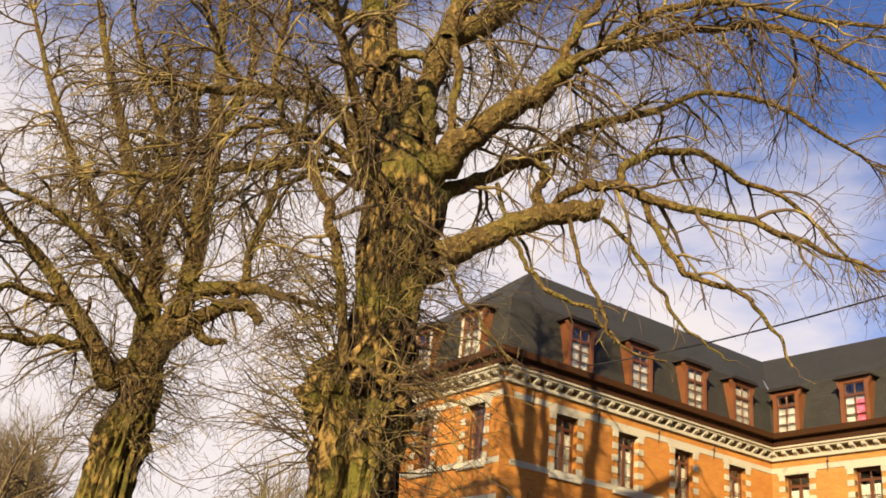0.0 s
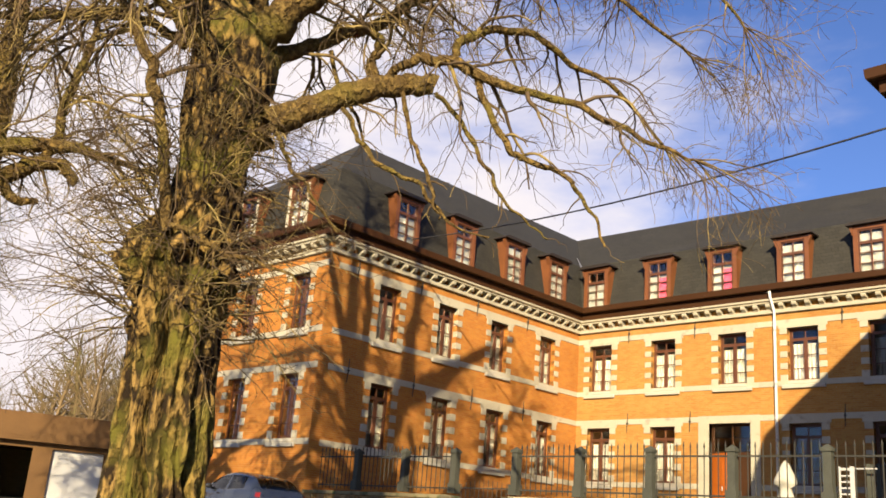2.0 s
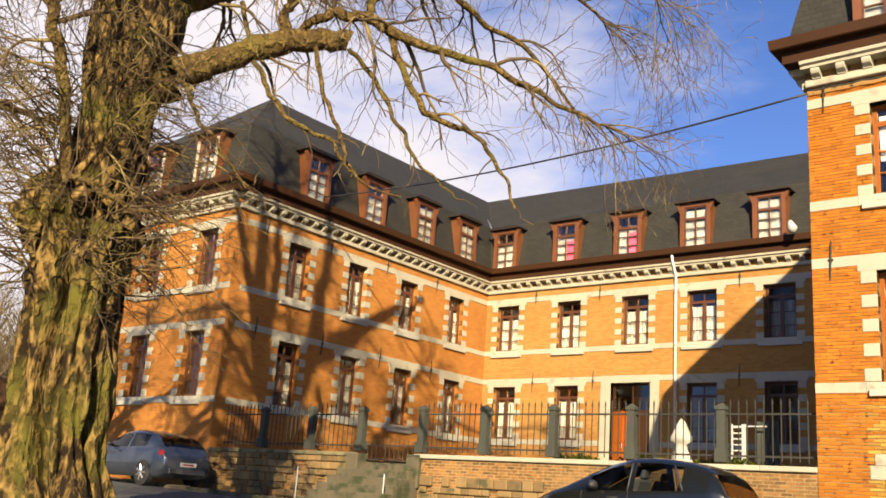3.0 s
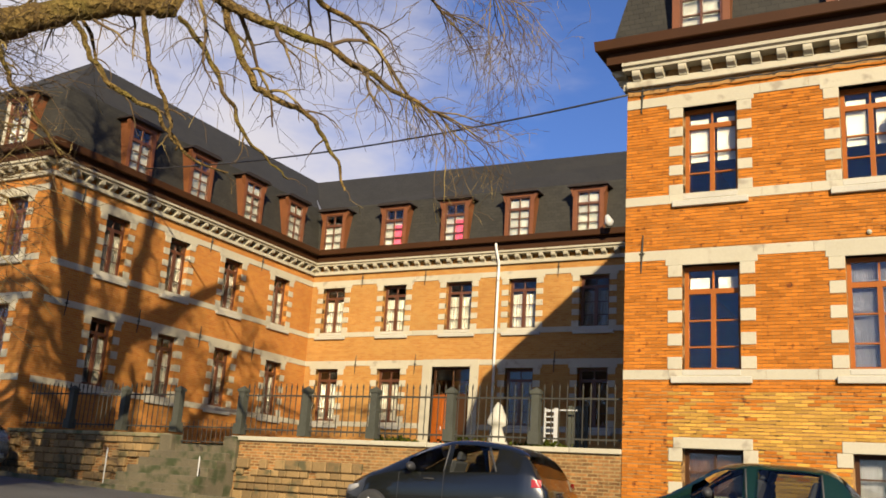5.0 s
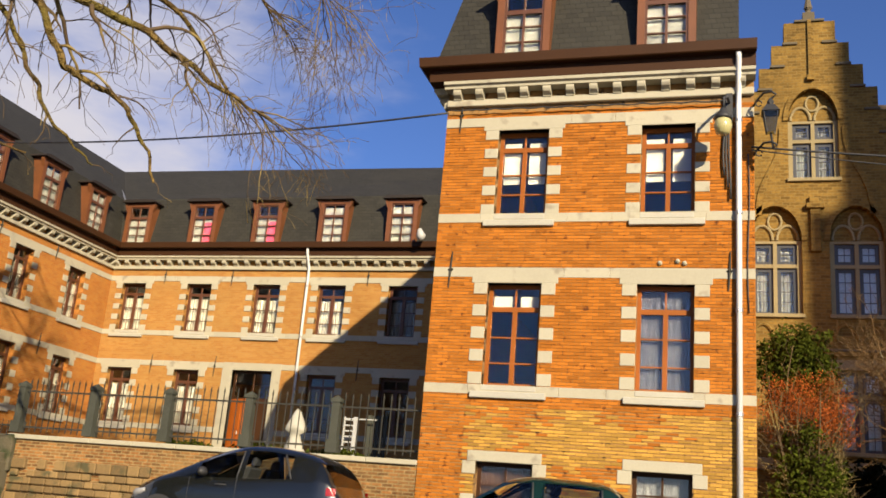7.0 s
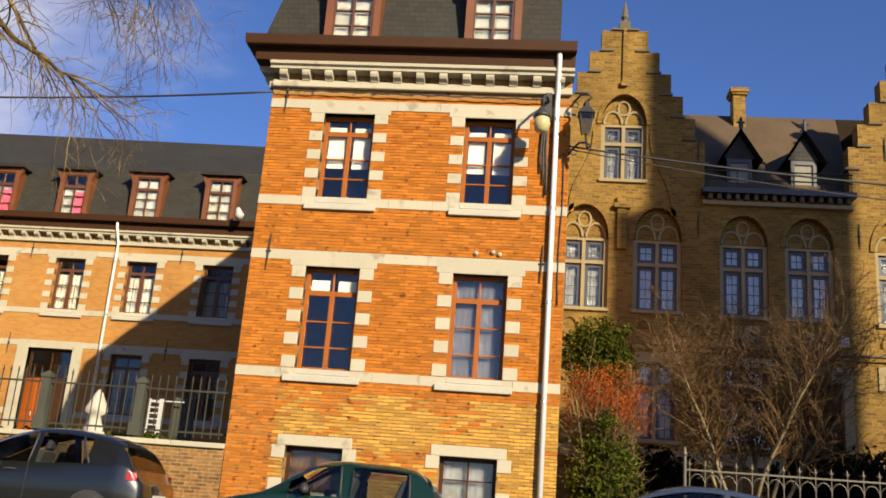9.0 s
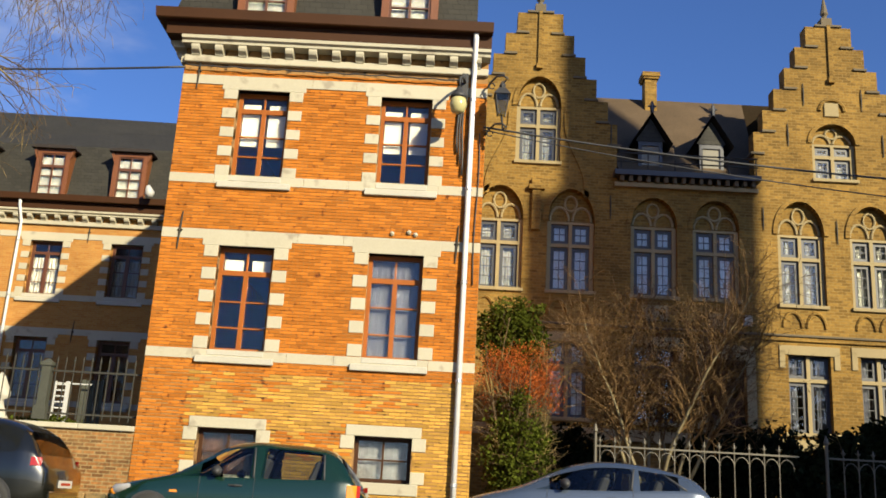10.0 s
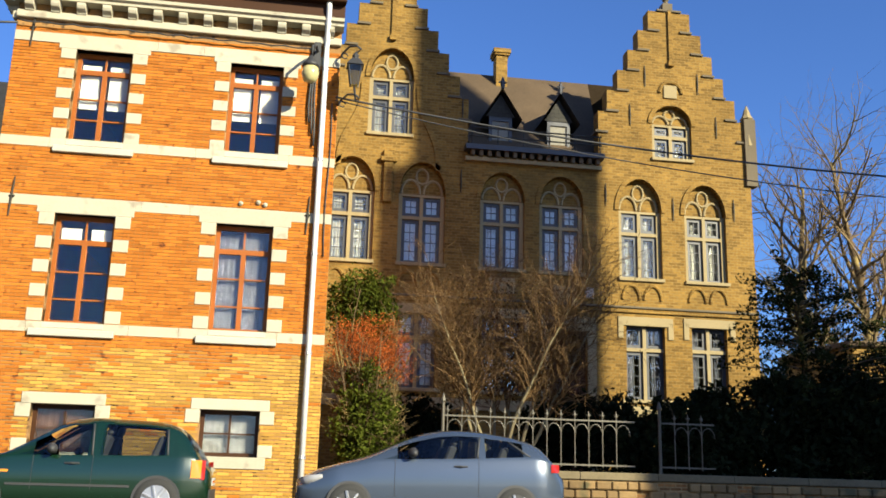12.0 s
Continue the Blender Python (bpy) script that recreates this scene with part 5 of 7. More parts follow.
lime_one.limb(0.34, 2.4, (-0.75, 0.1, 9.45, 0.124), (-1.2, 0.23, 9.71, 0.084), (-1.81, 0.37, 9.91, 0.085), (-2.49, 0.5, 9.85, 0.086), (-3.53, 0.63, 9.66, 0.076), (-4.55, 0.77, 9.43, 0.066), (-5.47, 0.9, 9.44, 0.039))
lime_one.limb(0.4, 2.0, (-0.53, -0.7, 5.82, 0.091), (-0.79, -0.77, 7.02, 0.084), (-1.02, -0.83, 7.98, 0.095), (-1.31, -0.9, 8.64, 0.087), (-1.66, -0.97, 9.21, 0.068), (-2.02, -1.03, 9.67, 0.059), (-2.4, -1.1, 10.48, 0.061), (-2.49, -1.17, 11.37, 0.062), (-2.44, -1.23, 12.33, 0.053), (-2.37, -1.3, 13.45, 0.033))
lime_one.limb(0.36, 2.6, (-1.06, -0.1, 11.73, 0.131), (-1.59, -0.27, 12.41, 0.1), (-2.09, -0.43, 12.88, 0.079), (-2.86, -0.6, 13.69, 0.057))
lime_one.limb(0.5, 1.0, (-0.89, -0.3, 11.25, 0.096), (-0.67, -0.37, 11.95, 0.087), (-0.1, -0.43, 12.11, 0.087), (0.28, -0.5, 11.81, 0.065))
lime_one.limb(0.36, 2.8, (-1.23, 0.1, 13.03, 0.138), (-2.21, 0.27, 13.54, 0.106), (-3.44, 0.43, 14.02, 0.073), (-4.65, 0.6, 14.23, 0.037))
lime_one.limb(0.36, 2.2, (-2.97, -0.6, 10.71, 0.084), (-3.42, -0.87, 11.06, 0.063), (-3.8, -1.13, 11.66, 0.053), (-4.12, -1.4, 12.4, 0.032))
lime_one.limb(0.4, 2.6, (-0.96, 0.1, 12.67, 0.159), (-0.65, 0.47, 13.98, 0.132), (-0.47, 0.83, 15.65, 0.102), (-0.54, 1.2, 17.6, 0.055))
lime_one.limb(0.4, 2.6, (-0.14, 0.4, 9.7, 0.169), (-0.4, 1.27, 11.26, 0.149), (-0.49, 2.13, 13.32, 0.126), (-0.85, 3, 15.59, 0.096))
lime_one.limb(0.4, 2.6, (-0.58, -0.4, 9.23, 0.14), (-0.85, -1.2, 9.98, 0.108), (-1.27, -2, 10.88, 0.078), (-1.54, -2.8, 11.49, 0.048))
lime_one.limb(0.8, 0.6, (1.97, -0.6, 8.52, 0.049), (2.18, -0.69, 8.13, 0.048), (2.35, -0.77, 7.81, 0.043), (2.77, -0.86, 7.43, 0.043), (3.28, -0.94, 7.27, 0.038), (3.6, -1.03, 6.88, 0.033), (4.01, -1.11, 6.53, 0.023), (4.54, -1.2, 6.43, 0.014))
lime_one.limb(0.8, 0.6, (2.91, -0.9, 8.86, 0.044), (3.03, -1, 8.28, 0.043), (3.25, -1.1, 7.65, 0.038), (3.51, -1.2, 7.06, 0.033), (3.64, -1.3, 6.56, 0.018))
lime_one.limb(0.8, 0.6, (3.46, -1, 8.93, 0.044), (3.88, -1.1, 8.46, 0.044), (4.34, -1.2, 7.77, 0.038), (4.6, -1.3, 7.22, 0.033), (4.98, -1.4, 6.8, 0.023), (5.45, -1.5, 6.46, 0.014))
lime_one.limb(0.8, 0.6, (0.92, -0.4, 7.91, 0.044), (1.2, -0.53, 7.38, 0.038), (1.56, -0.67, 6.88, 0.028), (2.1, -0.8, 6.23, 0.018))
lime_one.limb(0.8, 0.6, (1.73, 0.2, 9.94, 0.048), (1.92, 0.07, 9.26, 0.041), (2.31, -0.07, 8.58, 0.035), (2.48, -0.2, 8, 0.02))
lime_one.limb(0.4, 0.8, (-0.56, -0.9, 5.94, 0.045), (-0.18, -1.05, 5.76, 0.045), (0.28, -1.2, 5.51, 0.04), (0.81, -1.35, 5.4, 0.035), (1.41, -1.5, 5.22, 0.022))
lime_one.finish(burr_shoots(4.3, 8.2, 0.72, 340, 2.1))
lime_two = LimeTree("second pollarded lime tree, bare, with a leaning trunk", 22, radians(-74.0), 11,
    (-0.3, 0, 0.8, 0.75), (-0.25, 0, 2.0, 0.58), (-0.15, 0, 4.34, 0.48), (-0.1, 0, 5.6, 0.5), (0.1, 0, 6.5, 0.42), (0.16, 0, 7.1, 0.24))
lime_two.limb(0.26, 2.4, (-0.06, -0.1, 6.55, 0.426), (-0.32, -0.26, 6.85, 0.345), (-0.69, -0.41, 6.61, 0.25), (-1.14, -0.57, 7.25, 0.237), (-1.79, -0.73, 7.98, 0.185), (-2.5, -0.89, 8.7, 0.146), (-3.36, -1.04, 9.37, 0.094), (-4.21, -1.2, 10.03, 0.054))
lime_two.limb(0.26, 2.4, (-0.03, 0, 6.97, 0.376), (-0.16, 0.09, 8.25, 0.287), (-0.31, 0.17, 9.45, 0.237), (-0.71, 0.26, 10.72, 0.2), (-1.39, 0.34, 11.97, 0.175), (-2, 0.43, 13.45, 0.136), (-2.63, 0.51, 15, 0.109), (-3.23, 0.6, 16.64, 0.065))
lime_two.limb(0.26, 2.4, (0.1, 0, 7.06, 0.349), (0.22, -0.06, 7.81, 0.297), (0.48, -0.11, 8.68, 0.259), (0.55, -0.17, 10.11, 0.25), (0.45, -0.22, 11.12, 0.239), (0.46, -0.28, 12.02, 0.228), (0.32, -0.33, 13.73, 0.191), (0.08, -0.39, 15.33, 0.167), (-0.16, -0.44, 17, 0.126), (-0.48, -0.5, 18.92, 0.065))
lime_two.limb(0.4, 1.2, (0.25, -0.1, 7.67, 0.269), (0.92, -0.23, 8.39, 0.189), (1.48, -0.35, 8.81, 0.176), (1.99, -0.47, 8.82, 0.135), (2.3, -0.6, 8.47, 0.094))
lime_two.limb(0.26, 2.0, (0.54, 0, 8.8, 0.192), (0.79, -0.2, 9.07, 0.191), (1.65, -0.4, 9.27, 0.163), (2.56, -0.6, 9.26, 0.108), (3.51, -0.8, 9.05, 0.054))
lime_two.limb(0.26, 2.0, (1.54, -0.3, 8.85, 0.109), (1.75, -0.4, 9.44, 0.109), (1.78, -0.5, 10.29, 0.11), (1.99, -0.6, 11.35, 0.098), (2.09, -0.7, 12.27, 0.071))
lime_two.limb(0.5, 0.6, (0.88, -0.3, 8.22, 0.108), (1.13, -0.4, 7.9, 0.107), (1.64, -0.5, 7.87, 0.067))
lime_two.limb(0.26, 1.8, (-1.15, -0.5, 7.27, 0.158), (-1.77, -0.67, 7.16, 0.118), (-2.53, -0.83, 7.02, 0.091), (-3.37, -1, 6.93, 0.052))
lime_two.limb(0.26, 1.8, (-1.8, -0.7, 7.99, 0.132), (-2.54, -1, 7.99, 0.092), (-3.31, -1.3, 7.97, 0.052))
lime_two.limb(0.26, 2.2, (-0.66, 0.2, 10.56, 0.156), (-0.36, 0.53, 12.34, 0.133), (-0.7, 0.87, 14.09, 0.108), (-1.42, 1.2, 16.21, 0.081))
lime_two.limb(0.26, 2.4, (-0.31, 0.2, 9.17, 0.167), (-1.57, 0.5, 10.45, 0.144), (-2.76, 0.8, 12.12, 0.12), (-3.81, 1.1, 14.12, 0.079), (-4.79, 1.4, 16.29, 0.05))
lime_two.limb(0.26, 2.2, (0.55, -0.2, 10.25, 0.153), (-0.35, -0.55, 11.22, 0.111), (-0.96, -0.9, 12.72, 0.099), (-1.7, -1.25, 14.19, 0.072), (-2.32, -1.6, 15.73, 0.044))
lime_two.limb(0.26, 2.2, (-0.22, -0.2, 8.22, 0.162), (-0.9, -0.55, 8.78, 0.134), (-1.72, -0.9, 9.42, 0.107), (-2.67, -1.25, 9.87, 0.08), (-3.61, -1.6, 10.01, 0.04))
lime_two.limb(0.26, 2.2, (0.35, -0.2, 13.32, 0.147), (0.93, 0, 14.97, 0.107), (0.81, 0.2, 16.68, 0.08), (0.34, 0.4, 18.56, 0.05))
lime_two.limb(0.26, 2.2, (-0.34, 0.3, 9.63, 0.14), (-0.25, 1.07, 11.33, 0.119), (-0.13, 1.83, 13.91, 0.111), (-0.45, 2.6, 16.66, 0.085))
lime_two.finish(burr_shoots(5.0, 7.5, 0.5, 170, 1.7, 0.0))


def leaf_cloud(name, n, place, size, mat, parent=None, label="", flat=0.0):
    """Many small four-cornered leaves; place() gives each one's position."""
    v, f = [], []
    for i in range(n):
        p = place()
        a = rand_dir()
        a.z *= 1 - flat
        a.normalize()
        b = a.cross(rand_dir()).normalized()
        s = size * random.uniform(0.6, 1.4)
        k = len(v)
        v += [p - a * s, p + b * s * 0.5 + a * s * 0.1, p + a * s, p - b * s * 0.5 + a * s * 0.1]
        f.append((k, k + 1, k + 2, k + 3))
    me = bpy.data.meshes.new(name)
    me.from_pydata(v, [], f)
    me.materials.append(mat)
    ob = new(name, me)
    if parent:
        ob.parent = parent
    if label:
        ob["label"] = label
    return ob


def leaf_material(name, color, vary=0.35):
    m = material(name, color, 0.7, vary=vary, scale=10, fine=8, bump=0, island=1.2, spec=0.04)
    return m


M_IVY = leaf_material("green_ivy_leaf", (0.0432, 0.0529, 0.00549))
M_ORANGELEAF = leaf_material("orange_twig_leaf", (0.318, 0.0796, 0.0166))
# hedge and evergreen leaves, garden twigs and bark darkened to carry the garden's shade
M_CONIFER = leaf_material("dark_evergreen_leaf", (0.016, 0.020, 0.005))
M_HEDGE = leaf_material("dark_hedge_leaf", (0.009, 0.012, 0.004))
M_DRY = leaf_material("dry_brown_leaf", (0.048, 0.027, 0.009))
M_REDTWIG = material("reddish_twig", (0.108, 0.0585, 0.0155), 0.85, vary=0.3, bump=0.1)
M_PALEBARK = material("pale_bark", (0.158, 0.128, 0.0672), 0.85, vary=0.25, scale=14, fine=20, bump=0.4)


def clump(name, label, category, centre, radii, n, size, mat, seed, stems=6, rim=0.55):
    """A bush: stems from the ground and leaves gathered in uneven clumps."""
    random.seed(seed)
    bush = tagged(new(name), label, category)
    cx, cy, cz = centre
    lumps = []
    for i in range(90):
        d = rand_dir() * random.uniform(rim, 1.0) * (1 + 0.22 * noise.noise((i * 0.37, seed, 0)))
        lumps.append((Vector((cx + d.x * radii[0], cy + d.y * radii[1], cz + d.z * radii[2])), random.uniform(0.2, 0.45) * min(radii)))
    def place():
        if random.random() < 0.4:
            d = rand_dir() * random.random() ** 0.45 * (0.9 + 0.25 * noise.noise(rand_dir() * 2))
            return Vector((cx + d.x * radii[0], cy + d.y * radii[1], cz + d.z * radii[2]))
        c, r = random.choice(lumps)
        return c + rand_dir() * r * random.random() ** 0.6
    leaf_cloud("foliage", n, place, size, mat, bush)["kind"] = "stuff"
    t = Tubes()
    g0 = ground_z(cx, cy) + 0.3
    for i in range(stems):
        p = Vector((cx + random.uniform(-0.4, 0.4) * radii[0], cy + random.uniform(-0.4, 0.4) * radii[1], g0))
        c = random.choice(lumps)[0]
        q, rr = grow(p, c - p, (c - p).length, 0.03, 0.008, 8, 0.12, 0.0)
        t.add(q, rr, 5)
        fringe(t, q, rr, 0.8, [(0.012, 5, 4, 0, 1), (0.006, 4, 3, 0.2, 0.5)], 0.3, 0.8, 0.0)
    t.part("stem", M_TWIG, bush)
    return bush


clump("ivy_bush", "sunlit green ivy climbing beside the brick corner", "bush", (1.30, 20.6, 5.2), (0.85, 0.7, 1.05), 9000, 0.045, M_IVY, 21, rim=0.3)
clump("evergreen_bush", "tall green evergreen bush behind the garden wall", "bush", (1.42, 19.6, 2.55), (0.72, 0.7, 1.5), 12000, 0.045, M_IVY, 22, rim=0.3)
clump("orange_shrub", "orange-leaved winter shrub beside the brick corner", "shrub", (1.50, 19.9, 4.2), (1.05, 0.8, 0.85), 15000, 0.017, M_ORANGELEAF, 23, stems=44, rim=0.1)
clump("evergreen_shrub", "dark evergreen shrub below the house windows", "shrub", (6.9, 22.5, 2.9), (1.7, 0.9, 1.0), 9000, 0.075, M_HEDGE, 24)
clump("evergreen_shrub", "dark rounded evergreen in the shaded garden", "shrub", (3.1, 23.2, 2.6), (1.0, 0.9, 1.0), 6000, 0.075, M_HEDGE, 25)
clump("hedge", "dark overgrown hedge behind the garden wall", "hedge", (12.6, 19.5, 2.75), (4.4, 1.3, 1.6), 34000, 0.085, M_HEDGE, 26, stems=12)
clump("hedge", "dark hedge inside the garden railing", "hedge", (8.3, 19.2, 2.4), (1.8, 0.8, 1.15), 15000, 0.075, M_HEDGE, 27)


def small_tree(name, label, base, seed, height, stems, spread, mat, every=0.28, length=1.0):
    """A bare tree of several upright stems."""
    random.seed(seed)
    tree = tagged(new(name), label, "tree")
    fine = Tubes()
    for i in range(stems):
        a = 2 * math.pi * i / stems + random.uniform(-0.4, 0.4)
        d = Vector((math.cos(a) * spread, math.sin(a) * spread, 1.0))
        p = Vector((base[0] + 0.08 * math.cos(a), base[1] + 0.08 * math.sin(a), ground_z(*base) + 0.1))
        q, rr = grow(p, d, height * random.uniform(0.85, 1.1), 0.055, 0.012, 12, 0.12, -0.03)
        t = Tubes()
        t.add(q, rr, 7)
        t.part("stem", M_PALEBARK, tree)
        fringe(fine, q, rr, 0.7, [(0.02, 6, 4, 0, 1), (0.009, 5, 3, 0.2, 0.55), (0.005, 4, 3, 0.16, 0.5)], every, length, -0.01, 0.4, 0.5)
    fine.part("crown", mat, tree)["kind"] = "stuff"
    return tree


small_tree("garden_tree", "bare multi-stemmed garden tree with reddish twigs", (4.35, 20.0), 31, 5.0, 7, 0.36, M_REDTWIG, 0.15, 1.6)
random.seed(32)
gt = [o for o in scene.collection.objects if o.name == "garden_tree"][0]
leaf_cloud("dry_leaves", 5000, lambda: Vector((4.5, 20, 4.6)) + Vector((rand_dir().x * 1.5, rand_dir().y * 1.1, rand_dir().z * 1.3)), 0.03, M_DRY, gt, "last dry brown leaves")["kind"] = "stuff"


def evergreen(name, label, base, height, radius, n, seed):
    """A ragged evergreen with whorls of drooping sprays round one trunk."""
    random.seed(seed)
    tree = tagged(new(name), label, "tree")
    g0 = ground_z(*base)
    t = Tubes()
    q, rr = grow(Vector((base[0], base[1], g0)), Vector((0, 0, 1)), height, 0.16, 0.03, 10, 0.03, 0)
    t.add(q, rr, 8)
    t.part("trunk", M_BARK, tree)
    sprays = []
    b = Tubes()
    for i in range(120):
        s = random.uniform(0.12, 0.98)
        p = q[min(9, int(s * 10))].lerp(q[min(10, int(s * 10) + 1)], s * 10 % 1)
        a = random.uniform(0, 2 * math.pi)
        L = radius * (1.1 - 0.75 * s) * random.uniform(0.6, 1.2)
        pts, rad = grow(p, Vector((math.cos(a), math.sin(a), 0.35)), L, 0.03, 0.006, 7, 0.15, 0.06)
        b.add(pts, rad, 4)
        sprays += [(pts[k], 0.17) for k in range(2, 8)]
    b.part("branch", M_TWIG, tree)["kind"] = "stuff"
    def place():
        c, r = random.choice(sprays)
        return c + rand_dir() * r * random.random() ** 0.5
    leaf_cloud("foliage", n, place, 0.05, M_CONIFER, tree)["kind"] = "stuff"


evergreen("evergreen_tree", "dark ragged evergreen tree in the shaded garden", (11.5, 20.3), 5.7, 2.9, 13000, 41)
evergreen("evergreen_tree", "dark evergreen tree behind the hedge", (14.3, 21.0), 4.8, 2.4, 10000, 42)


def bare_tree(tubes, base, z0, height, seed, detail=0.55, reach=0.36, fine=0.0022, trunk=None):
    """A simple bare tree added to tubes."""
    random.seed(seed)
    q, rr = grow(Vector((base[0], base[1], z0)), Vector((0, 0, 1)), height * 0.9, height * 0.022, height * 0.004, 9, 0.08, 0)
    (trunk or tubes).add(q, rr, 6)
    fringe(tubes, q, rr, 0.9, [(height * 0.009, 6, 4, 0, 1), (height * 0.0038, 5, 3, detail, 0.5), (height * fine, 3, 3, detail, 0.5)], height * 0.035, height * reach, -0.03, 0.2, 0.5)


M_WOODTWIG = material("olive_brown_twig", (0.128, 0.0864, 0.0384), 0.95, vary=0.4, scale=0.6, fine=4, bump=0, spots=((0.122, 0.0992, 0.0352), 0.45, 0.12))
for i, (x, y, h) in enumerate(((23.0, 40.0, 17.5), (27.0, 41.0, 18.0), (31.5, 43.0, 15.0))):
    t, tt = Tubes(), Tubes()
    bare_tree(t, (x, y), 1.0, h, 50 + i, trunk=tt)
    far = new("bare_tree")
    tt.part("trunk", M_TWIG, far)
    t.part("crown", M_WOODTWIG, far)["kind"] = "stuff"
    tagged(far, "tall bare tree far beyond the garden", "tree", group="bare trees beyond the garden")
woods = Tubes()
random.seed(60)
spots = [(random.uniform(-84, -57), random.uniform(62, 90), random.uniform(7.0, 11.5), random.random()) for i in range(110)]
for i, (az, dist, h, _) in enumerate(spots):
    h *= 0.6 if -78 < az < -67 else 1.0
    bare_tree(woods, (dist * math.sin(radians(az)), dist * math.cos(radians(az))), 2.0 + (dist - 60) * 0.10, h, 100 + i, 0.62, 0.42, 0.0026)
tagged(woods.part("far_woods", M_WOODTWIG), "brown bare winter woods on a far slope", "woods", kind="stuff")
random.seed(61)
bm = bmesh.new()
rows = [[bm.verts.new((d * math.sin(radians(-95 + 3 * i)), d * math.cos(radians(-95 + 3 * i)), z + 0.6 * noise.noise((i * 0.4, d * 0.05, 3)))) for i in range(16)] for d, z in ((52, 1.6), (62, 2.6), (80, 4.6), (110, 6.5))]
for a, b in zip(rows, rows[1:]):
    for i in range(15):
        bm.faces.new((a[i], a[i + 1], b[i + 1], b[i]))
tagged(part("wooded_slope", bm, M_EARTH, smooth=True), "brown wooded slope in the distance", "slope", kind="structure")

# ---- garages beyond the lime trees ----
garage = thing("garage_row", "flat-roofed brick garages with a white door and an open bay", "garage", m=pose(34 * math.sin(radians(-67)), 34 * math.cos(radians(-67)), 0, 0, 0, 67))
M_GARAGE = material("brown_render", (0.1, 0.0499, 0.0139), 0.9, vary=0.15, scale=6, fine=30, bump=0.2)
M_WHITE = material("white_painted_metal", (0.399, 0.399, 0.389), 0.5, vary=0.05, bump=0.05)
M_YELLOW = brick_material("yellow_brick", (0.274, 0.21, 0.08), (0.23, 0.17, 0.0599), (0.225, 0.19, 0.11))
bm = bmesh.new()
wall_mesh(bm, -2.45, 8.0, 1.2, 3.6, 0.3, [(-1.9, -0.15, 1.2, 3.42), (0.45, 2.05, 1.2, 3.42), (2.6, 4.4, 1.2, 3.42)])
part("wall", bm, M_GARAGE, garage)
bm = bmesh.new()
add_box(bm, -2.6, 8.1, -0.25, 6.2, 3.602, 4.5)
part("roof", bm, M_GARAGE, garage, "deep brown fascia and flat roof")
bm = bmesh.new()
add_box(bm, -2.45, -2.2, 0.3, 6, 1.2, 3.6)
add_box(bm, -0.1, 0.1, 0.3, 6, 1.2, 3.6)
add_box(bm, 7.8, 8.0, 0.3, 6, 1.2, 3.6)
add_box(bm, -2.2, 7.8, 5.8, 6.0, 1.2, 3.6)
part("partition", bm, M_YELLOW, garage, "yellow brick partition wall")
for x in (1.25, 3.5):
    hw = 0.85 if x > 2 else 0.8
    bm = bmesh.new()
    add_box(bm, x - hw, x + hw, 0.13, 0.17, 1.6, 3.42)
    door = part("door", bm, M_WHITE, garage, "white up-and-over door")
    for k in range(7):
        bm = bmesh.new()
        add_box(bm, x - hw + 0.02, x + hw - 0.02, 0.118, 0.13, 1.6 + 0.26 * k, 1.6 + 0.26 * k + 0.25)
        part("slat", bm, M_WHITE, door)

# ---- low outbuilding beyond the garden hedge ----
outb = thing("outbuilding", "low buff brick outbuilding with a flat tiled top behind the hedge", "building")
bm = bmesh.new()
add_box(bm, 20.0, 30.0, 32.0, 37.0, 0.6, 6.85)
part("wall", bm, M_GOTHIC, outb)
bm = bmesh.new()
add_box(bm, 19.8, 30.2, 31.8, 37.2, 6.852, 7.05)
part("roof", bm, M_TILE, outb, bevel=0.02)

# ---- unseen church, assumed behind the camera from the shade on house and garden ----
church = thing("church", "grey stone church with a tower and a long nave", "church")
M_CHURCH = material("grey_church_stone", (0.20, 0.18, 0.15), 0.9, vary=0.2, scale=4, fine=20, bump=0.4)
TOWER = pose(31.9, -10.0, 0, 0, 0, 36.5)
bm = bmesh.new()
add_box(bm, -2.68, 2.68, -2.68, 2.68, 0, 29.6)
part("tower", bm, M_CHURCH, church, m=TOWER)
bm = bmesh.new()
add_box(bm, -1.93, 1.93, -1.93, 1.93, 29.6, 38.5)
part("belfry", bm, M_CHURCH, church, m=TOWER)
bm = bmesh.new()
v = [bm.verts.new(p) for p in ((-2.05, -2.05, 38.5), (2.05, -2.05, 38.5), (2.05, 2.05, 38.5), (-2.05, 2.05, 38.5), (0, 0, 47))]
for i in range(4):
    bm.faces.new((v[i], v[(i + 1) % 4], v[4]))
bm.faces.new(v[3::-1])
part("spire", bm, M_SLATE, church, m=TOWER)
# lower mass beside the tower, sized only by the shade it throws
bm = bmesh.new()
add_box(bm, -4.2, -2.68, -2.4, 2.4, 0, 24.5)
part("stair_turret", bm, M_CHURCH, church, m=TOWER)
bm = bmesh.new()
add_box(bm, 34.5, 72, -13, -6.5, 0, 17)
part("nave", bm, M_CHURCH, church)
bm = bmesh.new()
v = [bm.verts.new(p) for p in ((34.3, -13.2, 17), (72.2, -13.2, 17), (72.2, -6.3, 17), (34.3, -6.3, 17), (34.3, -9.75, 21.5), (72.2, -9.75, 21.5))]
for f in ((0, 1, 5, 4), (2, 3, 4, 5), (0, 4, 3), (1, 2, 5), (3, 2, 1, 0)):
    bm.faces.new([v[i] for i in f])
part("nave_roof", bm, M_SLATE, church)


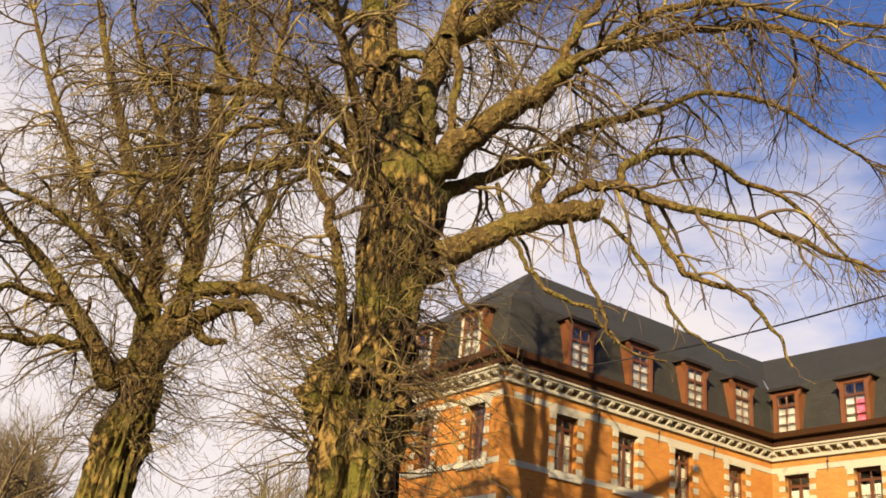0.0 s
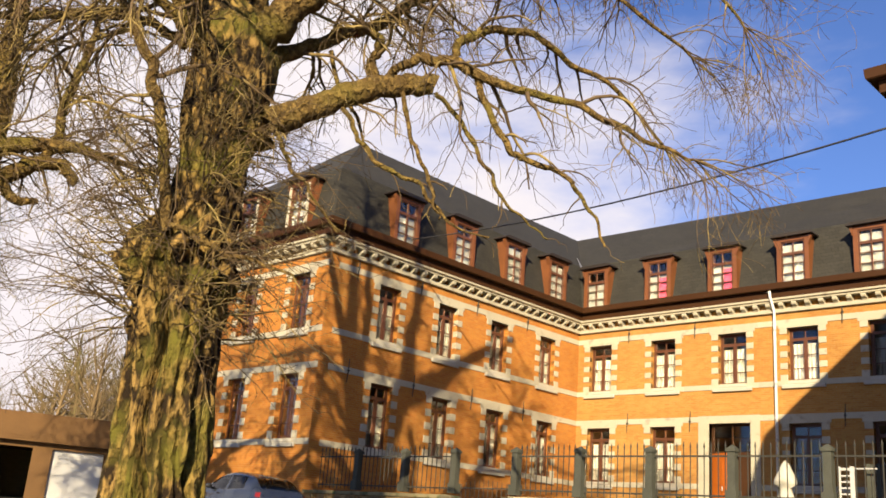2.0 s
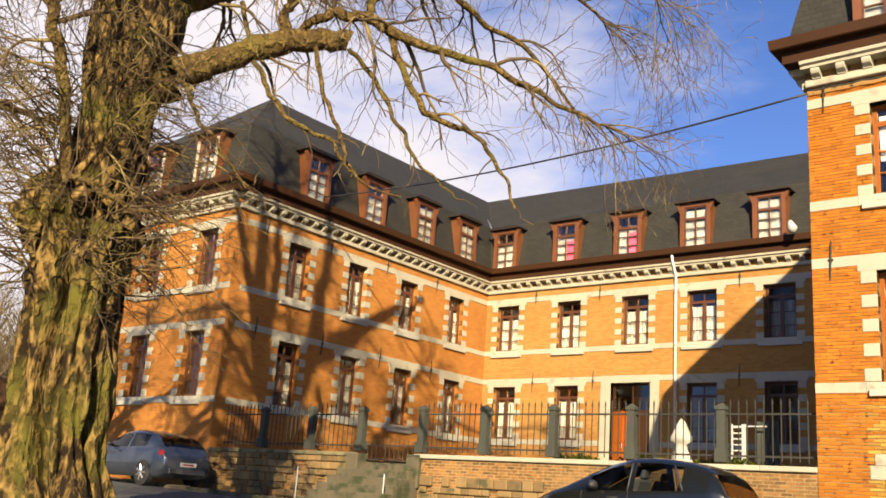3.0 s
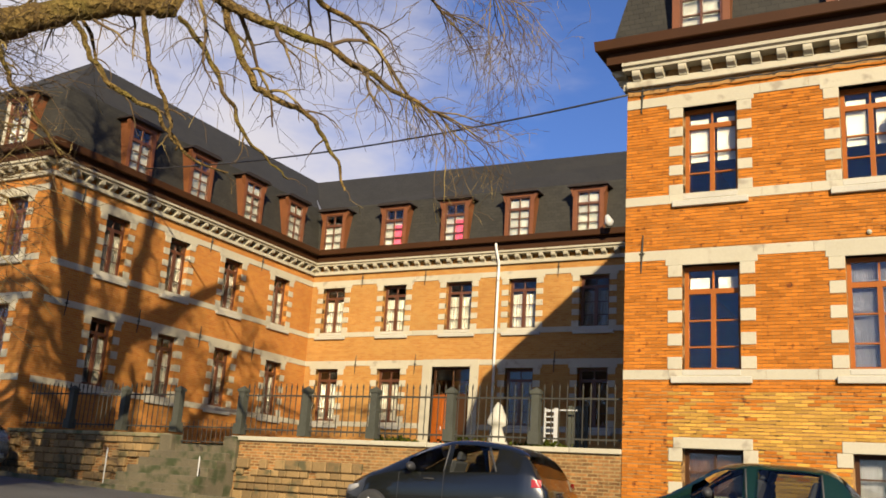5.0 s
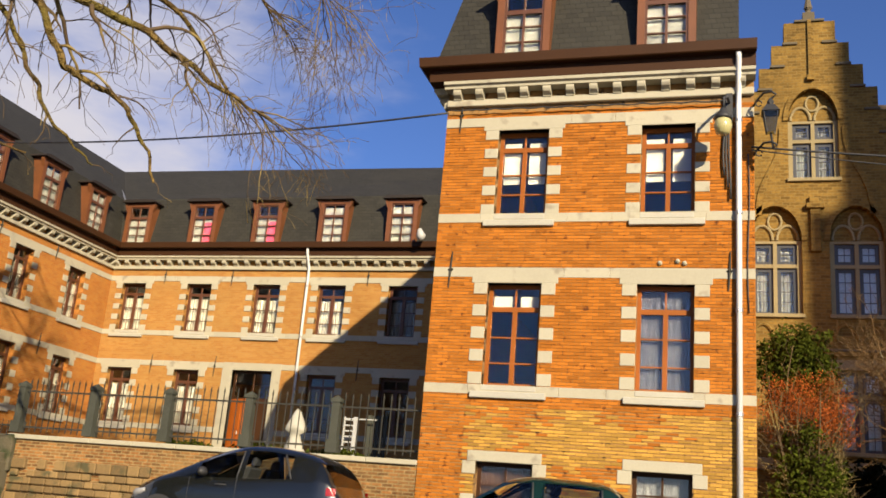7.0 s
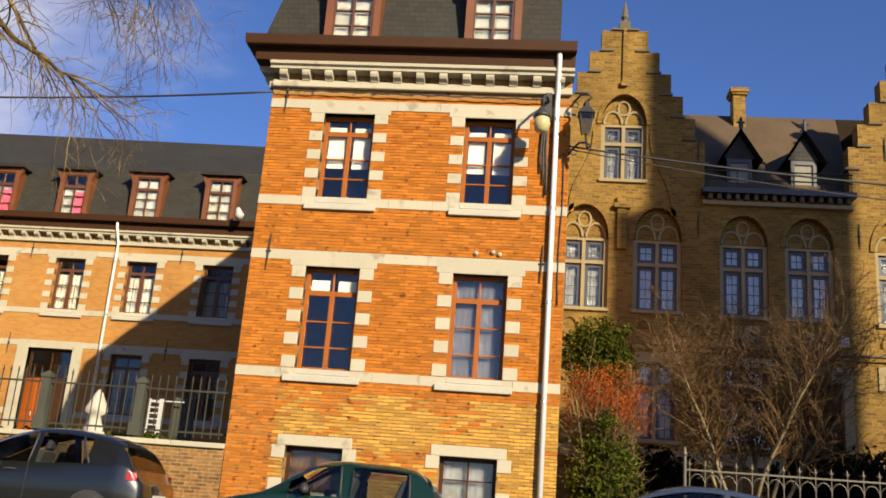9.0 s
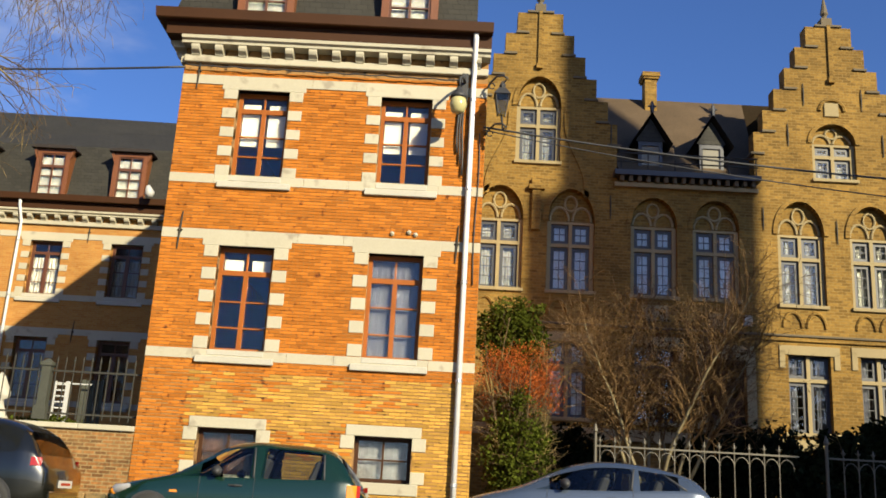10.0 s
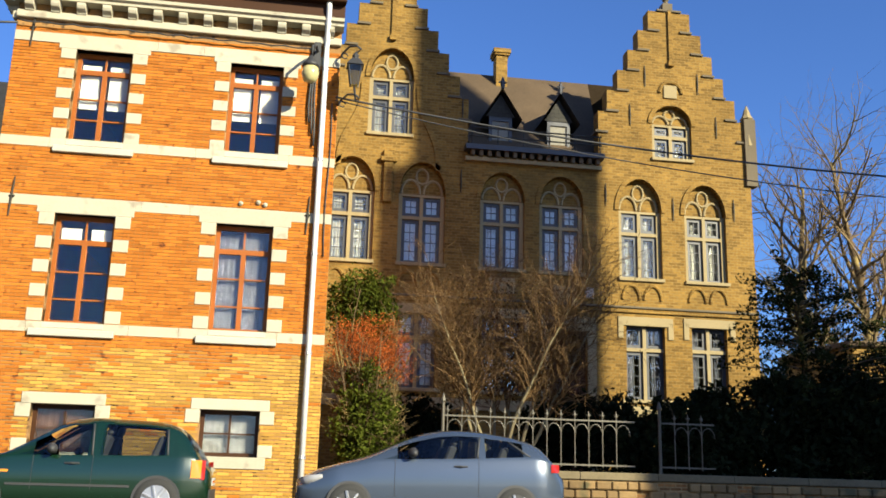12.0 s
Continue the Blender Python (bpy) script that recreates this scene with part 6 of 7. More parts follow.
# ---- parked cars ----
def curve_at(pts, x):
    """Smooth height along a side profile."""
    for (x0, z0), (x1, z1) in zip(pts, pts[1:]):
        if x <= x1:
            t = max(0.0, (x - x0) / (x1 - x0))
            return z0 + (z1 - z0) * t
    return pts[-1][1]


def smooth_at(pts, x, d=0.07):
    return sum(curve_at(pts, x + k * d) for k in (-2, -1, 0, 1, 2)) / 5


def thin_glass(name, tint):
    """A single sheet of tinted glass: clear through, with a sharp gloss."""
    m = bpy.data.materials.new(name)
    m.use_nodes = True
    n, l = m.node_tree.nodes, m.node_tree.links
    clear, gloss, mix, fres = n.new("ShaderNodeBsdfTransparent"), n.new("ShaderNodeBsdfGlossy"), n.new("ShaderNodeMixShader"), n.new("ShaderNodeFresnel")
    clear.inputs["Color"].default_value = (*tint, 1)
    gloss.inputs["Roughness"].default_value = 0.02
    fres.inputs["IOR"].default_value = 1.6
    l.new(fres.outputs[0], mix.inputs[0])
    l.new(clear.outputs[0], mix.inputs[1])
    l.new(gloss.outputs[0], mix.inputs[2])
    l.new(mix.outputs[0], n["Material Output"].inputs[0])
    return m


M_TYRE = material("black_rubber", (0.02, 0.02, 0.02), 0.85, vary=0.2, bump=0.2)
M_RIM = material("silver_wheel", (0.5, 0.5, 0.52), 0.35, metal=0.8, vary=0.1, bump=0.05)
M_TRIM = material("black_plastic", (0.025, 0.025, 0.027), 0.6, vary=0.2, bump=0.1)
M_CARGLASS = thin_glass("tinted_car_glass", (0.50, 0.54, 0.54))
M_REDLAMP = material("red_lamp_lens", (0.26, 0.014, 0.012), 0.15, vary=0.1, bump=0)
M_AMBER = material("amber_lamp_lens", (0.496, 0.186, 0.0124), 0.15, vary=0.1, bump=0)
M_CLEARLAMP = material("clear_lamp_lens", (0.25, 0.25, 0.26), 0.12, vary=0.1, bump=0)
M_SEAT = material("dark_seat_cloth", (0.0468, 0.0468, 0.0507), 0.9, vary=0.2)


def car(name, label, m, L, W, top, belt, paint, cabin, windows, wheels, amber=False, plate=True):
    """A hatchback, nose at x=0 and tail at x=L, y across, standing on z=0. cabin: where the screen meets bonnet, roof, tailgate.
    windows: side lights as (x at sill front, x at top front, x at top rear, x at sill rear)."""
    c = tagged(new(name), label, "car", group="parked cars")
    c.matrix_world = m
    hw = W / 2
    x_b, x_r0, x_r1, x_t = cabin
    N = 48
    def half_width(x):
        f = min(1.0, 0.72 + 0.28 * math.sqrt(max(0.0, min(1.0, x / 0.55))))
        r = min(1.0, 0.80 + 0.20 * math.sqrt(max(0.0, min(1.0, (L - x) / 0.4))))
        return hw * f * r
    def section(x):
        h, bz, tz = half_width(x), curve_at(belt, x), smooth_at(top, x)
        bz = min(bz, tz - 0.03)
        rise = tz - bz
        tuck = min(1.0, rise / 0.35)
        zb = 0.20 + 0.14 * max(0.0, 1 - x / 0.3) + 0.12 * max(0.0, 1 - (L - x) / 0.25)
        return [(h * 0.86, zb), (h * 0.965, zb + 0.05), (h, zb + 0.22), (h * 0.995, (zb + bz) / 2 + 0.1), (h * 0.975, bz - 0.05), (h * 0.945, bz),
                (h * (0.90 - 0.15 * tuck), tz - 0.07 * tuck - 0.012), (h * (0.80 - 0.14 * tuck), tz - 0.018 * tuck), (h * 0.45, tz + 0.012 * tuck), (0.0, tz + 0.018 * tuck)]
    xs = [L * (0.5 - 0.5 * math.cos(math.pi * i / N)) * 0.6 + L * i / N * 0.4 for i in range(N + 1)]
    bm = bmesh.new()
    rings = []
    for x in xs:
        s = section(x)
        ring = [bm.verts.new((x, -y, z)) for y, z in s] + [bm.verts.new((x, y, z)) for y, z in s[-2::-1]]
        rings.append(ring)
    # leave out the glazed stretches of the cabin sides, screens and tailgate
    nr = len(rings[0])
    for i in range(N):
        xm = (xs[i] + xs[i + 1]) / 2
        for k in range(nr - 1):
            kk = min(k, nr - 2 - k)
            if kk == 5 and any(min(a, b) < xm < max(d, e) and a + (b - a) * 0.42 < xm < e + (d - e) * 0.4 for a, b, d, e in windows):
                continue
            if kk in (7, 8) and (x_b + 0.06 < xm < x_r0 - 0.06 or x_r1 + 0.06 < xm < x_t - 0.05):
                continue
            bm.faces.new((rings[i][k], rings[i + 1][k], rings[i + 1][k + 1], rings[i][k + 1]))
    bm.faces.new(rings[0])
    bm.faces.new(rings[-1][::-1])
    for i in range(N):
        bm.faces.new((rings[i][0], rings[i][-1], rings[i + 1][-1], rings[i + 1][0]))
    body = part("body", bm, paint, c, smooth=True)
    def side_patch(nm, x0, x1, z0, z1, mat, parent, text, s, off=0.012, cols=8):
        """A thin shell that follows the body's side."""
        bm = bmesh.new()
        grid = []
        for i in range(cols + 1):
            x = x0 + (x1 - x0) * math.sin(math.pi / 2 * i / cols)
            S = section(x)
            col = []
            for j in range(5):
                z = z0 + (z1 - z0) * j / 4
                y = S[5][0]
                for (ya, za), (yb, zb) in zip(S[1:5], S[2:6]):
                    if za <= z <= zb:
                        y = ya + (yb - ya) * (z - za) / (zb - za)
                col.append(bm.verts.new((x + off * 0.5, s * (y + off), z)))
            grid.append(col)
        for a, b in zip(grid, grid[1:]):
            for j in range(4):
                bm.faces.new((a[j], b[j], b[j + 1], a[j + 1]))
        return part(nm, bm, mat, parent, text, smooth=True)
    # side lights, following the body's side
    for s in (-1, 1):
        for a, b, d, e in windows:
            bm = bmesh.new()
            cols = 10
            g = []
            for v in range(5):
                t = 0.02 + 0.96 * v / 4
                row = []
                for i in range(cols + 1):
                    x0, x1 = a + (b - a) * t, e + (d - e) * t
                    x = x0 + (x1 - x0) * i / cols
                    S = section(x)
                    y, z = S[5][0] + (S[6][0] - S[5][0]) * t, S[5][1] + (S[6][1] - S[5][1]) * t
                    row.append(bm.verts.new((x, s * (y + 0.004), z)))
                g.append(row)
            for r0, r1 in zip(g, g[1:]):
                for i in range(cols):
                    bm.faces.new((r0[i], r0[i + 1], r1[i + 1], r1[i]))
            part("side_window", bm, M_CARGLASS, c, "tinted side window", smooth=True).visible_shadow = False
            S0, S1 = section(e), section(d)
            bm = bmesh.new()
            add_tube(bm, [(e + (d - e) * f, s * (S0[5][0] + (S1[6][0] - S0[5][0]) * f - 0.006), S0[5][1] + (S1[6][1] - S0[5][1]) * f) for f in (0.0, 0.3, 0.7, 1.0)], [0.016] * 4, 8)
            part("pillar", bm, M_TRIM, c, smooth=True)
    for nm, xa, xb in (("windscreen", x_b, x_r0), ("rear_window", x_r1, x_t)):
        bm = bmesh.new()
        g = []
        for i in range(9):
            x = xa + 0.03 + (xb - xa - 0.06) * i / 8
            S = section(x)
            g.append([bm.verts.new((x, S[7][0] * f, S[9][1] + (S[7][1] - S[9][1]) * abs(f) ** 2 + 0.006)) for f in (-1, -0.6, -0.2, 0.2, 0.6, 1)])
        for r0, r1 in zip(g, g[1:]):
            for i in range(5):
                bm.faces.new((r0[i], r0[i + 1], r1[i + 1], r1[i]))
        part(nm, bm, M_CARGLASS, c, "tinted glass", smooth=True).visible_shadow = False
    # cabin floor, seats
    bm = bmesh.new()
    add_box(bm, x_b + 0.1, x_t - 0.1, -hw * 0.85, hw * 0.85, 0.45, 0.62)
    part("cabin_floor", bm, M_SEAT, c)
    for x in (x_b + 0.95, x_b + 1.75):
        for y in (-0.36, 0.36):
            bm = bmesh.new()
            add_prism(bm, [(x, 0.6), (x + 0.16, 0.6), (x + 0.36, 1.18), (x + 0.24, 1.2)], y - 0.23, y + 0.23)
            add_prism(bm, [(x + 0.27, 1.19), (x + 0.36, 1.19), (x + 0.40, 1.34), (x + 0.32, 1.35)], y - 0.12, y + 0.12)
            part("seat", bm, M_SEAT, c, bevel=0.03)
    # wheels in dark arches
    for x in wheels:
        for s in (-1, 1):
            y = s * (half_width(x) + 0.004)
            bm = bmesh.new()
            n = 24
            add_tube(bm, [(x, y - s * 0.16, 0.31), (x, y + s * 0.004, 0.31)], [0.335, 0.335], n)
            part("wheel_arch", bm, M_TRIM, c)
            bm = bmesh.new()
            prof = [(-0.17, 0.27), (-0.16, 0.30), (-0.02, 0.305), (0.02, 0.29), (0.025, 0.22)]
            add_tube(bm, [(x, y + s * p, 0.31) for p, r in prof], [r for p, r in prof], n)
            wheel = part("wheel", bm, M_TYRE, c, "black tyre", smooth=True)
            bm = bmesh.new()
            add_tube(bm, [(x, y + s * 0.022, 0.31), (x, y + s * 0.030, 0.31)], [0.205, 0.195], n)
            part("rim", bm, M_RIM if amber else M_TRIM, wheel)
            for k in range(7):
                a = 2 * math.pi * k / 7
                bm = bmesh.new()
                add_tube(bm, [(x + 0.03 * math.cos(a), y + s * 0.034, 0.31 + 0.03 * math.sin(a)), (x + 0.2 * math.cos(a), y + s * 0.034, 0.31 + 0.2 * math.sin(a))], [0.028, 0.022], 6)
                part("spoke", bm, M_RIM, wheel)
    # lamps
    for s in (-1, 1):
        S = section(0.14)
        bm = bmesh.new()
        add_tube(bm, [(0.06, s * half_width(0.06) * 0.78, 0.60), (0.16, s * half_width(0.16) * 0.93, 0.64), (0.36, s * half_width(0.36) * 0.985, 0.70)], [0.07, 0.075, 0.03], 8)
        part("headlamp", bm, M_CLEARLAMP, c, "clear headlamp", smooth=True)
        xr = L - 0.06
        z0 = curve_at(belt, xr) - 0.04
        if amber:
            lamp = side_patch("tail_lamp", L - 0.11, L - 0.06, z0 - 0.27, z0, M_REDLAMP, c, "red tail lamp", s)
            side_patch("indicator", L - 0.25, L - 0.11, z0 - 0.25, z0, M_AMBER, lamp, "amber indicator lens", s)
            side_patch("side_moulding", wheels[0] + 0.36, wheels[1] - 0.37, 0.47, 0.50, M_TRIM, c, "black side moulding", s)
            side_patch("side_repeater", wheels[0] + 0.27, wheels[0] + 0.38, 0.64, 0.675, M_AMBER, c, "small amber side repeater", s)
        else:
            side_patch("tail_lamp", L - 0.24, L - 0.10, z0 - 0.13, z0 - 0.01, M_REDLAMP, c, "red tail lamp", s)
        if amber:
            bm = bmesh.new()
            add_tube(bm, [(0.07, s * half_width(0.07) * 0.9, 0.60), (0.15, s * half_width(0.15) * 0.965, 0.62)], [0.06, 0.055], 8)
            part("indicator", bm, M_AMBER, c, "amber front indicator", smooth=True)
        # mirror, handle, sill strip
        bm = bmesh.new()
        xm = x_b + 0.62
        S = section(xm)
        add_tube(bm, [(xm, s * (S[5][0] - 0.01), S[5][1] + 0.04), (xm - 0.02, s * (S[5][0] + 0.05), S[5][1] + 0.08), (xm - 0.02, s * (S[5][0] + 0.11), S[5][1] + 0.09), (xm, s * (S[5][0] + 0.2), S[5][1] + 0.07)], [0.03, 0.07, 0.075, 0.03], 8)
        part("door_mirror", bm, M_TRIM, c, "dark door mirror", smooth=True)
        bm = bmesh.new()
        xh = windows[0][3] - 0.25
        S = section(xh)
        add_tube(bm, [(xh - 0.1, s * (S[4][0] + 0.005), S[4][1] - 0.06), (xh, s * (S[4][0] + 0.03), S[4][1] - 0.06), (xh + 0.1, s * (S[4][0] + 0.005), S[4][1] - 0.06)], [0.012, 0.016, 0.012], 6)
        part("door_handle", bm, M_TRIM, c)
        for xd in (x_b + 0.35, windows[0][3] + 0.02):
            bm = bmesh.new()
            pts = [section(xd)[k] for k in (2, 3, 4, 5)]
            add_tube(bm, [(xd, s * (y + 0.0005), z) for y, z in pts], [0.004] * 4, 4)
            part("door_seam", bm, M_TRIM, c)
    for xe, sg in ((-0.015, 1), (L - 0.06, -1)):
        bm = bmesh.new()
        add_box(bm, xe, xe + 0.075, -hw * 0.70, hw * 0.70, 0.30, 0.48)
        part("bumper", bm, M_TRIM if amber else paint, c, bevel=0.03)
    if plate:
        bm = bmesh.new()
        add_box(bm, L + 0.012, L + 0.022, -0.26, 0.26, 0.52, 0.63)
        part("number_plate", bm, M_WHITE, c, "blank white plate with a dark bar")
        bm = bmesh.new()
        add_box(bm, L + 0.022, L + 0.026, -0.18, 0.18, 0.555, 0.595)
        part("plate_bar", bm, M_REDLAMP, c)
    return c


def paint(name, color, metal):
    m = material(name, color, 0.26, metal=metal, vary=0.05, scale=3, fine=120, bump=0.0, coat=1.0)
    return m


P_GREEN = paint("dark_green_paint", (0.004, 0.019, 0.0085), 0.15)
P_BLUEGREY = paint("silver_blue_paint", (0.046, 0.062, 0.094), 0.3)
P_ANTHRA = paint("anthracite_paint", (0.006, 0.0066, 0.0048), 0.0)
P_STEEL = paint("steel_blue_paint", (0.05, 0.06, 0.08), 0.35)
car("car", "dark green three-door hatchback parked before the brick pavilion", pose(-4.88, 14.95, ground_z(-3, 14.9)), 3.74, 1.65,
    [(0, 0.62), (0.12, 0.72), (0.6, 0.82), (1.02, 0.92), (1.72, 1.37), (2.1, 1.42), (2.9, 1.40), (3.28, 1.34), (3.58, 0.95), (3.74, 0.66)],
    [(0, 0.60), (0.6, 0.79), (1.0, 0.87), (2.4, 0.90), (3.5, 0.93), (3.74, 0.9)], P_GREEN, (1.02, 1.72, 3.26, 3.58),
    [(1.14, 1.72, 2.10, 2.14), (2.24, 2.26, 3.12, 3.16)], (0.68, 3.05), amber=True)
car("car", "silver-blue three-door hatchback parked by the garden wall", pose(0.10, 15.0, ground_z(2, 14.9)), 3.98, 1.71,
    [(0, 0.60), (0.15, 0.74), (0.5, 0.87), (1.02, 1.00), (1.65, 1.30), (2.1, 1.41), (2.55, 1.42), (3.1, 1.36), (3.55, 1.26), (3.80, 1.00), (3.98, 0.66)],
    [(0, 0.58), (0.5, 0.82), (1.1, 0.96), (2.4, 1.00), (3.5, 1.06), (3.98, 1.0)], P_BLUEGREY, (1.05, 1.80, 3.55, 3.86),
    [(1.22, 1.84, 2.68, 2.62), (2.74, 2.78, 3.10, 3.42)], (0.75, 3.2))
car("car", "anthracite five-door hatchback with an arched roof", pose(-9.56, 14.95, ground_z(-7.6, 14.9)), 3.80, 1.66,
    [(0, 0.62), (0.15, 0.80), (0.5, 0.93), (0.85, 1.05), (1.5, 1.38), (2.0, 1.52), (2.5, 1.53), (3.1, 1.45), (3.42, 1.33), (3.66, 0.98), (3.80, 0.70)],
    [(0, 0.60), (0.5, 0.85), (0.9, 0.95), (2.4, 1.0), (3.4, 1.05), (3.80, 0.98)], P_ANTHRA, (0.82, 1.55, 3.36, 3.68),
    [(1.02, 1.62, 2.02, 2.00), (2.12, 2.14, 2.75, 2.95)], (0.68, 3.05))
car("car", "steel-blue five-door hatchback parked before the west wing", pose(-26.05, 16.3, ground_z(-24, 16.3)), 4.15, 1.74,
    [(0, 0.62), (0.15, 0.74), (0.7, 0.88), (1.15, 0.98), (1.9, 1.38), (2.4, 1.46), (3.0, 1.44), (3.55, 1.34), (3.98, 0.98), (4.15, 0.70)],
    [(0, 0.58), (0.6, 0.80), (1.2, 0.94), (2.6, 0.97), (3.7, 1.02), (4.15, 0.95)], P_STEEL, (1.12, 1.92, 3.50, 3.95),
    [(1.36, 2.0, 2.46, 2.42), (2.54, 2.56, 3.15, 3.32)], (0.82, 3.35))

# ---- lamps, cables and small things ----
def wire(name, label, pts, r=0.014):
    bm = bmesh.new()
    add_tube(bm, [Vector(p) for p in pts], [r] * len(pts), 6)
    return tagged(part(name, bm, M_TRIM, smooth=True), label, "cable")


def sagging(a, b, sag, n=24):
    return [Vector(a).lerp(Vector(b), i / n) - Vector((0, 0, 4 * sag * (i / n) * (1 - i / n))) for i in range(n + 1)]


wire("overhead_cable", "black overhead cable from the pavilion to the west wing eaves", sagging((-5.72, 17.86, 9.98), (-22.55, 20.76, 11.19), 0.31), 0.022)
wire("wall_cable", "black cable clipped along the pavilion under its cornice", [(-5.72 + 5.8 * i / 40, 17.88, 10.06 - 0.03 * abs(math.sin(i * 0.9)) - 0.0012 * i) for i in range(41)], 0.016)
wire("overhead_cable", "black overhead cable crossing before the stepped-gable house", sagging((0.42, 17.75, 8.95), (14.0, 17.0, 7.95), 0.25), 0.02)
wire("overhead_cable", "thin lower overhead cable across the garden front", sagging((0.42, 17.78, 8.9), (14.0, 17.0, 7.45), 0.30), 0.012)

for k, dx in enumerate((-0.10, -0.05, 0.0)):
    wire("wall_cable", "black cable dropping beside the rainwater pipe", [(0.02 + dx + 0.02 * math.sin(i * 0.8 + k), 17.93, 10.05 - i * (0.20 + 0.03 * k)) for i in range(9)], 0.02)
wire("wall_cable", "thin dark cable running down the corner brickwork", [(0.36 + 0.02 * math.sin(i * 0.7), 17.965, 8.9 - i * 0.35) for i in range(10)], 0.012)
M_LAMPGLASS = material("yellowed_lamp_glass", (0.42, 0.38, 0.18), 0.2, vary=0.15, bump=0.02)
lamp = thing("street_lamp", "round yellowed street lamp on a wall bracket", "lamp")
bm = bmesh.new()
add_tube(bm, [(-0.10, 17.30, 9.02), (-0.10, 17.30, 9.06), (-0.10, 17.30, 9.20), (-0.10, 17.30, 9.32), (-0.10, 17.30, 9.36)], [0.06, 0.13, 0.17, 0.15, 0.10], 14)
part("globe", bm, M_LAMPGLASS, lamp, "yellowed glass bowl", smooth=True)
bm = bmesh.new()
add_tube(bm, [(-0.10, 17.30, 9.34), (-0.10, 17.30, 9.40), (-0.10, 17.30, 9.47), (-0.10, 17.30, 9.58)], [0.17, 0.16, 0.09, 0.04], 14)
part("hood", bm, M_TRIM, lamp, "dark metal hood", smooth=True)
bm = bmesh.new()
add_tube(bm, [(-0.10, 17.30, 9.55), (-0.08, 17.32, 9.80), (-0.02, 17.55, 9.92), (0.02, 17.95, 9.95)], [0.03] * 4, 8)
part("bracket", bm, M_TRIM, lamp, smooth=True)
bm = bmesh.new()
add_box(bm, -0.06, 0.08, 17.86, 17.99, 9.55, 10.15)
part("backplate", bm, M_TRIM, lamp, bevel=0.01)

lantern = thing("wall_lantern", "dark four-sided lantern on a scrolled corner bracket", "lamp")
LX, LY = 0.76, 17.5
bm = bmesh.new()
for sx in (-1, 1):
    for sy in (-1, 1):
        add_tube(bm, [(LX + sx * 0.075, LY + sy * 0.075, 9.12), (LX + sx * 0.13, LY + sy * 0.13, 9.52)], [0.013, 0.013], 5)
part("cage", bm, M_TRIM, lantern)
bm = bmesh.new()
low4 = [bm.verts.new((LX + sx * 0.165, LY + sy * 0.165, 9.52)) for sx, sy in ((-1, -1), (1, -1), (1, 1), (-1, 1))]
top4 = [bm.verts.new((LX + sx * 0.07, LY + sy * 0.07, 9.68)) for sx, sy in ((-1, -1), (1, -1), (1, 1), (-1, 1))]
for k in range(4):
    bm.faces.new((low4[k], low4[(k + 1) % 4], top4[(k + 1) % 4], top4[k]))
bm.faces.new(top4)
bm.faces.new(low4[::-1])
add_tube(bm, [(LX, LY, 9.68), (LX, LY, 9.75), (LX, LY, 9.83)], [0.05, 0.07, 0.02], 8)
part("hood", bm, M_TRIM, lantern)
bm = bmesh.new()
low4 = [bm.verts.new((LX + sx * 0.07, LY + sy * 0.07, 9.12)) for sx, sy in ((-1, -1), (1, -1), (1, 1), (-1, 1))]
top4 = [bm.verts.new((LX + sx * 0.12, LY + sy * 0.12, 9.515)) for sx, sy in ((-1, -1), (1, -1), (1, 1), (-1, 1))]
for k in range(4):
    bm.faces.new((low4[k], low4[(k + 1) % 4], top4[(k + 1) % 4], top4[k]))
bm.faces.new(low4[::-1])
part("pane", bm, M_CARGLASS, lantern)
for zb, nm in ((9.95, "top_scroll"), (8.92, "bracket")):
    bm = bmesh.new()
    add_tube(bm, [(0.47, 18.0, zb - 0.04), (0.52, 17.85, zb), (0.64, 17.62, zb + 0.05), (0.78, 17.5, zb + 0.02), (0.86, 17.46, zb - 0.06), (0.80, 17.5, zb - 0.11), (LX, LY, zb - 0.13 if zb > 9.5 else 9.12)], [0.022] * 7, 6)
    add_tube(bm, [(0.56 + 0.06 * math.cos(k * 0.8), 17.76, zb - 0.10 + 0.06 * math.sin(k * 0.8)) for k in range(8)], [0.014] * 8, 5)
    part(nm, bm, M_TRIM, lantern, smooth=True)

siren = thing("wall_siren", "small pale weathered alarm fittings on the brick", "fitting")
for x, z in ((-1.26, 6.7), (-0.93, 6.74), (-0.80, 6.70)):
    bm = bmesh.new()
    add_tube(bm, [(x, 18.0, z), (x, 17.95, z), (x, 17.93, z - 0.01)], [0.045, 0.045, 0.02], 8)
    part("fitting", bm, M_STONE, siren)
hydrant = thing("roof_dish", "small white dish at the back wing gutter", "dish")
bm = bmesh.new()
add_tube(bm, [(-10.35, 30.45, 11.05), (-10.36, 30.42, 11.2), (-10.42, 30.35, 11.45)], [0.10, 0.17, 0.06], 10)
part("dish", bm, M_WHITE, hydrant, smooth=True)

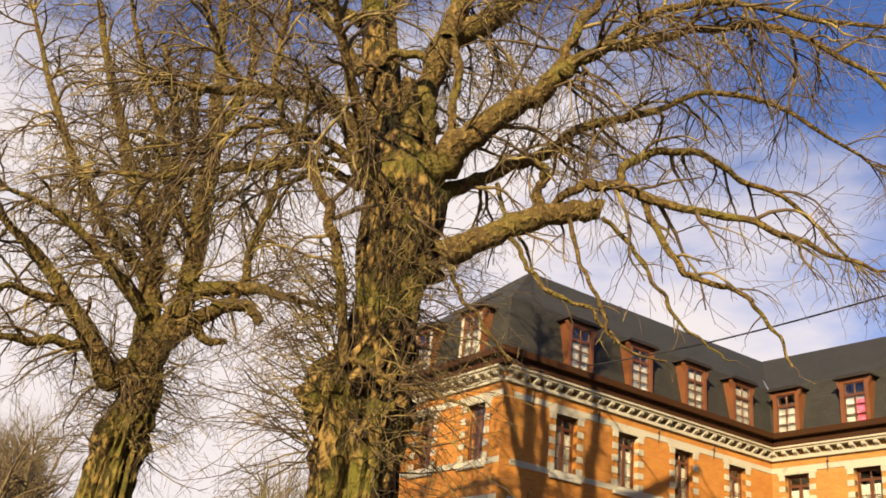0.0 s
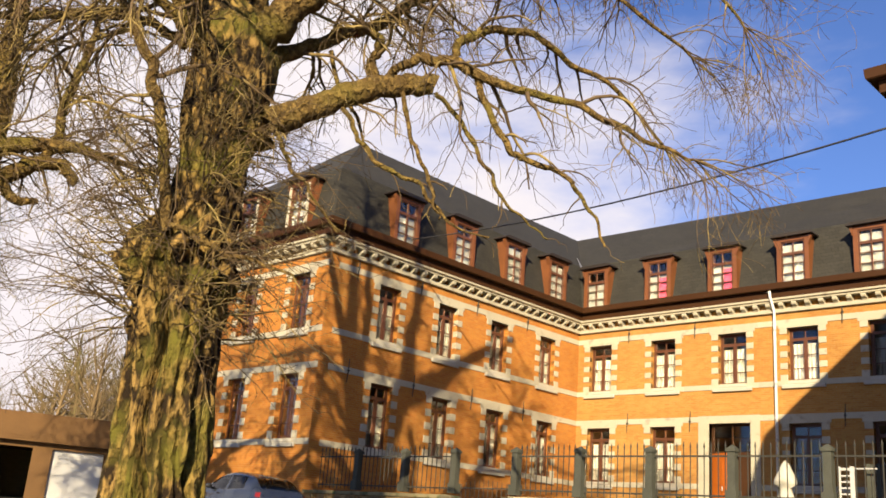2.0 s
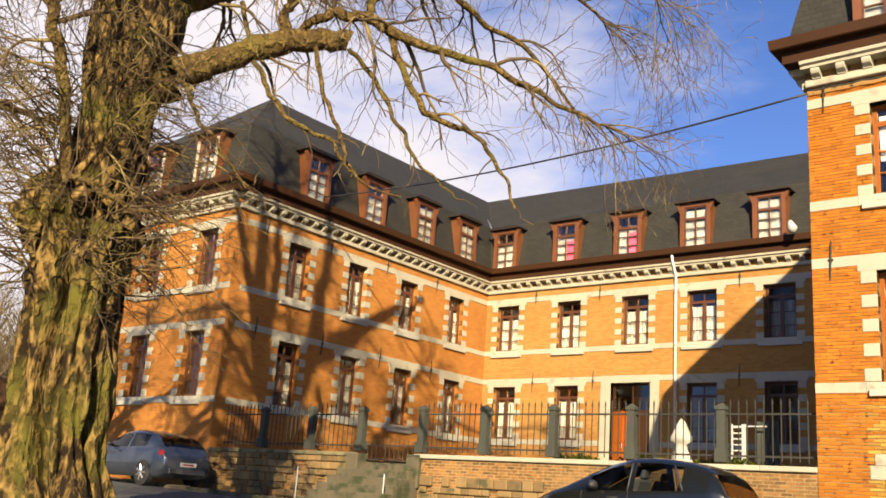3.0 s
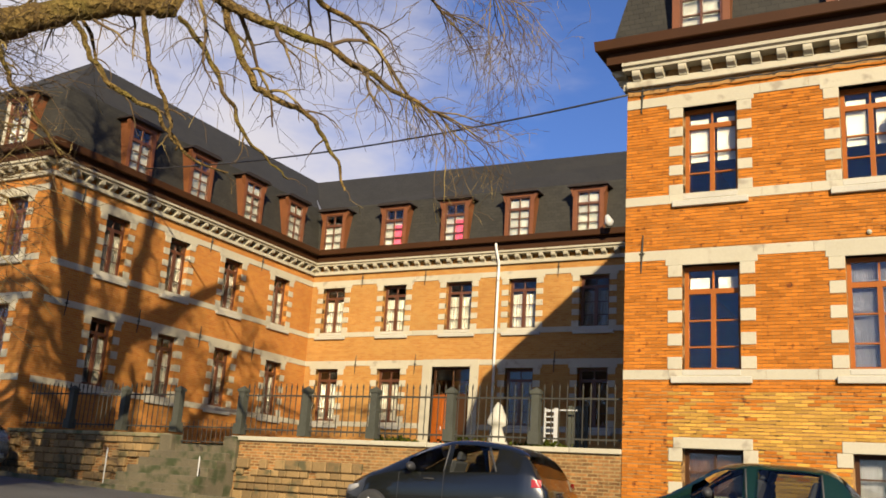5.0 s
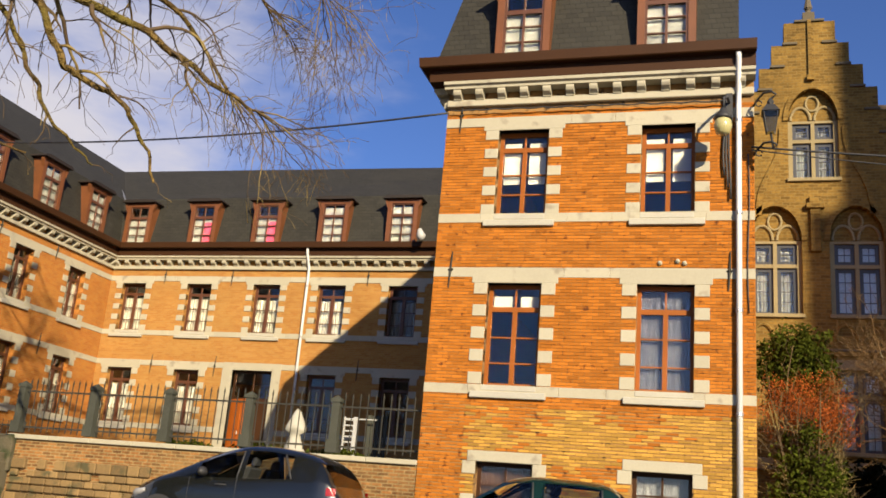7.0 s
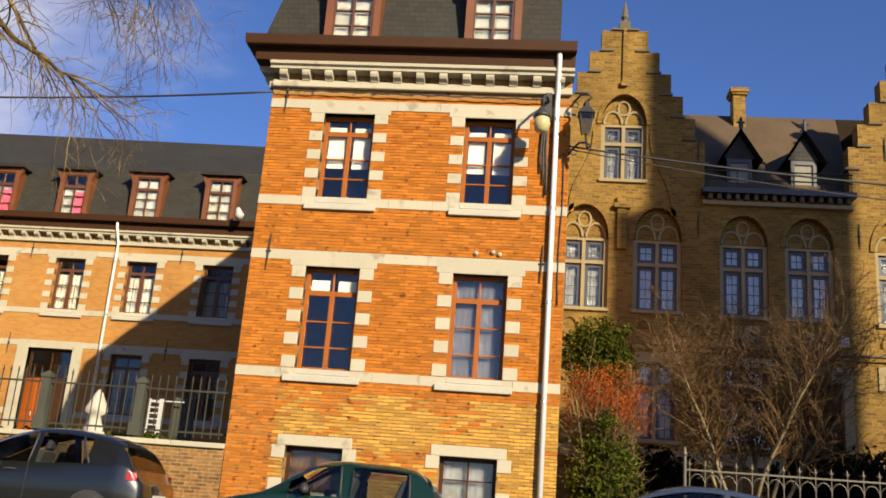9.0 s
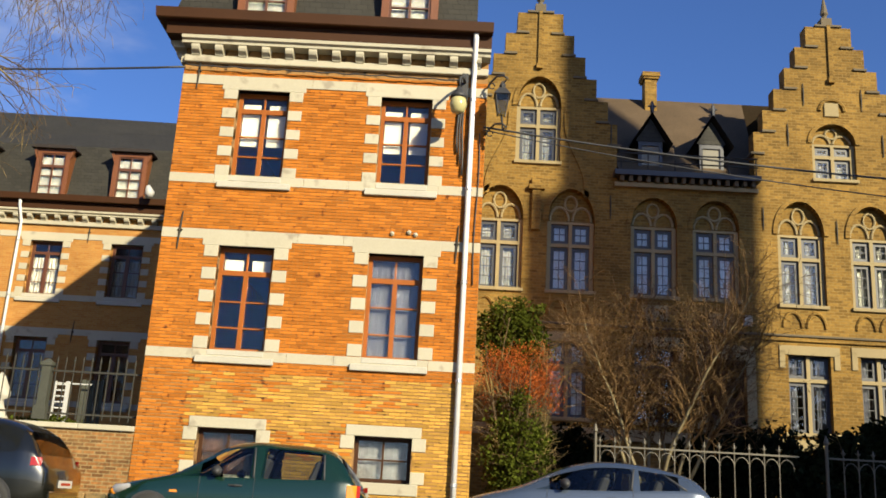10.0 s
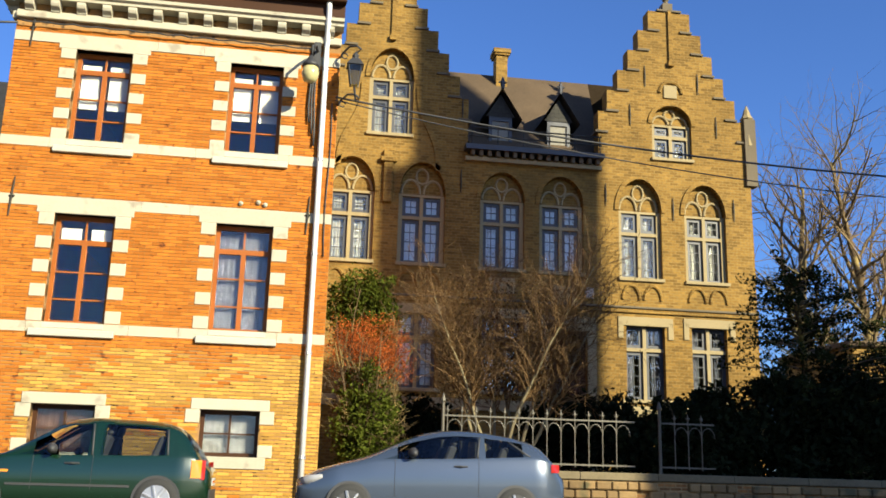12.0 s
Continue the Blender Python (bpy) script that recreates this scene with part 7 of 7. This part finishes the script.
# statue in the courtyard, one plain pale form
M_STATUE = material("white_weathered_stone", (0.374, 0.36, 0.31), 0.85, vary=0.12, scale=14, fine=30, bump=0.4)
bm = bmesh.new()
prof = [(0.34, 2.5), (0.33, 2.75), (0.24, 2.95), (0.17, 3.15), (0.15, 3.3), (0.30, 3.36), (0.28, 3.46), (0.17, 3.64), (0.09, 3.78), (0.02, 3.84)]
rings = []
for r, z in prof:
    rings.append([bm.verts.new((-9.6 + r * (1 + 0.15 * math.sin(2 * a + z * 3)) * math.cos(a), 20.5 + r * 0.8 * math.sin(a), z + 0.03 * math.sin(3 * a))) for a in [2 * math.pi * k / 18 for k in range(18)]])
for a, b in zip(rings, rings[1:]):
    for k in range(18):
        bm.faces.new((a[k], a[(k + 1) % 18], b[(k + 1) % 18], b[k]))
bm.faces.new(rings[-1])
tagged(part("statue", bm, M_STATUE, smooth=True), "white weathered stone statue among the plants", "statue")
rack = thing("white_rack", "white slatted stand in the courtyard", "rack")
for x in (-8.40, -8.14):
    piece("upright", (0.035 if x < -8.3 else 0.09, 0.04, 1.25), M_WHITE, rack, (x, 20.5, 3.12), bevel=0.004)
for k in range(8):
    piece("slat", (0.22, 0.03, 0.035), M_WHITE, rack, (-8.27, 20.5, 2.8 + k * 0.125), bevel=0.004)
piece("top_bar", (0.75, 0.03, 0.03), M_WHITE, rack, (-8.0, 20.5, 3.70), bevel=0.004)
panel = thing("board_fence", "grey weathered board panel in the courtyard", "fence")
for k in range(5):
    piece("board", (0.085, 0.03, 1.35 - 0.03 * (k % 2)), M_POST, panel, (-7.88 + k * 0.1, 20.7, 3.15), bevel=0.004)
random.seed(71)
for x, rx in ((-9.8, 0.8), (-11.6, 0.7), (-7.9, 0.9)):
    clump("low_plants", "low winter garden plants behind the coping", "plants", (x, 19.2, 2.72), (rx, 0.4, 0.22), 1800, 0.04, M_IVY, int(-x * 10), stems=2)

# marker posts on the square before the steps
for x, y in ((-15.2, 16.8), (-17.9, 16.6)):
    bm = bmesh.new()
    add_tube(bm, [(0, 0, -0.1), (0, 0, 0.86), (0, 0, 0.9)], [0.017, 0.017, 0.008], 8)
    tagged(part("marker_post", bm, M_WHITE, smooth=True, m=pose(x, y, ground_z(x, y))), "thin white marker post near the steps", "post", group="marker posts")

# kerb and pavement before the pavilion
pav = thing("pavement", "narrow paved footway along the pavilion", "pavement", kind="structure")
for i in range(40):
    piece("kerb_stone", (0.99, 0.15, 0.16), M_STEP, pav, (-24.0 + i, 16.1 if i < 12 else 16.35, ground_z(-24 + i, 16.2) + 0.03), bevel=0.012)

# ---- bricks of the pavilion front ----
M_PBRICK = material("orange_facing_brick", (0.356, 0.119, 0.013), 0.85, vary=0.26, scale=5, fine=35, bump=0.35, spots=((0.135, 0.0404, 0.0108), 0.12, 7.0), island=1.4, spec=0.15)
M_PBRICK_P = material("orange_facing_brick_loose", (0.356, 0.119, 0.013), 0.85, vary=0.26, scale=5, fine=35, bump=0.35, spots=((0.135, 0.0404, 0.0108), 0.12, 7.0), per_object=1.4, spec=0.15)
M_YBRICK = material("yellow_facing_brick", (0.389, 0.218, 0.0404), 0.85, vary=0.30, scale=5, fine=35, bump=0.35, island=1.6, spec=0.15)
random.seed(81)
holes = [(x - w / 2, x + w / 2, za - 0.14, zb + 0.31) for x, w in ((-4.08, 1.08), (-1.15, 1.06)) for za, zb in ((Z_US, Z_UH), (Z_LS, Z_LH))]
holes += [(-4.64, -3.50, 1.75, 2.98), (-1.71, -0.60, 1.75, 2.98)]
blocks = []
for o in pav_wall.children:
    half_x, half_z = max(v.co.x for v in o.data.vertices), max(v.co.z for v in o.data.vertices)
    blocks.append((o.matrix_local.translation.x, o.matrix_local.translation.z, half_x, half_z))
COURSE, BRICK_L = 0.065, 0.218
loose, groups = 0, {False: ([], []), True: ([], [])}
UNIT = {}
z, row = 0.9, 0
while z < 10.0:
    zc = z + COURSE / 2
    x = X_PAV + 0.003 - (BRICK_L / 2 if row % 2 else 0)
    while x < X_PAVR:
        a, b = max(x, X_PAV + 0.003) + 0.004, min(x + BRICK_L, X_PAVR - 0.003) - 0.004
        x += BRICK_L
        # cut the brick back where a stone or an opening stands
        for hx0, hx1, hz0, hz1 in holes:
            if hz0 < zc < hz1:
                if a < hx1 and b > hx0:
                    if a < hx0:
                        b = min(b, hx0 - 0.004)
                    else:
                        a = max(a, hx1 + 0.004)
        for bx, bz, hw_, hh in blocks + blocks:
            if abs(zc - bz) < hh + COURSE * 0.35 and a < bx + hw_ and b > bx - hw_:
                if a < bx - hw_ - 0.02:
                    b = bx - hw_ - 0.004
                else:
                    a = bx + hw_ + 0.004
        if b - a < 0.03:
            continue
        yb = -random.uniform(0.007, 0.013)
        mid = (a + b) / 2
        pale = zc < 3.85 and (mid > -4.9 or zc < 1.6) and noise.noise(Vector((mid * 0.9, 0, zc * 1.3))) + random.uniform(-0.35, 0.35) > -0.42 + 0.7 * max(0, zc - 3.3)
        full = abs(b - a - BRICK_L + 0.008) < 0.002
        if full and not pale and 4.3 < zc < 6.3 and -3.2 < mid < -2.1 and loose < 290:
            if "b" not in UNIT:
                bm = bmesh.new()
                add_box(bm, -BRICK_L / 2 + 0.005, BRICK_L / 2 - 0.005, -0.010, 0.02, -COURSE / 2 + 0.005, COURSE / 2 - 0.005)
                UNIT["b"] = mesh_of("brick", bm, M_PBRICK_P)
            ob = new("brick", UNIT["b"])
            ob.parent = pav_wall
            ob.matrix_local = Matrix.Translation((mid, random.uniform(-0.002, 0.002), zc))
            loose += 1
            continue
        v, f = groups[pale]
        k = len(v)
        # open, worn joints in the lower part
        worn = random.choice((0.006, 0.009, 0.018, 0.022)) if zc < 3.9 else random.choice((0.006, 0.006, 0.006, 0.009))
        z0, z1 = zc - COURSE / 2 + worn, zc + COURSE / 2 - 0.006
        v += [(a, yb, z0), (b, yb, z0), (b, yb, z1), (a, yb, z1), (a, 0.01, z0), (b, 0.01, z0), (b, 0.01, z1), (a, 0.01, z1)]
        f += [(k, k + 1, k + 2, k + 3), (k, k + 4, k + 5, k + 1), (k + 1, k + 5, k + 6, k + 2), (k + 2, k + 6, k + 7, k + 3), (k + 3, k + 7, k + 4, k)]
    z += COURSE
    row += 1
for pale, (v, f) in groups.items():
    me = bpy.data.meshes.new("brickwork")
    me.from_pydata(v, [], f)
    me.materials.append(M_YBRICK if pale else M_PBRICK)
    ob = new("brickwork", me)
    ob.parent = pav_wall
    tagged(ob, "yellow weathered bricks" if pale else "orange bricks in running bond", kind="stuff")
